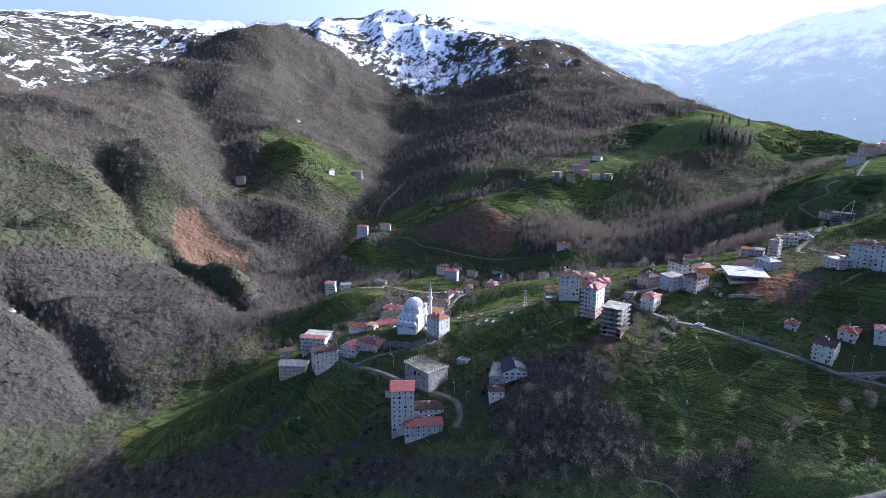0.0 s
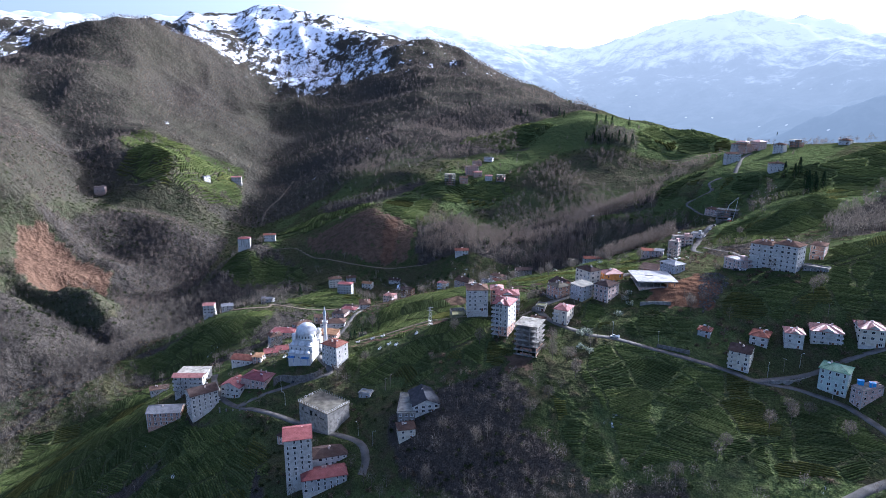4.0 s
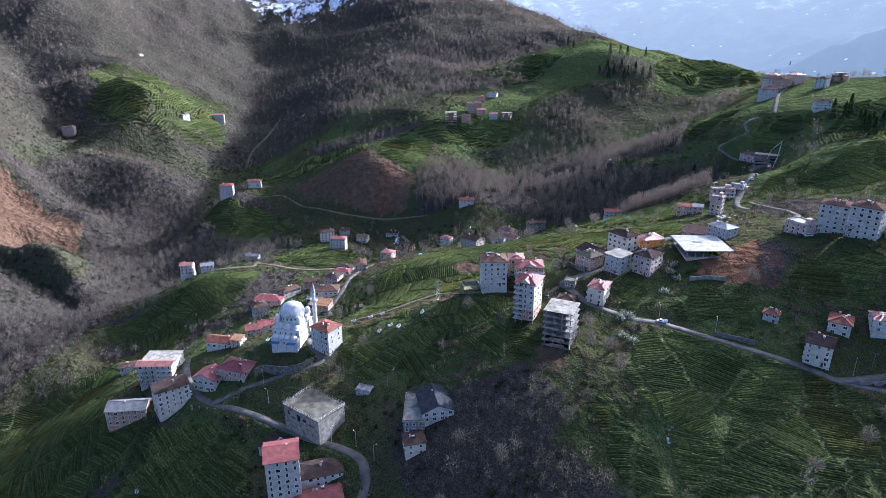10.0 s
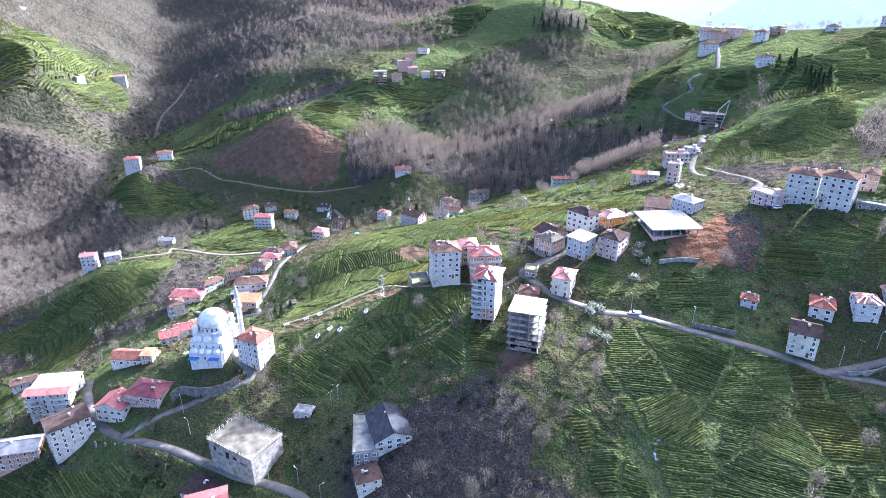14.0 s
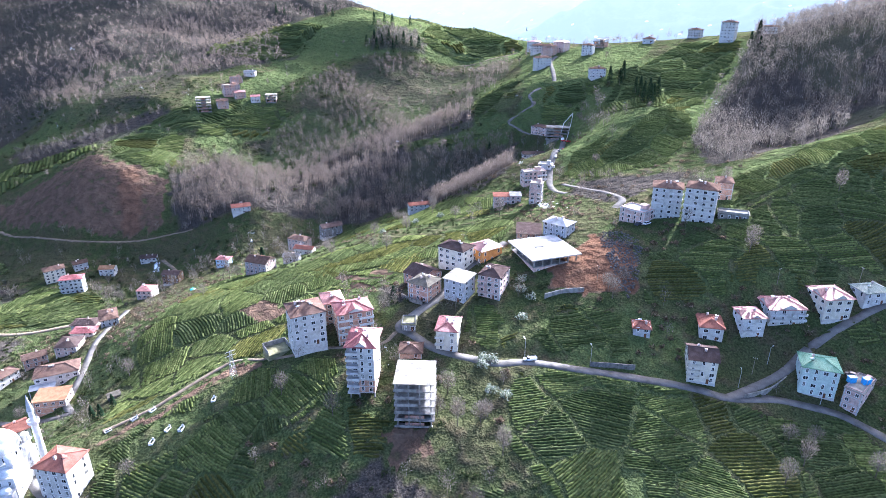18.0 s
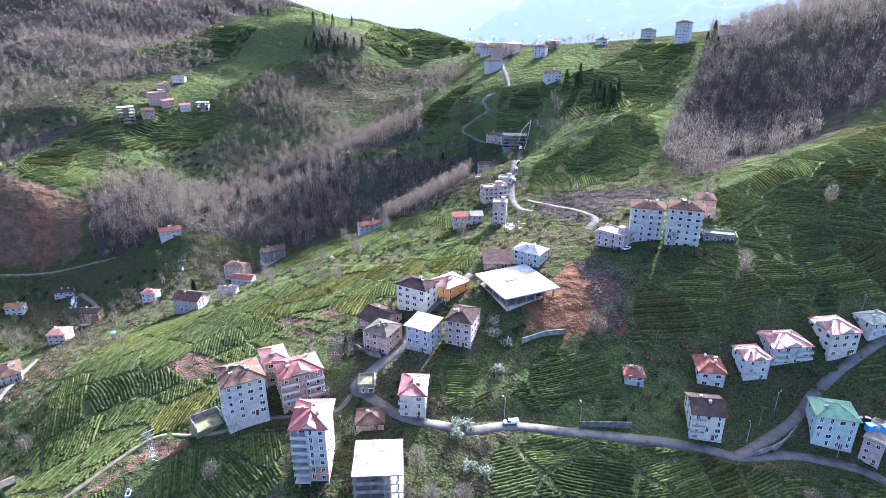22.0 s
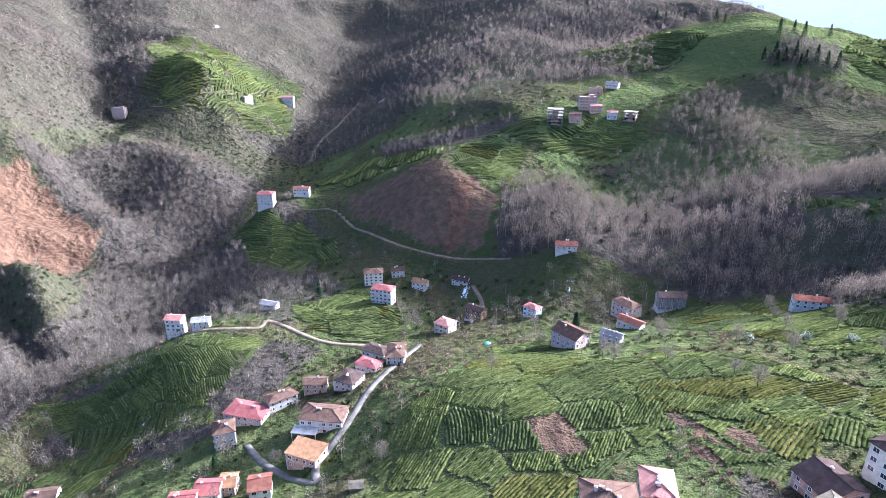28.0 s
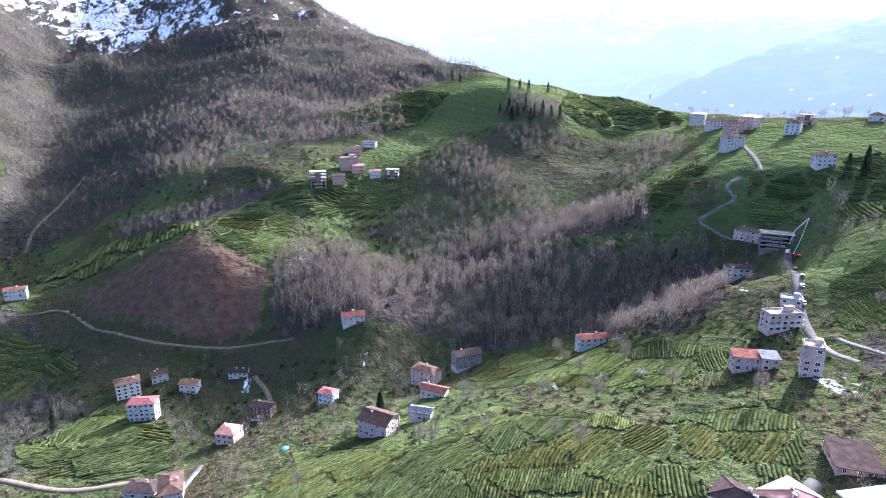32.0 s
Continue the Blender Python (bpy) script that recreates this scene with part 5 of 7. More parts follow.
house("house", "white rendered four-storey house with brown tile hipped roof", 341.0, 804.9, 106.4, -4, 16.8, 10.0, 10.1, 4, "hip", "white", "brown", near=False, group="houses on the ridge road")
house("house", "white rendered four-storey house with brown tile hipped roof", 394.7, 798.3, 117.7, -52, 11.8, 10.0, 10.4, 4, "hip", "white", "brown", near=False, group="houses on the ridge road")
frame_house("unfinished_building", "raw concrete three-storey building with flat concrete slabs, unfinished", 425.5, 818.1, 123.7, -65, 12.8, 10.0, 8.9, 3, group="houses on the ridge road")
house("house", "white rendered one-storey house with brown tile hipped roof", 463.1, 782.5, 129.9, -50, 11.8, 12.0, 4.2, 1, "hip", "white", "brown", near=False, group="houses on the ridge road")
house("apartment_block", "white rendered six-storey block with brown tile hipped roof", 490.3, 698.2, 135.3, -63, 13.6, 9.0, 18.5, 6, "hip", "white", "brown", near=False, group="houses on the ridge road")
house("house", "white rendered three-storey house with brown tile hipped roof", 506.6, 760.1, 136.0, -80, 13.6, 8.0, 7.8, 3, "hip", "white", "brown", near=False, group="houses on the ridge road")
house("house", "white rendered two-storey house with brown tile hipped roof", 517.9, 670.6, 144.3, -88, 19.0, 8.0, 5.9, 2, "hip", "white", "brown", near=False, group="houses on the ridge road")
frame_house("unfinished_building", "raw concrete five-storey building with flat concrete slabs, unfinished", -3.8, 969.3, 55.7, 0, 14.4, 10.0, 16.0, 5, group="hamlet on the far slope")
house("house", "bare orange brick four-storey house with concrete flat roof", 30.2, 1004.3, 67.2, 8, 19.0, 10.0, 12.1, 4, "flat", "brick", "concrete", near=False, group="hamlet on the far slope")
house("house", "bare orange brick two-storey house with faded red gabled roof", 38.7, 999.0, 64.5, 16, 12.9, 7.0, 6.6, 2, "gablex", "brick", "redpale", near=False, group="hamlet on the far slope")
house("house", "bare orange brick three-storey house with brown tile gabled roof", 16.7, 974.0, 57.8, 5, 12.1, 8.0, 8.3, 3, "gablex", "brick", "brown", near=False, group="hamlet on the far slope")
house("house", "white rendered two-storey house with faded red gabled roof", 55.8, 988.4, 60.5, -3, 10.7, 7.0, 6.0, 2, "gablex", "white", "redpale", near=False, group="hamlet on the far slope")
frame_house("unfinished_building", "raw concrete three-storey building with flat concrete slabs, unfinished", 74.1, 983.1, 59.9, -19, 12.1, 8.0, 9.0, 3, group="hamlet on the far slope")
house("house", "bare orange brick two-storey house with concrete flat roof", 40.5, 1045.8, 77.4, 1, 14.6, 8.0, 5.7, 2, "flat", "brick", "concrete", near=False, group="hamlet on the far slope")
house("house", "white rendered one-storey house with grey tin gabled roof", 61.2, 1069.6, 82.6, -28, 14.8, 7.0, 4.1, 1, "gablex", "white", "greytin", near=False, group="hamlet on the far slope")
house("house", "white rendered four-storey house with red sheet hipped roof", -290.0, 876.0, -19.0, 8, 16.0, 11.0, 11.9, 4, "hip", "white", "redmetal", near=False, group="farmhouses up the valley")
house("house", "white rendered two-storey house with red tile gabled roof", -262.0, 902.0, -14.0, 10, 16.0, 8.0, 6.2, 2, "gablex", "white", "redbrown", near=False, group="farmhouses up the valley")
house("house", "pink brick and concrete four-storey house with concrete flat roof", -609.7, 1103.3, 22.5, 9, 16.9, 10.0, 10.3, 4, "flat", "pinkbrick", "concrete", near=False, group="farmhouses up the valley")
house("house", "white rendered three-storey house with faded red gabled roof", -427.7, 1268.8, 19.5, 9, 19.0, 9.0, 10.0, 3, "gablex", "white", "redpale", near=False, group="farmhouses up the valley")
house("house", "white rendered three-storey house with grey tin gabled roof", -458.5, 1192.3, 31.5, 61, 13.8, 6.0, 8.6, 3, "gablex", "white", "greytin", near=False, group="farmhouses up the valley")
house("house", "white rendered three-storey house with faded red gabled roof", -256.0, 650.0, -36.0, 5, 11.0, 8.0, 8.9, 3, "gablex", "white", "redpale", near=False, group="houses by the valley bend")
house("house", "white rendered two-storey house with grey tin gabled roof", -238.4, 652.9, -34.0, 19, 11.2, 8.0, 5.3, 2, "gablex", "white", "greytin", near=False, group="houses by the valley bend")
house("house", "grey rendered two-storey house with grey tin gabled roof", -209.2, 697.9, -41.4, -8, 12.9, 7.0, 5.4, 2, "gablex", "grey", "greytin", near=False, group="houses by the valley bend")
house("apartment_block", "white rendered five-storey block with brown tile hipped roof", 10.6, 438.0, 43.2, 2, 13.8, 13.2, 14.5, 5, "hip", "white", "brown", near=True, solar=4, group="village centre buildings")
house("apartment_block", "bare orange brick five-storey block with red sheet hipped roof", 31.0, 439.0, 38.2, -2, 15.0, 12.0, 15.6, 5, "hip", "brick", "redmetal", near=True, balcony=True, dormer=True, solar=1, group="village centre buildings")
house("apartment_block", "bare orange brick five-storey wing with pale red hipped roof", 25.0, 451.6, 38.2, -2, 8.6, 11.0, 15.2, 5, "hip", "brick", "redpale", near=True, solar=1, group="village centre buildings")
tower_block("white and brick eight-storey tower with open ground floor and red roof", 25.5, 399.9, 38.6, -26, 9.6, 14.0, 22.1, 8, group="village centre buildings")
frame_house("unfinished_building", "raw concrete six-storey building with flat concrete slabs, unfinished", 38.4, 379.2, 36.8, -25, 12.4, 13.4, 18.4, 6, group="village centre buildings")
house("shed", "raw concrete one-storey house with mossy flat roof", 51.7, 423.4, 47.0, -23, 5.7, 7.0, 3.4, 1, "flat", "concrete", "mossy", near=True, group="village centre buildings")
house("shed", "bare orange brick one-storey house with brown tile hipped roof", 46.9, 407.9, 44.0, -25, 8.8, 8.0, 2.8, 1, "hip", "brick", "brown", near=True, solar=0, group="village centre buildings")
house("house", "cream rendered three-storey house with red sheet hipped roof", 63.4, 408.1, 45.0, -31, 8.6, 12.0, 9.1, 3, "hip", "cream", "redmetal", near=True, balcony=True, solar=1, group="village centre buildings")
house("house", "bare orange brick three-storey house with grey-brown tile hipped roof", 66.1, 442.7, 50.5, -55, 10.4, 11.0, 7.8, 3, "hip", "brick", "greybrown", near=True, solar=1, group="village centre buildings")
house("house", "bare orange brick two-storey house with dark brown gabled roof", 71.0, 458.1, 49.7, -66, 12.2, 13.0, 5.6, 2, "gablex", "brick", "darkbrown", near=True, group="village centre buildings")
house("house", "grey rendered four-storey house with concrete sloping roof", 79.8, 434.0, 51.3, -55, 10.3, 10.0, 10.2, 4, "lean", "grey", "concrete", near=True, group="village centre buildings")
house("house", "cream rendered four-storey house with dark brown hipped roof", 90.2, 462.0, 52.1, -57, 14.3, 10.0, 12.2, 4, "hip", "cream", "darkbrown", near=True, solar=1, group="village centre buildings")
house("house", "orange painted two-storey house with faded red hipped roof", 106.1, 462.0, 54.9, -77, 11.3, 13.0, 7.0, 2, "hip", "orange", "redpale", near=True, solar=1, group="village centre buildings")
house("house", "pink brick and concrete four-storey house with dark brown hipped roof", 95.3, 430.4, 52.1, -46, 9.9, 13.0, 11.0, 4, "hip", "pinkbrick", "darkbrown", near=True, balcony=True, solar=1, group="village centre buildings")
house("house", "grey rendered three-storey house with white hipped roof", 149.3, 462.0, 61.6, -62, 13.2, 10.0, 7.2, 3, "hip", "grey", "white", near=True, solar=1, group="village centre buildings")
house("house", "bare orange brick one-storey house with dark brown sloping roof", 137.2, 472.3, 59.9, -30, 12.2, 14.0, 2.7, 1, "lean", "brick", "darkbrown", near=True, group="village centre buildings")
house("apartment_block", "white rendered six-storey block with brown tile hipped roof", 204.2, 446.0, 69.8, -42, 14.4, 12.5, 17.0, 6, "hip", "white", "brown", near=False, balcony=True, solar=1, group="apartment blocks on the east field")
house("apartment_block", "white rendered six-storey block with brown tile hipped roof", 211.8, 430.0, 71.6, -50, 14.6, 12.5, 18.2, 6, "hip", "white", "brown", near=False, balcony=True, solar=1, group="apartment blocks on the east field")
house("house", "pink brick and concrete three-storey house with white flat roof", 189.1, 449.7, 67.3, -70, 13.9, 10.0, 7.5, 3, "flat", "pinkbrick", "white", near=False, group="apartment blocks on the east field")
house("house", "bare orange brick three-storey house with brown tile hipped roof", 237.9, 441.5, 77.3, -41, 7.9, 12.0, 9.8, 3, "hip", "brick", "brown", near=False, group="apartment blocks on the east field")
house("house", "raw concrete one-storey house with concrete flat roof", 224.8, 420.5, 74.0, -43, 14.0, 6.0, 3.3, 1, "flat", "concrete", "concrete", near=False, group="apartment blocks on the east field")
house("house", "cream rendered four-storey house with dark brown gabled roof", 152.6, 359.7, 36.8, -36, 10.6, 12.0, 10.1, 4, "gablex", "cream", "darkbrown", near=True, balcony=True, group="villas along the street")
house("house", "white rendered two-storey house with red tile hipped roof", 169.3, 373.4, 44.5, -36, 9.2, 12.0, 6.2, 2, "hip", "white", "redbrown", near=True, solar=1, group="villas along the street")
house("house", "grey rendered two-storey house with red tile hipped roof", 142.3, 384.2, 44.9, -34, 6.8, 7.0, 4.3, 2, "hip", "grey", "redbrown", near=True, solar=1, group="villas along the street")
house("house", "white rendered three-storey house with faded red hipped roof", 184.3, 367.3, 45.8, -21, 9.2, 10.0, 8.9, 3, "hip", "white", "redpale", near=True, balcony=True, dormer=True, solar=1, group="villas along the street")
house("house", "white rendered three-storey house with faded red hipped roof", 201.3, 366.8, 48.7, -22, 15.0, 13.0, 7.6, 3, "hip", "white", "redpale", near=True, balcony=True, dormer=True, solar=1, group="villas along the street")
house("house", "cream rendered three-storey house with faded red hipped roof", 220.9, 359.8, 50.8, -18, 12.1, 13.0, 9.8, 3, "hip", "cream", "redpale", near=True, dormer=True, solar=1, group="villas along the street")
house("house", "white rendered two-storey house with grey-green hipped roof", 240.3, 355.8, 55.0, -13, 12.0, 9.0, 6.0, 2, "hip", "white", "greengrey", near=True, solar=1, group="villas along the street")
house("house", "white rendered two-storey house with faded red hipped roof", 258.5, 347.4, 54.0, -18, 14.8, 13.0, 6.8, 2, "hip", "white", "redpale", near=True, dormer=True, solar=1, group="villas along the street")
house("house", "pale green four-storey house with green sheet hipped roof", 191.7, 338.4, 33.4, -42, 12.9, 11.0, 12.2, 4, "hip", "palegreen", "green", near=True, solar=1, group="villas along the street")
house("house", "pink brick and concrete three-storey house with concrete flat roof", 201.1, 327.0, 31.5, -72, 5.7, 14.0, 9.0, 3, "flat", "pinkbrick", "concrete", near=True, group="villas along the street")
house("apartment_block", "white rendered eight-storey block with red sheet gabled roof", -86.0, 325.2, -11.5, 14, 13.4, 13.7, 26.4, 9, "gablex", "white", "redmetal", near=False, group="buildings below the crest road")
house("house", "white rendered two-storey house with dark brown hipped roof", -72.6, 334.1, -6.3, 17, 18.6, 11.0, 5.3, 2, "hip", "white", "darkbrown", near=False, group="buildings below the crest road")
house("house", "grey rendered three-storey house with red sheet hipped roof", -72.5, 320.8, -12.0, 16, 22.1, 10.0, 7.3, 3, "hip", "grey", "redmetal", near=False, solar=1, group="buildings below the crest road")
house("house", "pink brick and concrete two-storey house with dark brown hipped roof", -96.1, 352.2, -6.3, -21, 12.2, 10.0, 5.2, 2, "hip", "pinkbrick", "darkbrown", near=True, solar=1, group="buildings below the crest road")
house("house", "white rendered two-storey house with dark slate-grey gabled roof", -22.4, 352.9, 15.8, 11, 14.2, 18.0, 4.7, 2, "gabley", "white", "slate", near=True, group="buildings below the crest road")
house("house", "raw concrete two-storey house with concrete flat roof", -31.3, 352.6, 11.4, -1, 9.3, 22.0, 6.1, 2, "flat", "concrete", "concrete", near=True, group="buildings below the crest road")
house("house", "cream rendered two-storey house with brown tile hipped roof", -31.3, 335.4, 7.5, 13, 8.8, 8.0, 5.8, 2, "hip", "cream", "brown", near=True, solar=1, group="buildings below the crest road")
house("shed", "grey rendered one-storey house with concrete flat roof", -57.8, 378.5, 7.7, -18, 7.2, 5.0, 3.2, 1, "flat", "grey", "concrete", near=True, group="buildings below the crest road")
house("apartment_block", "white rendered five-storey block with red tile hipped roof", -82.4, 416.6, 12.1, -33, 12.6, 11.0, 14.3, 5, "hip", "white", "redbrown", near=True, solar=1, group="houses round the mosque")
house("house", "white rendered two-storey house with red sheet gabled roof", -142.6, 477.2, -9.3, 18, 9.6, 9.0, 4.3, 2, "gablex", "white", "redmetal", near=True, group="houses round the mosque")
house("house", "white rendered two-storey house with red sheet gabled roof", -137.3, 487.0, -12.3, 13, 9.5, 9.0, 5.5, 2, "gablex", "white", "redmetal", near=True, group="houses round the mosque")
house("house", "bare orange brick two-storey house with rusty sheet gabled roof", -132.2, 493.3, -13.5, 15, 6.2, 8.0, 5.4, 2, "gablex", "brick", "rust", near=True, group="houses round the mosque")
house("house", "white rendered two-storey house with red tile gabled roof", -115.5, 488.8, -8.0, 22, 8.3, 9.0, 5.4, 2, "gablex", "white", "redbrown", near=True, group="houses round the mosque")
house("house", "white rendered one-storey house with brown tile gabled roof", -248.6, 513.1, -57.0, 21, 14.0, 8.0, 3.7, 1, "gablex", "white", "brown", near=False, group="farmhouses up the valley")
# ---- mosque ----
MARBLE = worn("white_mosque_stone", (0.58, 0.575, 0.56), 0.78, 1.06, scale=0.4, fine=4, rough=0.6)
LEAD = worn("pale_lead_dome", (0.56, 0.57, 0.57), 0.75, 1.12, scale=0.5, fine=3, rough=0.45, metal=0.2)
BLUE = worn("blue_awning", (0.04, 0.13, 0.34), rough=0.6)
SPIRE = worn("grey_spire_lead", (0.33, 0.36, 0.4), rough=0.5)
mosque = thing("mosque", "white stone mosque with large pale dome and stepped half domes", "mosque", pose(-103, 426, 15.6, 0, 0, -12) @ Matrix.Scale(0.88, 4))
part("wall", boxes((-9, 9, -10.5, 10, -8, 9.5)), MARBLE, mosque)
part("upper_wall", boxes((-8.2, 8.2, -7, 9, 9.5, 13)), MARBLE, mosque)
for z, w, y0 in ((4.6, 9.25, -10.75), (9.5, 9.3, -10.8), (13.0, 8.5, -7.3)):
    part("cornice", boxes((-w, w, y0, 10.3, z, z + 0.35)), TRIM, mosque)
bm = bmesh.new()
lathe(bm, [(8.0, 0), (8.0, 2.6), (8.3, 2.7), (8.3, 3.0)], 40, (0, 1, 13.3))
drum = part("drum", bm, MARBLE, mosque)
bm = bmesh.new()
lathe(bm, [(7.9 * math.cos(a), 7.2 * math.sin(a)) for a in np.linspace(0, 1.56, 12)], 40, (0, 1, 16.3))
dome = part("dome", bm, LEAD, mosque, "large pale lead-grey dome")
bm = bmesh.new()
lathe(bm, [(0.05, -0.3), (0.28, 0.4), (0.1, 0.9), (0.2, 1.3), (0.03, 2.4)], 8, (0, 1, 23.5))
part("finial", bm, IRON, dome)
for f in dome.data.polygons:
    f.use_smooth = True
for k in range(20):
    a = k * math.tau / 20
    w = part("window", WINDOWS["tall"][2], None, drum)
    w.matrix_basis = Matrix.Translation((8.0 * math.cos(a), 1 + 8.0 * math.sin(a), 13.9)) @ pose(0, 0, 0, 0, 0, math.degrees(a) + 90)
for row, (y, z, xs, r) in enumerate(((-7.6, 9.85, (-5.6, 0, 5.6), 2.7), (-10.0, 5.0, (-6, -2, 2, 6), 1.9))):
    if row == 1:
        part("porch", boxes((-8.6, 8.6, -14, -10.8, -8, 4.6)), MARBLE, mosque)
        part("porch_roof", boxes((-9, 9, -14.4, -10.85, 4.65, 4.95)), TRIM, mosque)
        y = -12.4
    for x in xs:
        bm = bmesh.new()
        lathe(bm, [(r, 0), (r, 0.5)] + [(r * math.cos(a), 0.5 + r * 0.75 * math.sin(a)) for a in np.linspace(0, 1.56, 6)], 20, (x, y, z))
        ob = part("half_dome" if row == 0 else "small_dome", bm, LEAD, mosque)
        for f in ob.data.polygons:
            f.use_smooth = True
for sx in (-1, 1):
    for sy in (-6.2, 8.2):
        bm = bmesh.new()
        lathe(bm, [(1.5, 0), (1.5, 3.0), (1.7, 3.05)] + [(1.6 * math.cos(a), 3.05 + 1.5 * math.sin(a)) for a in np.linspace(0, 1.5, 6)], 12, (sx * 7, sy, 13))
        part("turret", bm, MARBLE, mosque, "round corner turret with lead cap")
for z, count in ((1.2, 5), (6.3, 5)):
    for k in range(count):
        u = -7.2 + k * 14.4 / (count - 1)
        put_window(mosque, "tall", u, -14.0 if z < 4 else -10.5, z, 0, True)
        put_window(mosque, "tall", 9.0, u, z, 90, True)
        put_window(mosque, "tall", -9.0, -u, z, 270, True)
part("awning", boxes((2.5, 8.2, -17, -14.02, 2.6, 2.75), (2.6, 2.75, -16.9, -16.75, -1.5, 2.6), (8.0, 8.15, -16.9, -16.75, -1.5, 2.6)), BLUE, mosque, "blue entrance awning on posts")
part("awning", boxes((-8.4, -3, -17, -14.02, 2.4, 2.55), (-8.3, -8.15, -16.9, -16.75, -1.5, 2.4), (-3.2, -3.05, -16.9, -16.75, -1.5, 2.4)), BLUE, mosque, "blue entrance awning on posts")
minaret = thing("minaret", "slender white minaret with balcony and pointed grey spire", "minaret", pose(-91, 430, 12))
bm = boxes((-1.7, 1.7, -1.7, 1.7, -6, 5))
part("base", bm, MARBLE, minaret)
bm = bmesh.new()
lathe(bm, [(1.55, 5), (1.2, 6.5), (1.15, 22), (1.35, 22.5), (1.9, 23.3), (1.95, 23.5)], 16)
part("shaft", bm, MARBLE, minaret)
bm = bmesh.new()
lathe(bm, [(1.95, 23.5), (2.0, 24.6), (1.88, 24.6), (1.85, 23.55), (0.95, 23.5)], 16)
part("balcony", bm, MARBLE, minaret)
bm = bmesh.new()
lathe(bm, [(0.95, 23.5), (0.92, 28.3), (1.15, 28.5)], 16)
part("upper_shaft", bm, MARBLE, minaret)
bm = bmesh.new()
lathe(bm, [(1.15, 28.5), (0.7, 31.5), (0.02, 35.2)], 16)
part("spire", bm, SPIRE, minaret, "pointed grey lead spire")
# ---- single structures ----
WHITECAR = worn("white_car_paint", (0.75, 0.75, 0.75), 0.9, 1.03, rough=0.25, bumps=0)
DARKCAR = worn("dark_car_paint", (0.05, 0.055, 0.065), 0.9, 1.1, rough=0.25, bumps=0)
REDCAR = worn("red_car_paint", (0.35, 0.03, 0.03), 0.9, 1.1, rough=0.25, bumps=0)
RUBBER = worn("tyre_rubber", (0.02, 0.02, 0.02), bumps=0)
STONE = worn("rough_stone_wall", (0.15, 0.142, 0.13), 0.5, 1.4, scale=0.9, fine=5)
BLUEBOX = worn("blue_plastic_sheet", (0.06, 0.3, 0.62), rough=0.4)
TEAL = worn("teal_tarpaulin", (0.1, 0.5, 0.6), rough=0.5)

# large single-storey hall with a white flat roof
hall = thing("market_hall", "unfinished concrete hall with broad white flat roof on red earth", "building", pose(129.7, 444.5, 58, 0, 0, -3))
part("roof", boxes((-13.2, 13.2, -13.6, 13.6, 5.6, 6.2)), ROOFS["white"], hall, "broad white roof slab")
part("skylight", boxes((-4.5, 0.5, 0.5, 2.2, 6.2, 6.45)), WALLS["concrete"], hall)
part("roof_joint", boxes((-13.2, 13.2, 4.5, 4.7, 6.2, 6.26)), WALLS["concrete"], hall)
part("floor_slab", boxes((-11.8, 11.8, -12.2, 12.2, 1.6, 2.0)), WALLS["concrete"], hall)
part("basement_wall", boxes((-11.4, 11.4, -11.8, 11.8, -7, 1.6)), WALLS["pinkbrick"], hall)
for i in range(6):
    for j in range(5):
        cx, cy = -11.4 + i * 22.8 / 5, -11.8 + j * 23.6 / 4
        part("column", boxes((cx - 0.25, cx + 0.25, cy - 0.25, cy + 0.25, 2.0, 5.6)), WALLS["concrete"], hall)
part("inner_wall", boxes((-9, 9, -4, 10, 2.01, 5.58)), WALLS["grey"], hall)
for i in range(5):
    put_window(hall, "small", -9 + i * 4.5, -11.8, -0.6, 0, True)

# raw concrete box with a railing round its roof
ruin = thing("concrete_shell", "abandoned raw concrete shell with rusty railing round its roof", "unfinished building", pose(-79.5, 361.5, 3.2, 0, 0, -37))
part("wall", boxes((-11.8, 11.8, -8.2, 8.2, -8, 9.6)), WALLS["concrete"], ruin)
part("roof", boxes((-12.2, 12.2, -8.6, 8.6, 9.6, 10.0)), worn("stained_roof_screed", (0.13, 0.12, 0.095), 0.4, 1.6, scale=0.28), ruin, "stained concrete roof deck")
# wall is uncut: dark panels on its face imitate the shade inside openings
for x0, x1, z0, z1 in ((-9, -8, 5.6, 7.6), (-2.6, -0.6, 4.6, 7.6), (1.4, 3.4, 5.6, 6.8), (5, 9, 5.2, 5.8), (-6.5, -4, 4.8, 5.2)):
    part("opening", boxes((x0, x1, -8.24, -8.19, z0, z1)), GLASS, ruin, "dark panel in place of a shaded opening")
for sx, sy, n, ax in ((-12, -8.4, 13, 0), (-12, 8.4, 13, 0), (-12, -8.4, 9, 1), (12, -8.4, 9, 1)):
    for k in range(n):
        px, py = (sx + k * 2.0, sy) if ax == 0 else (sx, sy + k * 2.1)
        part("railing_post", boxes((px - 0.05, px + 0.05, py - 0.05, py + 0.05, 10.0, 11.4)), IRON, ruin)
    for z in (10.5, 11.3):
        a, b = (sx, sy, z), ((sx + 24, sy, z) if ax == 0 else (sx, sy + 16.8, z))
        bm = bmesh.new()
        tube(bm, a, b, 0.04, 0.04, 4)
        part("rail", bm, IRON, ruin)

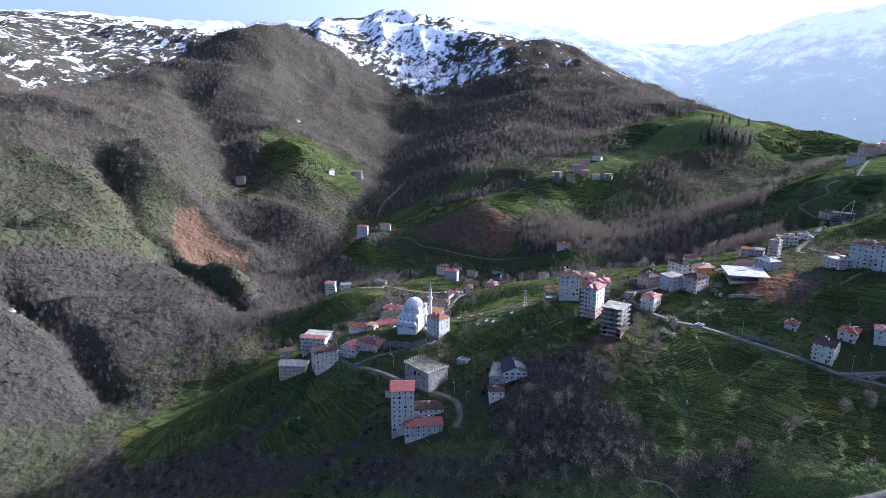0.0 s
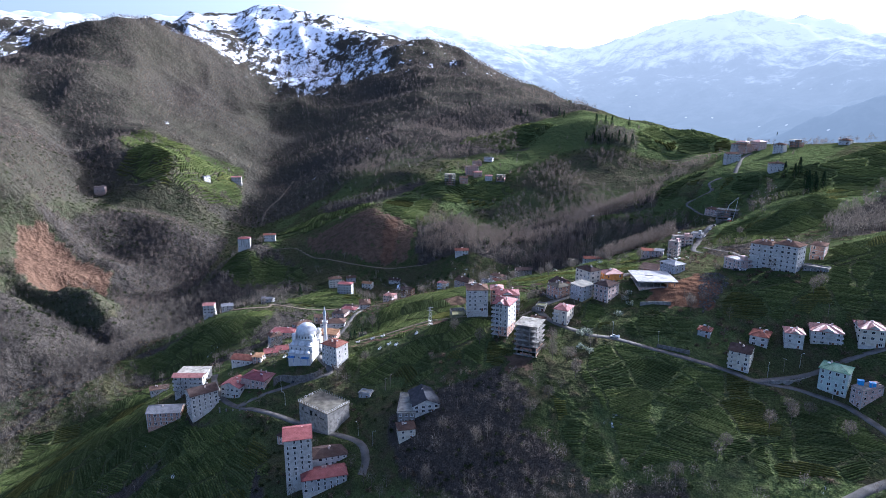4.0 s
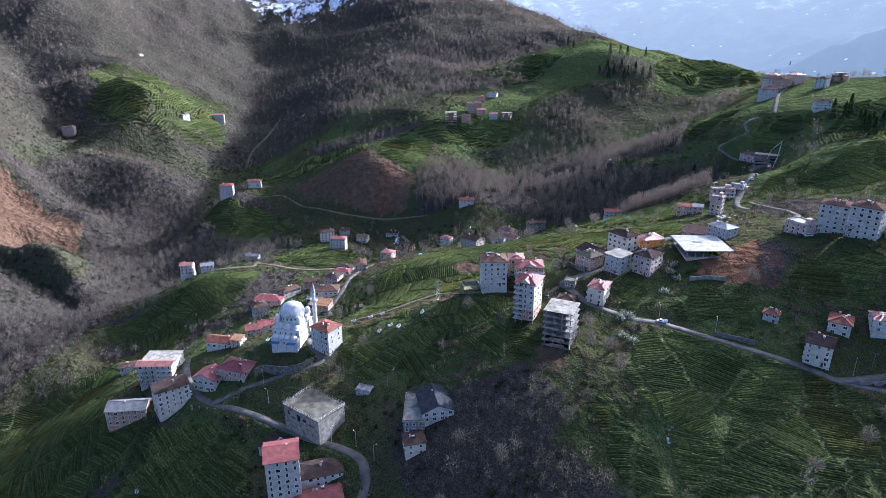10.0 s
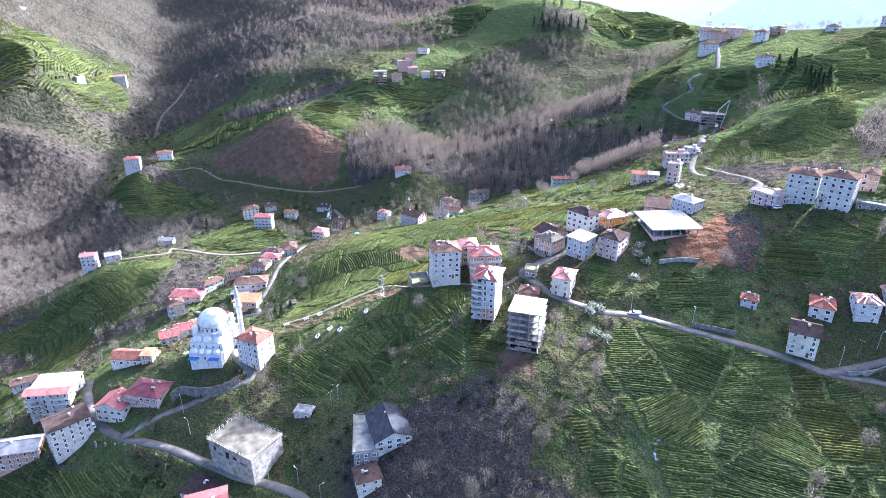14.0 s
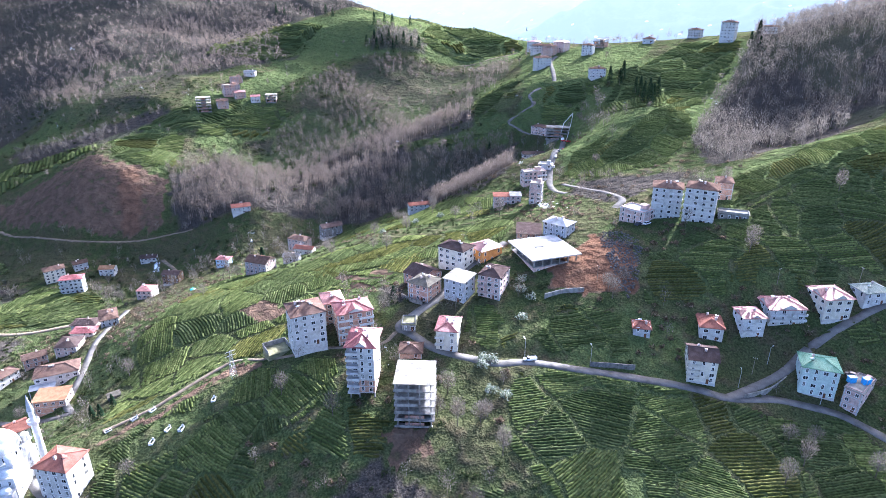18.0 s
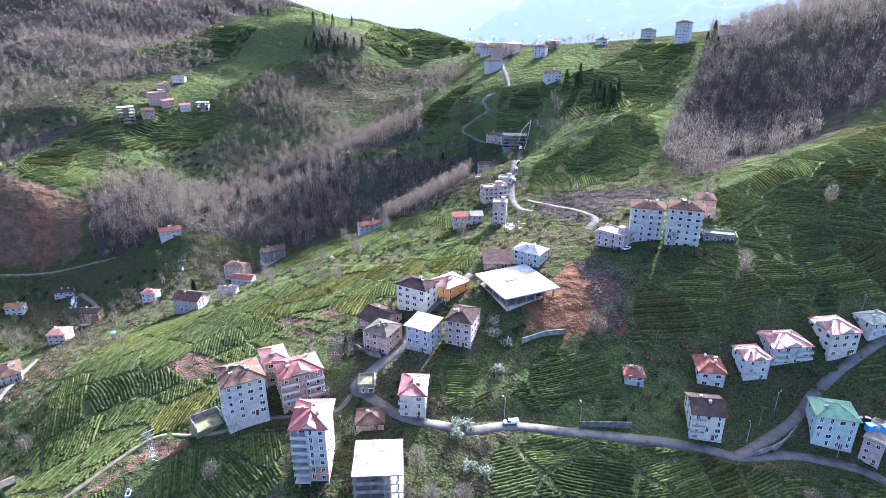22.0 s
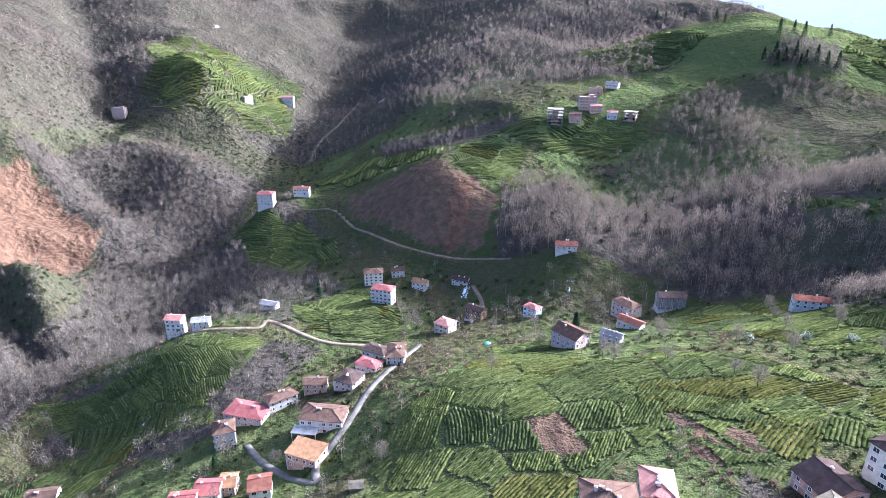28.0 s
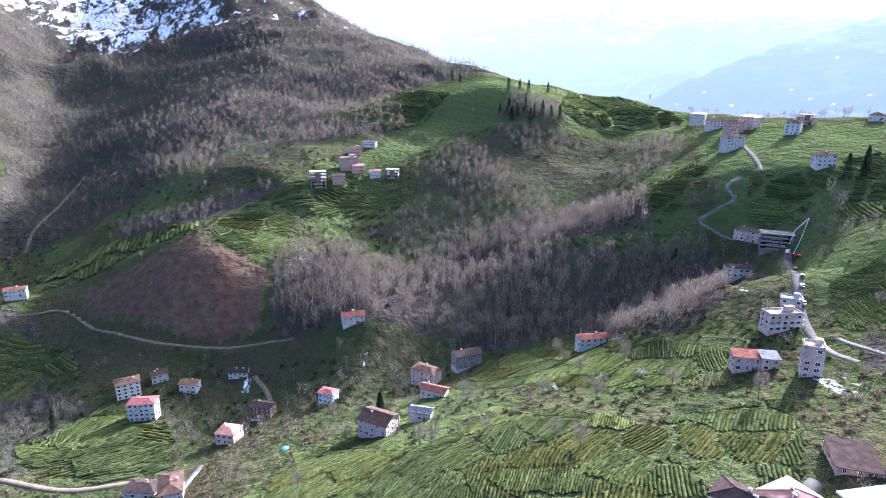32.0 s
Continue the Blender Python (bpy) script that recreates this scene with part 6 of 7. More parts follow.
# pylon and wires
pylon = thing("lattice_pylon", "small galvanised lattice power pylon on the crest", "pylon", pose(-21, 441, high(-21, 441), 0, 0, 20))
for sx in (-1, 1):
    for sy in (-1, 1):
        bm = bmesh.new()
        tube(bm, (sx * 1.3, sy * 1.3, -1), (sx * 0.3, sy * 0.3, 13), 0.07, 0.05, 4)
        part("leg", bm, IRON, pylon)
for k in range(6):
    z0, z1 = k * 2.1, (k + 1) * 2.1
    r0, r1 = 1.3 - z0 / 13.0, 1.3 - z1 / 13.0
    bm = bmesh.new()
    for (ax, ay), (bx, by) in (((-1, -1), (1, -1)), ((1, -1), (1, 1)), ((1, 1), (-1, 1)), ((-1, 1), (-1, -1))):
        tube(bm, (ax * r0, ay * r0, z0), (bx * r1, by * r1, z1), 0.035, 0.035, 3)
        tube(bm, (bx * r0, by * r0, z0), (ax * r1, ay * r1, z1), 0.035, 0.035, 3)
    part("bracing", bm, IRON, pylon)
for z in (10.5, 12.5):
    part("cross_arm", boxes((-2.2, 2.2, -0.1, 0.1, z, z + 0.15)), IRON, pylon)


def pole(x, y, tall=8.5, turn=0, arm=True, lamp=False):
    p = thing("street_lamp" if lamp else "utility_pole", "grey steel street lamp beside the road" if lamp else "weathered utility pole with cross arm", "lamp" if lamp else "pole", pose(x, y, float(graded(x, y)[0]), 0, 0, turn), "poles along the roads")
    bm = bmesh.new()
    tube(bm, (0, 0, -1), (0, 0, tall), 0.13, 0.08, 7)
    part("post", bm, IRON if lamp else WOODPOST, p)
    if lamp:
        bm = bmesh.new()
        tube(bm, (0, 0, tall - 0.1), (1.3, 0, tall + 0.3), 0.05, 0.04, 5)
        part("bracket", bm, IRON, p)
        part("lamp_head", boxes((1.1, 1.8, -0.14, 0.14, tall + 0.25, tall + 0.38)), FRAME, p)
    elif arm:
        part("cross_arm", boxes((-0.9, 0.9, -0.06, 0.06, tall - 0.6, tall - 0.48)), WOODPOST, p)
        for x0 in (-0.8, 0, 0.8):
            part("insulator", boxes((x0 - 0.06, x0 + 0.06, -0.06, 0.06, tall - 0.48, tall - 0.25)), FRAME, p)
    return p


for px, py, lamp in ((-46, 377, False), (-43, 379, False), (-107, 381, True), (-49, 336, True), (-58, 345, True), (207, 375, False), (162, 348, True), (187, 331, True), (172, 351, False), (181, 352, True), (90, 391, True), (113, 378, True), (240, 361, False), (103, 482, False), (66, 445, True), (-34, 724, False), (0, 704, False), (9, 702, False), (60, 690, False), (295, 762, False), (264, 740, False), (230, 610, False), (212, 577, False), (-100, 600, False), (-88, 545, False), (140, 414, False), (-112, 392, True), (-70, 350, True)):
    pole(px, py, 8.0, (px * 7) % 180, True, lamp)


def wires(points, gap, count, sag):
    """Hanging conductors from mast to mast."""
    line = thing("power_line", "thin sagging overhead power cables", "cables", pose(0, 0, 0), "overhead cables")
    for c in range(count):
        o = (c - (count - 1) / 2) * gap
        bm, rope = bmesh.new(), []
        for (ax, ay, az), (bx, by, bz) in zip(points, points[1:]):
            d = Vector((bx - ax, by - ay, 0)).normalized()
            ox, oy = -d.y * o, d.x * o
            for s in range(9):
                t = s / 8
                rope.append(Vector((ax + (bx - ax) * t + ox, ay + (by - ay) * t + oy, az + (bz - az) * t - sag * 4 * t * (1 - t))))
        rings = [[bm.verts.new(p + Vector((0.022 * math.cos(q), 0.012 * math.cos(q), 0.022 * math.sin(q)))) for q in (0, 2.1, 4.2)] for p in rope]
        for lo, hi in zip(rings, rings[1:]):
            for q in range(3):
                bm.faces.new((lo[q], lo[(q + 1) % 3], hi[(q + 1) % 3], hi[q]))
        part("cable", bm, RUBBER, line)


top = lambda x, y, h: (x, y, float(graded(x, y)[0]) + h)
wires([top(-40, 292, 14), top(-45, 378, 8), top(-21, 441, 12.5)], 1.2, 3, 1.2)
wires([top(-38, 300, 13), top(-43, 379, 8)], 1.0, 2, 1.5)
wires([top(-21, 441, 12), top(66, 445, 8)], 0.8, 3, 1.0)
wires([top(103, 482, 7.6), top(140, 414, 7.6), top(207, 375, 7.6), top(240, 361, 7.6)], 0.7, 2, 1.2)
wires([top(212, 577, 7.6), top(230, 610, 7.6), top(264, 740, 7.6), top(295, 762, 7.6)], 0.8, 3, 1.2)


def wall_line(label, pts, tall, thick, mat=None):
    """A retaining wall along a line, stepping with the ground."""
    line = road_line(pts, 1.5)
    root = thing("retaining_wall", label, "wall", pose(0, 0, 0), "retaining walls")
    for (ax, ay, az), (bx, by, bz) in zip(line, line[1:]):
        d = Vector((bx - ax, by - ay, 0))
        if d.length < 0.1:
            continue
        ob = part("wall_block", boxes((0, d.length + 0.06, -thick / 2, thick / 2, -3, tall)), mat or STONE, root)
        ob.matrix_basis = pose(ax, ay, az, 0, 0, math.degrees(math.atan2(d.y, d.x)))


wall_line("rough grey stone retaining wall below the mosque yard", [(-119, 400), (-115, 403), (-105, 399), (-95, 399), (-89, 403)], 4.2, 0.6)
wall_line("concrete retaining wall at the building plot", [(113, 415), (123, 414), (131, 411)], 2.2, 0.4, WALLS["concrete"])
wall_line("low roadside stone wall", [(112, 377), (120, 373), (128, 369)], 1.1, 0.4)
wall_line("concrete wall along the lower street", [(160, 343), (172, 342), (183, 344)], 1.6, 0.4, WALLS["concrete"])
wall_line("stone wall beside the village road", [(62, 435), (58, 440), (56, 446)], 1.8, 0.4)
viaduct = thing("road_viaduct", "concrete columns that carry the village road over the slope", "viaduct", pose(0, 0, 0))
for k in range(9):
    t = k / 8
    vx, vy = -150 + t * 38, 388.5 - t * 13
    zt = float(graded(-146 + t * 34, 391 - t * 13)[0])
    part("column", boxes((vx - 0.35, vx + 0.35, vy - 0.35, vy + 0.35, zt - 8, zt + 0.1)), WALLS["concrete"], viaduct)

for k, (x, y) in enumerate([(-71, 441), (-61, 442), (-54, 443), (-48, 426), (-43, 423), (-54, 423), (-30, 431), (-120, 432), (-114, 434), (-108, 436)]):
    g = thing("grave_surround", "white marble grave surround on the grassy slope", "grave", pose(x, y, float(graded(x, y)[0]), 0, 0, 20 + k * 9), "white graves")
    part("kerb", boxes((-1.3, 1.3, -0.8, -0.6, -0.5, 0.5), (-1.3, 1.3, 0.6, 0.8, -0.5, 0.5), (-1.3, -1.1, -0.6, 0.6, -0.5, 0.5), (1.1, 1.3, -0.6, 0.6, -0.5, 0.5)), MARBLE, g)
    part("headstone", boxes((1.12, 1.28, -0.4, 0.4, 0.5, 1.3)), MARBLE, g)


def car(label, x, y, turn, paint, kind="saloon", group="parked cars"):
    c = thing("car", label, "car", pose(x, y, float(graded(x, y)[0]) + 0.3, 0, 0, turn), group)
    ln, w = (2.6, 0.95) if kind == "pickup" else (2.15, 0.88)
    bm = boxes((-ln, ln, -w, w, 0.35, 0.95))
    bmesh.ops.bevel(bm, geom=bm.edges[:], offset=0.12, segments=2, affect="EDGES")
    part("body", bm, paint, c)
    x0, x1 = (0.1, 1.5) if kind == "pickup" else (-1.6, 1.0)
    bm = boxes((x0, x1, -w + 0.08, w - 0.08, 0.95, 1.55))
    bm.verts.ensure_lookup_table()
    for v in bm.verts:
        if v.co.z > 1.5:
            v.co.x += -0.45 if v.co.x > (x0 + x1) / 2 else 0.3
            v.co.y *= 0.85
    cab = part("cabin", bm, GLASS, c, "dark glazed cabin")
    part("roof_panel", boxes((x0 + 0.3, x1 - 0.45, -w * 0.78, w * 0.78, 1.55, 1.6)), paint, cab)
    if kind == "pickup":
        part("load_bed", boxes((-ln + 0.1, 0.05, -w, -w + 0.08, 0.95, 1.4), (-ln + 0.1, 0.05, w - 0.08, w, 0.95, 1.4), (-ln + 0.02, -ln + 0.1, -w, w, 0.95, 1.4)), paint, c)
    for sx in (-1, 1):
        for sy in (-1, 1):
            bm = bmesh.new()
            tube(bm, (sx * ln * 0.62, sy * (w - 0.2), 0.34), (sx * ln * 0.62, sy * (w + 0.03), 0.34), 0.34, 0.34, 14)
            wheel = part("wheel", bm, RUBBER, c)
            bm = bmesh.new()
            tube(bm, (sx * ln * 0.62, sy * (w + 0.03), 0.34), (sx * ln * 0.62, sy * (w + 0.05), 0.34), 0.2, 0.18, 10)
            part("rim", bm, IRON, wheel)
        part("headlight", boxes((ln - 0.03, ln + 0.02, sx * w * 0.7 - 0.16, sx * w * 0.7 + 0.16, 0.62, 0.78)), FRAME, c)


car("white pickup parked at the roadside", 90.5, 387.5, 160, WHITECAR, "pickup")
for lb, x, y, t, pt in (("dark saloon parked before the mosque", -106, 400, 70, DARKCAR), ("white saloon parked by the ridge road", 222, 584, 55, WHITECAR), ("white saloon parked by the ridge road", 232, 597, 55, WHITECAR), ("dark saloon parked by the ridge road", 240, 606, 52, DARKCAR), ("red saloon parked near the bend", 262, 634, 50, REDCAR), ("white saloon parked on the village road", -154, 398, 120, WHITECAR), ("white saloon parked by the brick block", 188, 440, 10, WHITECAR), ("dark saloon parked by the brick block", 184, 442, 10, DARKCAR), ("dark saloon parked behind the blue tanks", 206, 334, 120, DARKCAR)):
    car(lb, x, y, t, pt)

# concrete pump with its folded boom
pump = thing("concrete_pump", "concrete pump lorry with raised folding boom", "lorry", pose(279, 655, high(279, 655) + 0.4, 0, 0, 120))
part("chassis", boxes((-4.5, 4.5, -1.2, 1.2, 0.5, 1.3)), REDCAR, pump)
part("cab", boxes((2.6, 4.5, -1.2, 1.2, 1.3, 3.1)), WHITECAR, pump)
for a, b in (((0, 0, 1.3), (-3, 1, 12)), ((-3, 1, 12), (-6, 3, 26)), ((-6, 3, 26), (-1, 9, 18)), ((-1, 9, 18), (0, 11, 10))):
    bm = bmesh.new()
    tube(bm, a, b, 0.28, 0.2, 6)
    part("boom_section", bm, RAIL, pump)
for sx in (-3, 0, 3):
    for sy in (-1, 1):
        bm = bmesh.new()
        tube(bm, (sx, sy * 0.9, 0.5), (sx, sy * 1.25, 0.5), 0.5, 0.5, 12)
        part("wheel", bm, RUBBER, pump)

# blue tanks, porch roofs and heaps
for x, y, z in ((198.5, 329, 41.9), (202.5, 326, 41.9)):
    b = thing("water_tank_box", "blue plastic water tank box on the flat roof", "tank", pose(x, y, z, 0, 0, -20), "blue roof tanks")
    part("tank", boxes((-1.3, 1.3, -1.0, 1.0, -1.2, 1.2)), BLUEBOX, b)
    part("lid", boxes((-1.4, 1.4, -1.1, 1.1, 1.2, 1.35)), BLUEBOX, b)
tarp = thing("tarpaulin", "bright blue tarpaulin over sacks in the field", "tarpaulin", pose(-37, 618, high(-37, 618)))
bm = bmesh.new()
lathe(bm, [(2.0, -0.3), (1.9, 0.4), (1.2, 0.9), (0.05, 1.1)], 9)
part("cover", bm, TEAL, tarp)
pave = thing("garden_pavilion", "small open pavilion with pink roof on tall posts", "pavilion", pose(252, 340, high(252, 340), 0, 0, -20))
part("deck", boxes((-4, 4, -3, 3, 1.8, 2.1)), WALLS["concrete"], pave)
part("roof", roof_mesh(8, 6, 4.6, "hip", 1.4), ROOFS["redpale"], pave)
for sx in (-3.6, 3.6):
    for sy in (-2.6, 2.6):
        part("post", boxes((sx - 0.12, sx + 0.12, sy - 0.12, sy + 0.12, -4, 4.6)), TRIM, pave)
hutx = thing("field_hut", "tumbledown stone field hut with slab roof", "hut", pose(-74, 485, high(-74, 485), 0, 0, 15))
part("wall", boxes((-2.6, 2.6, -2, 2, -2, 2.0)), STONE, hutx)
part("roof", roof_mesh(5.2, 4, 2.0, "gablex", 0.9, 0.4), ROOFS["greybrown"], hutx)
yard = thing("walled_yard", "roofless yellowish concrete yard beside the grey block", "yard", pose(-2, 443, high(-2, 437) + 1, 0, 0, 10))
part("slab", boxes((-5, 5, -4, 4, -4, 0.2)), ROOFS["mossy"], yard)
part("yard_wall", boxes((-5, 5, 3.8, 4, 0.2, 2.4), (-5, -4.8, -4, 3.8, 0.2, 2.4), (4.8, 5, -4, 3.8, 0.2, 2.4)), WALLS["concrete"], yard)
annex = thing("porch_roof", "white flat porch roof below the brown-roofed house", "porch", pose(-112, 527.5, -9.5, 0, 0, 2))
part("roof", boxes((-6, 6, -3, 3, 2.8, 3.0)), ROOFS["white"], annex)
for sx in (-5.6, 5.6):
    part("post", boxes((sx - 0.12, sx + 0.12, -2.7, -2.46, -4, 2.8)), TRIM, annex)

# ---- tea rows, woods and scrub ----
FOOT = np.array([(o.matrix_world.translation.x, o.matrix_world.translation.y) for o in scene.objects if o.parent is None and o.type == "EMPTY"])


def clear_of_houses(x, y, r=9.5):
    ok = np.ones(len(x), bool)
    for k in range(0, len(x), 6000):
        d2 = (x[k:k + 6000, None] - FOOT[None, :, 0]) ** 2 + (y[k:k + 6000, None] - FOOT[None, :, 1]) ** 2
        ok[k:k + 6000] = d2.min(1) > r * r
    return ok


def leaf_mat(name, a, b_, c, rough=0.6, through_light=0.4, plots=False, gloss=0.0):
    m, t, b = material(name, rough)
    geo = t.nodes.new("ShaderNodeNewGeometry")
    tone = ramp(t, geo.outputs["Random Per Island"], (0.0, a), (0.5, b_), (1.0, c))
    if plots:
        plot = t.nodes.new("ShaderNodeVertexColor")
        plot.layer_name = "tone"
        tone = mix(t, 1.0, tone, plot.outputs["Color"], "MULTIPLY")
    t.links.new(mix(t, 1.0, tone, ramp(t, noise_at(t, 0.9, 6), (0.3, (0.5, 0.5, 0.5)), (0.7, (1.3, 1.3, 1.3))), "MULTIPLY"), b.inputs["Base Color"])
    b.inputs["Specular IOR Level"].default_value = gloss
    bump(t, b, noise_at(t, 5, 3), 0.8, 0.15)
    if through_light:
        thin, both = t.nodes.new("ShaderNodeBsdfTranslucent"), t.nodes.new("ShaderNodeMixShader")
        t.links.new(b.inputs["Base Color"].links[0].from_socket, thin.inputs["Color"])
        both.inputs[0].default_value = through_light
        t.links.new(b.outputs[0], both.inputs[1])
        t.links.new(thin.outputs[0], both.inputs[2])
        t.links.new(both.outputs[0], t.nodes["Material Output"].inputs["Surface"])
    return m


TEA = leaf_mat("tea_leaves", (0.06, 0.08, 0.028), (0.098, 0.121, 0.044), (0.138, 0.158, 0.064), 0.65, 0.42, True, 0.0)


def tea_plot(rng, seeds, me_index, poly, pitch, size):
    """One plot of hedges that run along the slope: places of the hedge rings, links between them and the plot's tone."""
    sx, sy = seeds[me_index]
    near = (np.abs(seeds - (sx, sy)).max(1) < 2.6 * size)
    near[me_index] = False
    probe = np.stack(np.meshgrid(np.linspace(-1, 1, 7), np.linspace(-1, 1, 7)), -1).reshape(-1, 2) * size + (sx, sy)
    if not inside(poly, probe[:, 0], probe[:, 1]).any():
        return None
    e = 7.0
    gx_, gy_ = high(sx + e, sy) - high(sx - e, sy), high(sx, sy + e) - high(sx, sy - e)
    way = math.atan2(gy_, gx_) + math.pi / 2 + rng.normal(0, 0.16)
    kind = rng.random()
    gap = pitch * (0.8 if kind > 0.6 else 1.0 if kind > 0.13 else 1.2)
    fill = 0.57 if kind > 0.6 else 0.485 if kind > 0.13 else 0.36
    c, s = math.cos(way), math.sin(way)
    half = size * 1.15
    U, V = np.meshgrid(np.arange(-half, half, pitch * 0.85), np.arange(-half, half, gap))
    key = int(rng.integers(1, 900))
    V2 = V + 2.2 * waves(U, V * 0.25, 27, key) + 0.07 * gap * rng.standard_normal(U.shape).clip(-2, 2)
    U2 = U + 0.25 * pitch * rng.standard_normal(U.shape).clip(-1.5, 1.5)
    x, y = sx + U2 * c - V2 * s, sy + U2 * s + V2 * c
    wx, wy = x + 2.6 * waves(x, y, 13, 91), y + 2.6 * waves(x, y, 13, 92)
    good = inside(poly, wx.ravel(), wy.ravel())
    i = np.where(good)[0]
    d = np.sqrt((wx.ravel()[i, None] - seeds[None, near, 0]) ** 2 + (wy.ravel()[i, None] - seeds[None, near, 1]) ** 2)
    own = np.hypot(wx.ravel()[i] - sx, wy.ravel()[i] - sy)
    good[i[d.min(1) - own < 0.75 * pitch]] = False
    i = np.where(good)[0]
    if len(i) < 4:
        return None
    fx, fy = x.ravel()[i], y.ravel()[i]
    keep = (near_road(fx, fy, 6)[0] > 1.2) & clear_of_houses(fx, fy, 8.5)
    for soil in EARTH.values():
        keep &= ~inside(soil, fx, fy)
    keep &= waves(fx, fy, 31, key + 5) > -0.9
    good[i[~keep]] = False
    good = good.reshape(x.shape)
    if not good.any():
        return None
    z = np.zeros(x.shape)
    z[good] = graded(x[good], y[good])
    tall = (0.46 + 0.15 * rng.standard_normal(x.shape).clip(-2, 2)) * pitch / 1.35
    wide = gap * (fill + 0.06 * rng.standard_normal(x.shape).clip(-2, 2))
    ring = np.stack([np.stack([x - s * o * wide, y + c * o * wide, z + h * tall], -1) for o, h in ((-1.0, -0.4), (-0.8, 0.7), (0.0, 1.05), (0.8, 0.7), (1.0, -0.4))], 2)
    link = good[:, :-1] & good[:, 1:] & (rng.random((x.shape[0], x.shape[1] - 1)) > 0.03)
    base = (np.arange(x.size) * 5).reshape(x.shape)
    p, q = base[:, :-1][link], base[:, 1:][link]
    if not len(p):
        return None
    faces = np.concatenate([np.stack([p + k, p + k + 1, q + k + 1, q + k], -1) for k in range(4)])[:, ::-1]
    used, faces = taken(faces)
    tone = np.array((0.62, 0.66, 0.7)) + rng.random() * np.array((0.55, 0.5, 0.3)) if kind > 0.13 else np.array((1.0, 0.86, 0.7)) * rng.uniform(0.7, 1.0)
    return ring.reshape(-1, 3)[used], faces, tone


def tea_rows(seed, poly, pitch, size):
    rng = np.random.default_rng(seed)
    ring = np.array(poly, float)
    (x0, y0), (x1, y1) = ring.min(0) - size, ring.max(0) + size
    X, Y = np.meshgrid(np.arange(x0, x1, size), np.arange(y0, y1, size))
    seeds = np.c_[X.ravel(), Y.ravel()] + rng.uniform(-0.42, 0.42, (X.size, 2)) * size
    vs, fs, tones, n = [], [], [], 0
    for k in range(len(seeds)):
        got = tea_plot(rng, seeds, k, poly, pitch, size)
        if got:
            vs.append(got[0])
            fs.append(got[1] + n)
            tones.append(np.tile((*got[2], 1.0), (len(got[0]), 1)))
            n += len(got[0])
    if not vs:
        return
    me = mesh_from("tea_rows", np.concatenate(vs), np.concatenate(fs))
    me.color_attributes.new("tone", "FLOAT_COLOR", "POINT").data.foreach_set("color", np.concatenate(tones).astype(np.float32).ravel())
    me.materials.append(TEA)
    tagged(new("tea_bushes", me), "clipped green tea hedges in terraced rows", "tea bushes", kind="stuff")


for k, poly in enumerate(FIELDS.values()):
    far = np.mean(poly, 0)[1]
    tea_rows(100 + k, poly, *((1.15, 20) if far < 480 else (1.35, 22) if far < 640 else (2.4, 32) if far < 900 else (4.2, 52)))


def sliver_tree(rng, tall, spread, count, width, low=0.25):
    """Arrays of a bare tree: a trunk and many thin upswept twigs."""
    v, f = [], []
    for lo, hi, ra, rb in ((-0.8, tall * 0.45, 0.16, 0.1), (tall * 0.45, tall * 0.96, 0.1, 0.02)):
        k0 = len(v)
        for z, r in ((lo, ra), (hi, rb)):
            for q in range(3):
                v.append((r * math.cos(q * 2.1), r * math.sin(q * 2.1), z))
        for q in range(3):
            f += [(k0 + q, k0 + (q + 1) % 3, k0 + 3 + q), (k0 + (q + 1) % 3, k0 + 3 + (q + 1) % 3, k0 + 3 + q)]
    mid, half = tall * (1 + low) / 2, tall * (1 - low) / 2
    for _ in range(count):
        d = rng.standard_normal(3)
        d /= np.linalg.norm(d)
        r = rng.random() ** 0.45
        root = np.array([d[0] * spread * r, d[1] * spread * r, mid + d[2] * half * r * 0.9])
        ln = tall * (0.06 + 0.09 * rng.random())
        way = np.array([d[0] * 0.6, d[1] * 0.6, 0.95]) + 0.4 * rng.standard_normal(3)
        tip = root + way / np.linalg.norm(way) * ln
        w = width * (0.6 + 0.8 * rng.random())
        side = np.cross(way, rng.standard_normal(3))
        side *= w / (np.linalg.norm(side) + 1e-6)
        k0 = len(v)
        v += [tuple(root - side), tuple(root + side), tuple(tip)]
        f.append((k0, k0 + 1, k0 + 2))
    return np.array(v), np.array(f)


def clump(rng, count, r, flat=0.7, size=0.35):
    """Arrays of a leafy shrub: many small leaf-like triangles in a lumpy ball."""
    v, f = [], []
    for _ in range(count):
        d = rng.standard_normal(3)
        d /= np.linalg.norm(d)
        c = d * r * (0.55 + 0.5 * rng.random()) * (1 + 0.3 * math.sin(d[0] * 5 + d[1] * 3))
        c[2] = abs(c[2]) * flat
        e1, e2 = rng.standard_normal(3) * size, rng.standard_normal(3) * size
        k0 = len(v)
        v += [tuple(c - e1), tuple(c + e1), tuple(c + e2)]
        f.append((k0, k0 + 1, k0 + 2))
    return np.array(v), np.array(f)


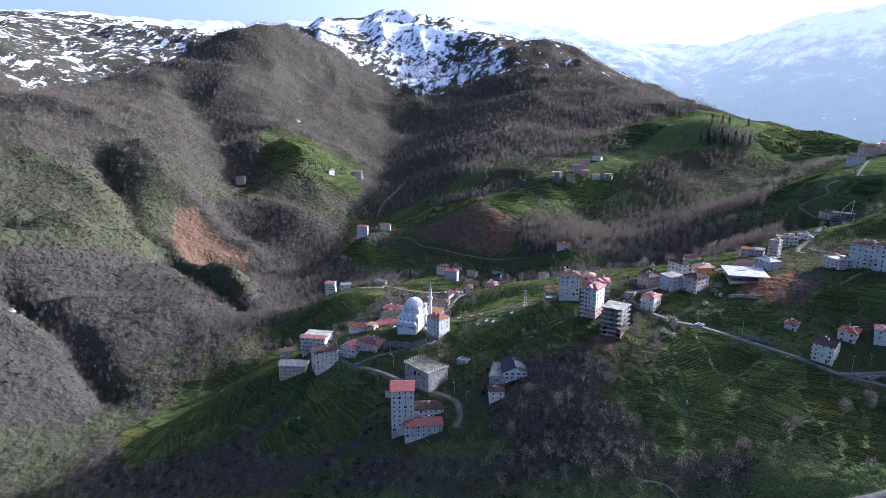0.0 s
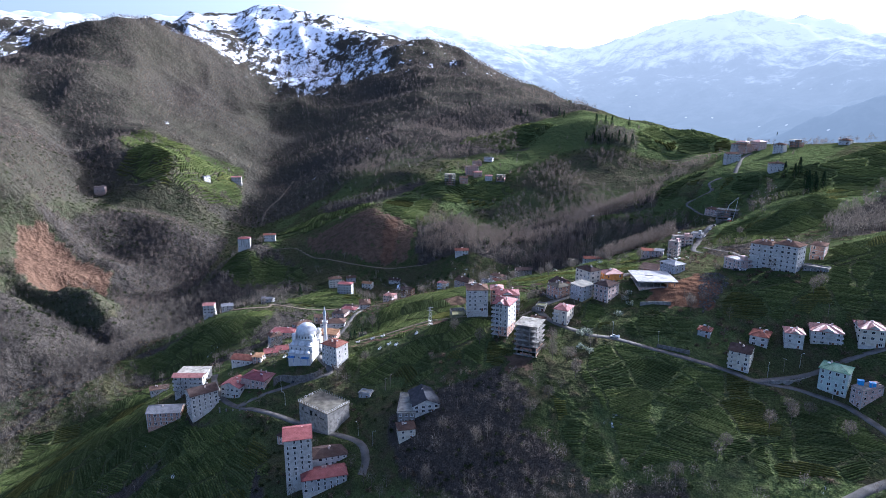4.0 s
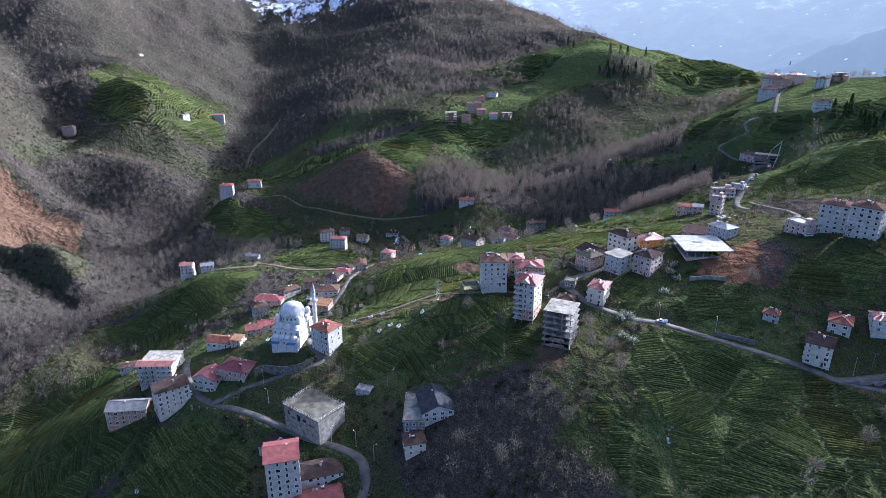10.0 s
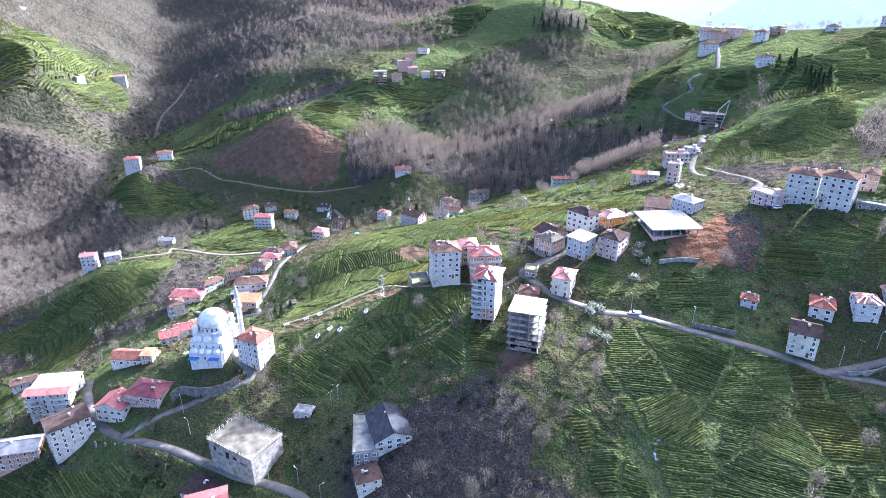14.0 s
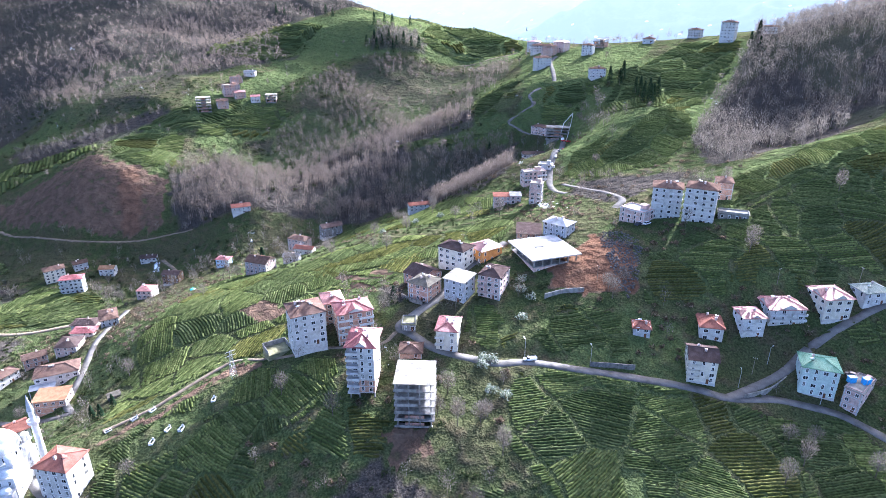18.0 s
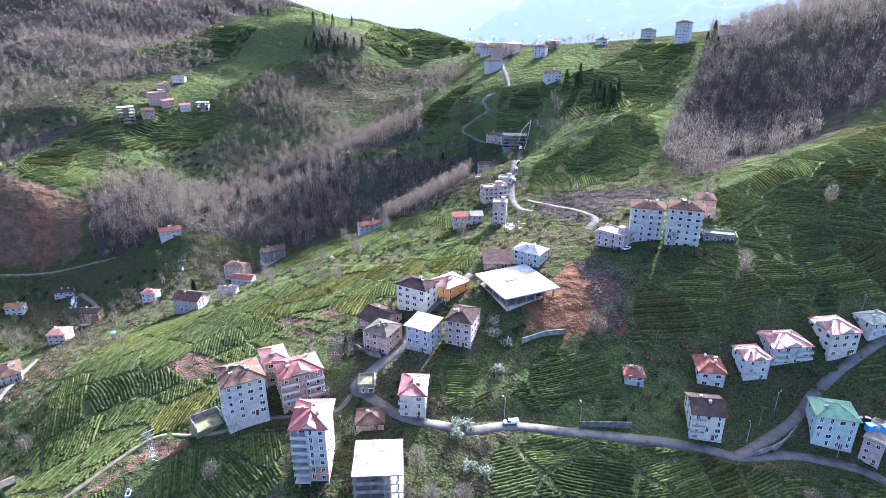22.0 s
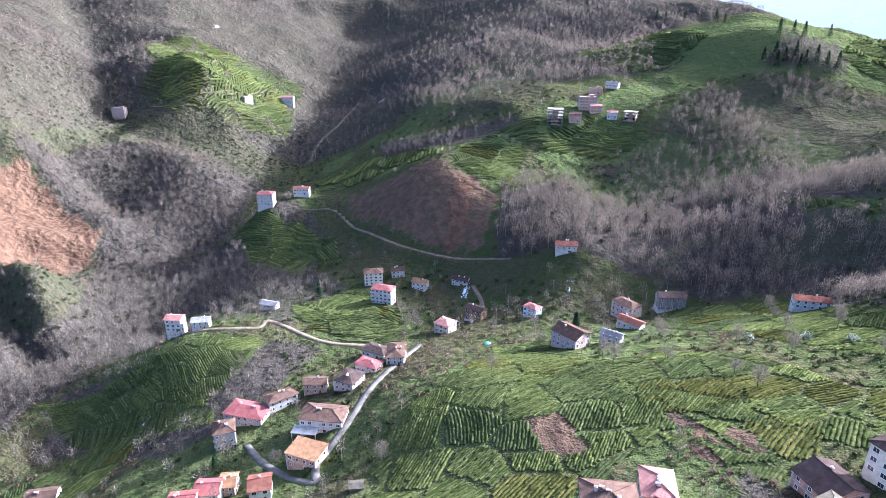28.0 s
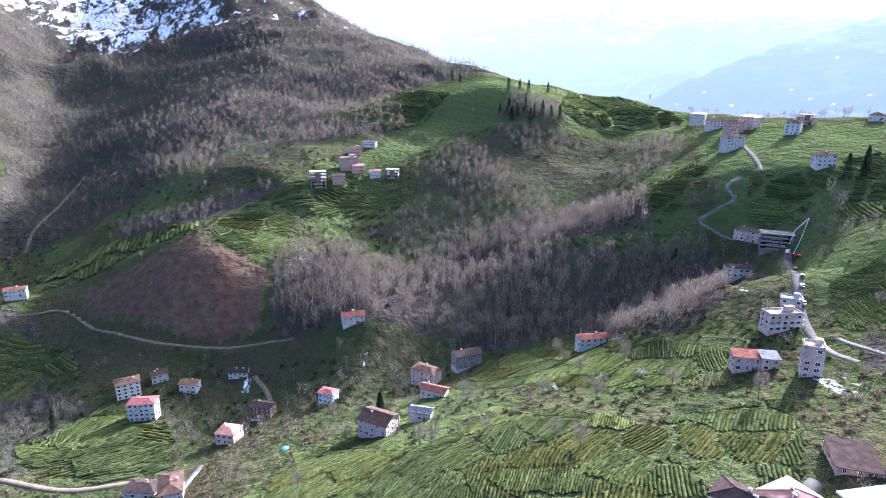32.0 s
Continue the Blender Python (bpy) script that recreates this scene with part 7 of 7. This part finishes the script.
def scatter(name, label, category, mat, models, x, y, scale, seed):
    """Many small plants joined into one mesh that nobody could count."""
    rng = np.random.default_rng(seed)
    if not len(x):
        return
    z = graded(x, y)
    pick, spin = rng.integers(0, len(models), len(x)), rng.random(len(x)) * math.tau
    vs, fs, n = [], [], 0
    for k, (mv, mf) in enumerate(models):
        i = np.where(pick == k)[0]
        if not len(i):
            continue
        c, s, g = np.cos(spin[i])[:, None], np.sin(spin[i])[:, None], scale[i][:, None]
        px = (mv[None, :, 0] * c - mv[None, :, 1] * s) * g + x[i][:, None]
        py = (mv[None, :, 0] * s + mv[None, :, 1] * c) * g + y[i][:, None]
        pz = mv[None, :, 2] * g + z[i][:, None]
        vs.append(np.stack([px, py, pz], -1).reshape(-1, 3))
        fs.append((mf[None] + (np.arange(len(i)) * len(mv))[:, None, None] + n).reshape(-1, 3))
        n += len(i) * len(mv)
    me = mesh_from(name, np.concatenate(vs), np.concatenate(fs))
    me.materials.append(mat)
    tagged(new(name, me), label, category, kind="stuff")


def spots(x0, x1, y0, y1, gap, seed):
    rng = np.random.default_rng(seed)
    X, Y = np.meshgrid(np.arange(x0, x1, gap), np.arange(y0, y1, gap))
    return X.ravel() + rng.uniform(-0.5, 0.5, X.size) * gap, Y.ravel() + rng.uniform(-0.5, 0.5, X.size) * gap, rng.random(X.size)


def free_of(x, y, fields=True, house=9.0):
    ok = clear_of_houses(x, y, house)
    d, _ = near_road(x, y, 5)
    ok &= d > 1.5
    for poly in EARTH.values():
        ok &= ~inside(poly, x, y)
    if fields:
        for poly in FIELDS.values():
            ok &= ~inside(poly, x, y)
    return ok


BARK = leaf_mat("bare_twigs", (0.085, 0.073, 0.06), (0.145, 0.126, 0.105), (0.215, 0.192, 0.163), 0.9, 0.3)
BROWNWOOD = leaf_mat("brown_winter_wood", (0.1, 0.082, 0.067), (0.163, 0.134, 0.11), (0.24, 0.201, 0.168), 0.9, 0.3)
SCRUB = leaf_mat("dark_scrub_leaves", (0.02, 0.03, 0.012), (0.04, 0.055, 0.022), (0.085, 0.09, 0.045), 0.6)
FERN = leaf_mat("dry_brown_scrub", (0.07, 0.052, 0.036), (0.12, 0.092, 0.064), (0.19, 0.15, 0.105), 0.9)
PALE = leaf_mat("silver_blossom", (0.06, 0.09, 0.05), (0.2, 0.23, 0.17), (0.5, 0.52, 0.46), 0.6)
CONIFER = leaf_mat("conifer_needles", (0.012, 0.026, 0.014), (0.022, 0.042, 0.022), (0.04, 0.062, 0.03), 0.7)

rngt = np.random.default_rng(5)
DENSE = [sliver_tree(rngt, 12 + 5 * rngt.random(), 2.6 + 1.0 * rngt.random(), 105, 0.15, 0.2) for _ in range(6)]
TREES = [sliver_tree(rngt, 10 + 4 * rngt.random(), 2.6 + 1.3 * rngt.random(), 84, 0.16, 0.16) for _ in range(6)]
WIDE = [sliver_tree(rngt, 9 + 2 * rngt.random(), 2.8 + rngt.random(), 100, 0.12, 0.12) for _ in range(5)]
FAR = [sliver_tree(rngt, 9 + 5 * rngt.random(), 3.4, 20, 0.62, 0.08) for _ in range(4)]
BUSH = [clump(rngt, 34, 1.5, 0.75, 0.4) for _ in range(5)]

# scattered trees round the village and along the streams
x, y, r = spots(-420, 420, 270, 700, 8.5, 41)
stream = np.exp(-((x + 300 - 0.12 * (y - 500)) / 75) ** 2) + np.exp(-((y - 700 + 0.12 * x) / 34) ** 2)
thick = 0.13 + 0.75 * stream + 0.25 * np.clip(waves(x, y, 60, 42), 0, 1) + 0.4 * np.exp(-((x - 20) / 90) ** 2 - ((y - 305) / 38) ** 2)
k = (r < thick) & free_of(x, y)
scatter("bare_trees", "leafless grey alders and scrub trees between the fields", "trees", BARK, TREES + WIDE, x[k], y[k], 0.55 + 0.5 * np.random.default_rng(1).random(k.sum()), 2)
# woods on the slopes across the valley
STANDS = {
    "spurwood": ("spur_wood", "tall dense brown leafless beech wood on the spur", BROWNWOOD, DENSE, 5.4, 1.0),
    "upperwood": ("upper_wood", "brown leafless wood in the hollow under the ridge", BROWNWOOD, TREES, 6.4, 0.9),
    "topgrove": ("ridge_grove", "leafless grove on the ridge top", BARK, TREES, 6.0, 0.8),
    "midwood": ("slope_wood", "brown leafless woodland on the slope across the valley", BROWNWOOD, TREES, 9.3, 0.95),
    "eastwood": ("east_wood", "dense grey leafless wood on the eastern hill", BARK, TREES, 6.2, 1.1),
    "bankwood": ("bank_wood", "leafless trees along the bank above the red earth", BARK, TREES, 7.0, 0.75),
    "westone": ("hill_wood", "brown leafless wood below the terraced farm", BROWNWOOD, TREES, 6.4, 0.8),
    "westtwo": ("west_wood", "grey leafless woodland on the western hillside", BARK, TREES + WIDE, 6.6, 0.7),
    "westthree": ("stream_wood", "leafless alders along the valley stream", BARK, TREES, 6.4, 0.8),
    "frontscrub": ("front_thicket", "dense brown leafless thicket below the unfinished house", BROWNWOOD, WIDE, 4.0, 0.45),
    "frontlow": ("foot_wood", "grey leafless trees at the foot of the slope", BARK, TREES + WIDE, 6.5, 0.75),
    "mosqueback": ("mosque_wood", "leafless trees on the dark slope below the mosque", BARK, TREES + WIDE, 7.0, 0.6),
    "valleyside": ("valley_wood", "leafless alders on the valley side", BARK, TREES, 7.0, 0.75),
    "backgully": ("gully_thicket", "brown leafless thicket in the gully behind the apartment blocks", BROWNWOOD, WIDE, 6.0, 0.7),
    "streetwood": ("street_wood", "grey leafless trees and scrub beside the upper street", BARK, WIDE, 6.0, 0.7),
    "centre": ("lane_thicket", "leafless scrub trees beside the village lane", BARK, WIDE, 4.5, 0.6),
    "topwood": ("crest_wood", "leafless wood on the shoulder of the ridge", BROWNWOOD, TREES, 8.0, 0.85),
    "westlow": ("spur_scrub_wood", "grey leafless scrub wood on the low western spur", BARK, TREES + WIDE, 9.0, 0.65),
    "lowwood": ("lower_wood", "leafless scrubby wood on the dark lower slope", BARK, TREES + WIDE, 11.0, 0.6),
}
for k, (stand, (name, label, mat, models, gap, size)) in enumerate(STANDS.items()):
    ring = np.array(WOODS[stand], float)
    (x0, y0), (x1, y1) = ring.min(0), ring.max(0)
    x, y, r = spots(x0, x1, y0, y1, gap, 300 + k)
    belt = 0.3 + 1.1 * waves(x + 0.3 * y, 0.35 * y, 48, 65 + k) if stand in ("upperwood", "midwood", "topwood") else 0.72 + 0.5 * waves(x, y, 45, 63 + k)
    i = inside(WOODS[stand], x + 6 * waves(x, y, 15, 61), y + 6 * waves(x, y, 15, 62)) & (r < belt)
    x, y = x[i], y[i]
    i = free_of(x, y)
    scatter(name, label, "woodland", mat, models, x[i], y[i], size * (0.7 + 0.5 * np.random.default_rng(k).random(i.sum())), 320 + k)
# loose trees between the woods
x, y, r = spots(-900, 560, 660, 1150, 11.0, 43)
k = (r < 0.16 + 0.45 * waves(x, y, 60, 44)) & free_of(x, y)
for poly in MEADOWS.values():
    k &= ~inside(poly, x, y) | (r < 0.04) | (x < -330)
scatter("loose_trees", "single leafless trees along field edges and gullies", "trees", BROWNWOOD, TREES, x[k], y[k], 0.55 + 0.45 * np.random.default_rng(3).random(k.sum()), 4)
x, y, r = spots(-820, -320, 380, 1000, 9.6, 45)
k = (r < 0.42 + 0.55 * waves(x, y, 55, 46)) & free_of(x, y)
scatter("hill_trees", "grey leafless trees on the western hillside", "trees", BARK, TREES + WIDE, x[k], y[k], 0.5 + 0.4 * np.random.default_rng(5).random(k.sum()), 6)
x, y, r = spots(-1350, 620, 1120, 2600, 9.5, 49)
k = (r < 0.5 + 0.4 * waves(x, y, 150, 50)) & (np.abs(np.degrees(np.arctan2(x, y)) + 12) < 40) & (np.abs(x + 0.1 * y) < 1500) & (x < 120 + 220 * np.clip((y - 1350) / 150, 0, 1)) & ~inside(FIELDS["leftX"], x, y) & (land(x, y) < 440)
scatter("mountain_wood", "brown leafless forest on the mountain flanks", "woodland", BROWNWOOD, FAR, x[k], y[k], 0.7 + 0.6 * np.random.default_rng(9).random(k.sum()), 10)
x, y, r = spots(-1150, -560, 700, 1200, 7.5, 57)
k = (r < 0.62 + 0.4 * waves(x, y, 70, 58)) & (x < -600) & (y - 0.5 * x > 1180) & free_of(x, y)
scatter("hillside_wood", "brown leafless forest high on the western hill", "woodland", BROWNWOOD, FAR, x[k], y[k], 0.6 + 0.5 * np.random.default_rng(59).random(k.sum()), 60)
# rubble below the apartment blocks
ROCK = worn("dark_quarry_rubble", (0.1, 0.095, 0.09), 0.6, 1.5, scale=0.8, fine=6)
STONES = []
for _ in range(5):
    v = np.array([(1, 0, 0), (0, 1, 0), (-1, 0, 0), (0, -1, 0), (0, 0, 0.8), (0, 0, -0.8)]) * (0.35 + 0.35 * rngt.random((6, 3)))
    STONES.append((v, np.array([(0, 1, 4), (1, 2, 4), (2, 3, 4), (3, 0, 4), (1, 0, 5), (2, 1, 5), (3, 2, 5), (0, 3, 5)])))
SPILL = [(165, 448), (174, 442), (174, 425), (156, 406), (147, 399), (148, 411), (156, 429)]
ring = np.array(SPILL, float)
x, y, r = spots(*[float(c) for c in (ring[:, 0].min(), ring[:, 0].max(), ring[:, 1].min(), ring[:, 1].max())], 1.1, 71)
k = inside(SPILL, x + 2 * waves(x, y, 5, 72), y + 2 * waves(x, y, 5, 73)) & (r < 0.8)
scatter("rubble", "dark broken rock tipped down the slope below the blocks", "rubble", ROCK, STONES, x[k], y[k], 0.7 + 1.1 * np.random.default_rng(74).random(k.sum()), 75)
# undergrowth
x, y, r = spots(-420, 420, 275, 660, 4.6, 51)
k = (r < 0.4 + 0.45 * waves(x, y, 28, 52)) & free_of(x, y, True, 8)
for poly in MEADOWS.values():
    k &= ~inside(poly, x, y) | (r < 0.03)
k &= ~((x > 225) & (y > 425)) | (r < 0.04)
green = waves(x, y, 40, 53) > 0.0
for mask, nm, lb, mt in ((green, "evergreen_scrub", "dark evergreen undergrowth on the steep slope", SCRUB), (~green, "dry_scrub", "dry brown bramble and fern scrub", FERN)):
    i = k & mask
    scatter(nm, lb, "undergrowth", mt, BUSH, x[i], y[i], 0.5 + 0.75 * np.random.default_rng(11).random(i.sum()), 12)
x, y, r = spots(-760, 420, 400, 1200, 7.0, 54)
k = ((y > 660) | (x < -420)) & (r < 0.15 + 0.25 * (x < -330) + 0.4 * waves(x, y, 50, 55)) & free_of(x, y, True, 8)
for poly in MEADOWS.values():
    k &= ~inside(poly, x, y) | (x < -330)
scatter("slope_scrub", "dark evergreen scrub below the far woods", "undergrowth", SCRUB, BUSH, x[k], y[k], 0.8 + 0.9 * np.random.default_rng(13).random(k.sum()), 14)


# rough grass on the meadows nearest the path
GRASS = leaf_mat("winter_grass", (0.05, 0.068, 0.024), (0.085, 0.11, 0.04), (0.13, 0.15, 0.066), 0.8, 0.45)
TUFT = [clump(rngt, 16, 0.8, 0.5, 0.3) for _ in range(4)]
for k, (name, gap) in enumerate((("foot", 1.5),)):
    ring = np.array(MEADOWS[name], float)
    x, y, r = spots(ring[:, 0].min(), ring[:, 0].max(), ring[:, 1].min(), ring[:, 1].max(), gap, 500 + k)
    i = inside(MEADOWS[name], x + 2 * waves(x, y, 8, 81), y + 2 * waves(x, y, 8, 82)) & (r < 0.85 + 0.5 * waves(x, y, 19, 83))
    x, y = x[i], y[i]
    i = free_of(x, y, True, 7)
    scatter("meadow_grass", "rough tufted winter grass on the slope", "grass", GRASS, TUFT, x[i], y[i], (0.6 + 0.5 * gap / 4.5) * (0.6 + 0.7 * np.random.default_rng(510 + k).random(i.sum())), 520 + k)
# single trees that stand out
def tree_meshes(seed, tall, spread):
    rng = np.random.default_rng(seed)
    bm = bmesh.new()
    tube(bm, (0, 0, -1), (0.15, 0.05, tall * 0.4), 0.2, 0.13, 7)
    tube(bm, (0.15, 0.05, tall * 0.4), (0.0, 0.2, tall * 0.95), 0.13, 0.02, 6)
    for _ in range(12):
        h = tall * rng.uniform(0.22, 0.75)
        a = rng.uniform(0, math.tau)
        ln = spread * rng.uniform(0.5, 1.0)
        tube(bm, (0.1, 0.05, h), (math.cos(a) * ln, math.sin(a) * ln, h + tall * rng.uniform(0.12, 0.25)), 0.07, 0.015, 4)
    trunk = bpy.data.meshes.new("trunk")
    bm.to_mesh(trunk)
    bm.free()
    trunk.materials.append(BARK)
    v, f = sliver_tree(rng, tall, spread, 700, 0.05, 0.18)
    crown = mesh_from("crown", v[12:], f[12:] - 12)
    crown.materials.append(BARK)
    return trunk, crown


BARE = [tree_meshes(60 + k, t, s) for k, (t, s) in enumerate(((11, 3.2), (9, 3.6), (13, 2.6), (7.5, 3.0)))]
for k, (tx, ty) in enumerate([(144, 309), (93, 288), (156, 312), (168, 318), (10, 390), (58, 366), (60, 352), (44, 340), (33, 330), (-12, 330), (5, 318), (120, 300), (176, 300), (206, 310), (230, 330), (150, 408), (140, 402), (215, 398), (-150, 520), (-120, 512), (-68, 500), (-30, 560), (25, 560), (70, 540), (-8, 600), (110, 600), (128, 590), (140, 618), (98, 560), (-186, 452), (-170, 470), (-62, 412), (-78, 398), (-120, 300), (-20, 305), (117, 679), (120, 651), (146, 637), (145, 521), (48, 559), (83, 583), (129, 552), (5, 614), (115, 629), (-12, 648), (-39, 767), (16, 759), (301, 670), (-87, 666), (58, 633), (21, 567), (160, 322), (208, 393), (141, 407), (274, 403), (56, 616), (73, 523), (117, 706), (50, 368), (61, 368), (-5, 413), (-16, 772), (8, 876), (45, 375), (52, 382), (234, 334), (244, 446), (242, 561), (266, 341)]):
    trunk, crown = BARE[k % 4]
    t = thing("bare_tree", "leafless grey deciduous tree on the slope", "tree", pose(tx, ty, float(graded(tx, ty)[0]), 0, 0, k * 67), "single bare trees")
    part("trunk", trunk, None, t)
    part("crown", crown, None, t)
bm_shrubs = []
for k in range(3):
    v, f = clump(np.random.default_rng(80 + k), 420, 2.6, 0.9, 0.22)
    me = mesh_from("foliage", v, f)
    me.materials.append(PALE)
    bm_shrubs.append(me)
for k, (sx, sy) in enumerate([(73, 394), (76, 392), (70, 390), (68, 378), (72, 374), (98, 408), (106, 424), (110, 430), (108, 418), (127, 572), (112, 580), (90, 588)]):
    t = thing("silver_shrub", "pale silver-leaved flowering shrub beside the road", "shrub", pose(sx, sy, float(graded(sx, sy)[0]) + 0.2, 0, 0, k * 40), "pale shrubs")
    part("foliage", bm_shrubs[k % 3], None, t)
    part("stem", boxes((-0.15, 0.15, -0.15, 0.15, -1.2, 1.0)), WOODPOST, t)


def conifer_mesh(seed, tall, wide):
    rng = np.random.default_rng(seed)
    v, f = [], []
    for _ in range(700):
        h = rng.random() ** 0.85
        r = wide * (1 - h) ** 0.8 * (0.5 + 0.6 * rng.random())
        a = rng.random() * math.tau
        c = np.array([math.cos(a) * r, math.sin(a) * r, 0.8 + h * tall])
        e1 = np.array([math.cos(a), math.sin(a), -0.45]) * 0.06 * tall
        e2 = np.array([-math.sin(a), math.cos(a), 0.1]) * 0.03 * tall
        k0 = len(v)
        v += [tuple(c - e2), tuple(c + e2), tuple(c + e1)]
        f.append((k0, k0 + 1, k0 + 2))
    me = mesh_from("crown", np.array(v), np.array(f))
    me.materials.append(CONIFER)
    return me


CONES = [conifer_mesh(90, 6.5, 1.5), conifer_mesh(91, 14, 2.7), conifer_mesh(92, 17, 3.4)]
for k, (cx, cy) in enumerate([(12, 628), (-178, 720), (-80, 464), (-76, 460), (-72, 468), (-150, 512), (52, 446), (230, 706), (345, 690), (352, 684), (360, 690), (480, 660), (500, 670), (470, 640), (160, 1469), (172, 1452), (204, 1460), (230, 1460), (214, 1288), (217, 1252), (250, 1130), (267, 1134), (276, 1125), (312, 1147), (1309, 2536), (1366, 2470), (47, 1557), (348, 656), (345, 646), (344, 639), (341, 629), (337, 619), (348, 627), (333, 627), (322, 605), (224, 1084), (236, 1085), (244, 1076), (255, 1078), (262, 1066), (274, 1069), (283, 1063), (234, 1068), (255, 1060), (294, 1062)]):
    t = thing("conifer", "dark green slender conifer", "tree", pose(cx, cy, float(graded(cx, cy)[0]), 0, 0, k * 50), "dark conifers")
    part("crown", CONES[2 - k % 2 if cy > 560 else 0], None, t)
    bm = bmesh.new()
    tube(bm, (0, 0, -1), (0, 0, 9 if cy > 560 else 4), 0.2, 0.06, 6)
    part("trunk", bm, WOODPOST, t)
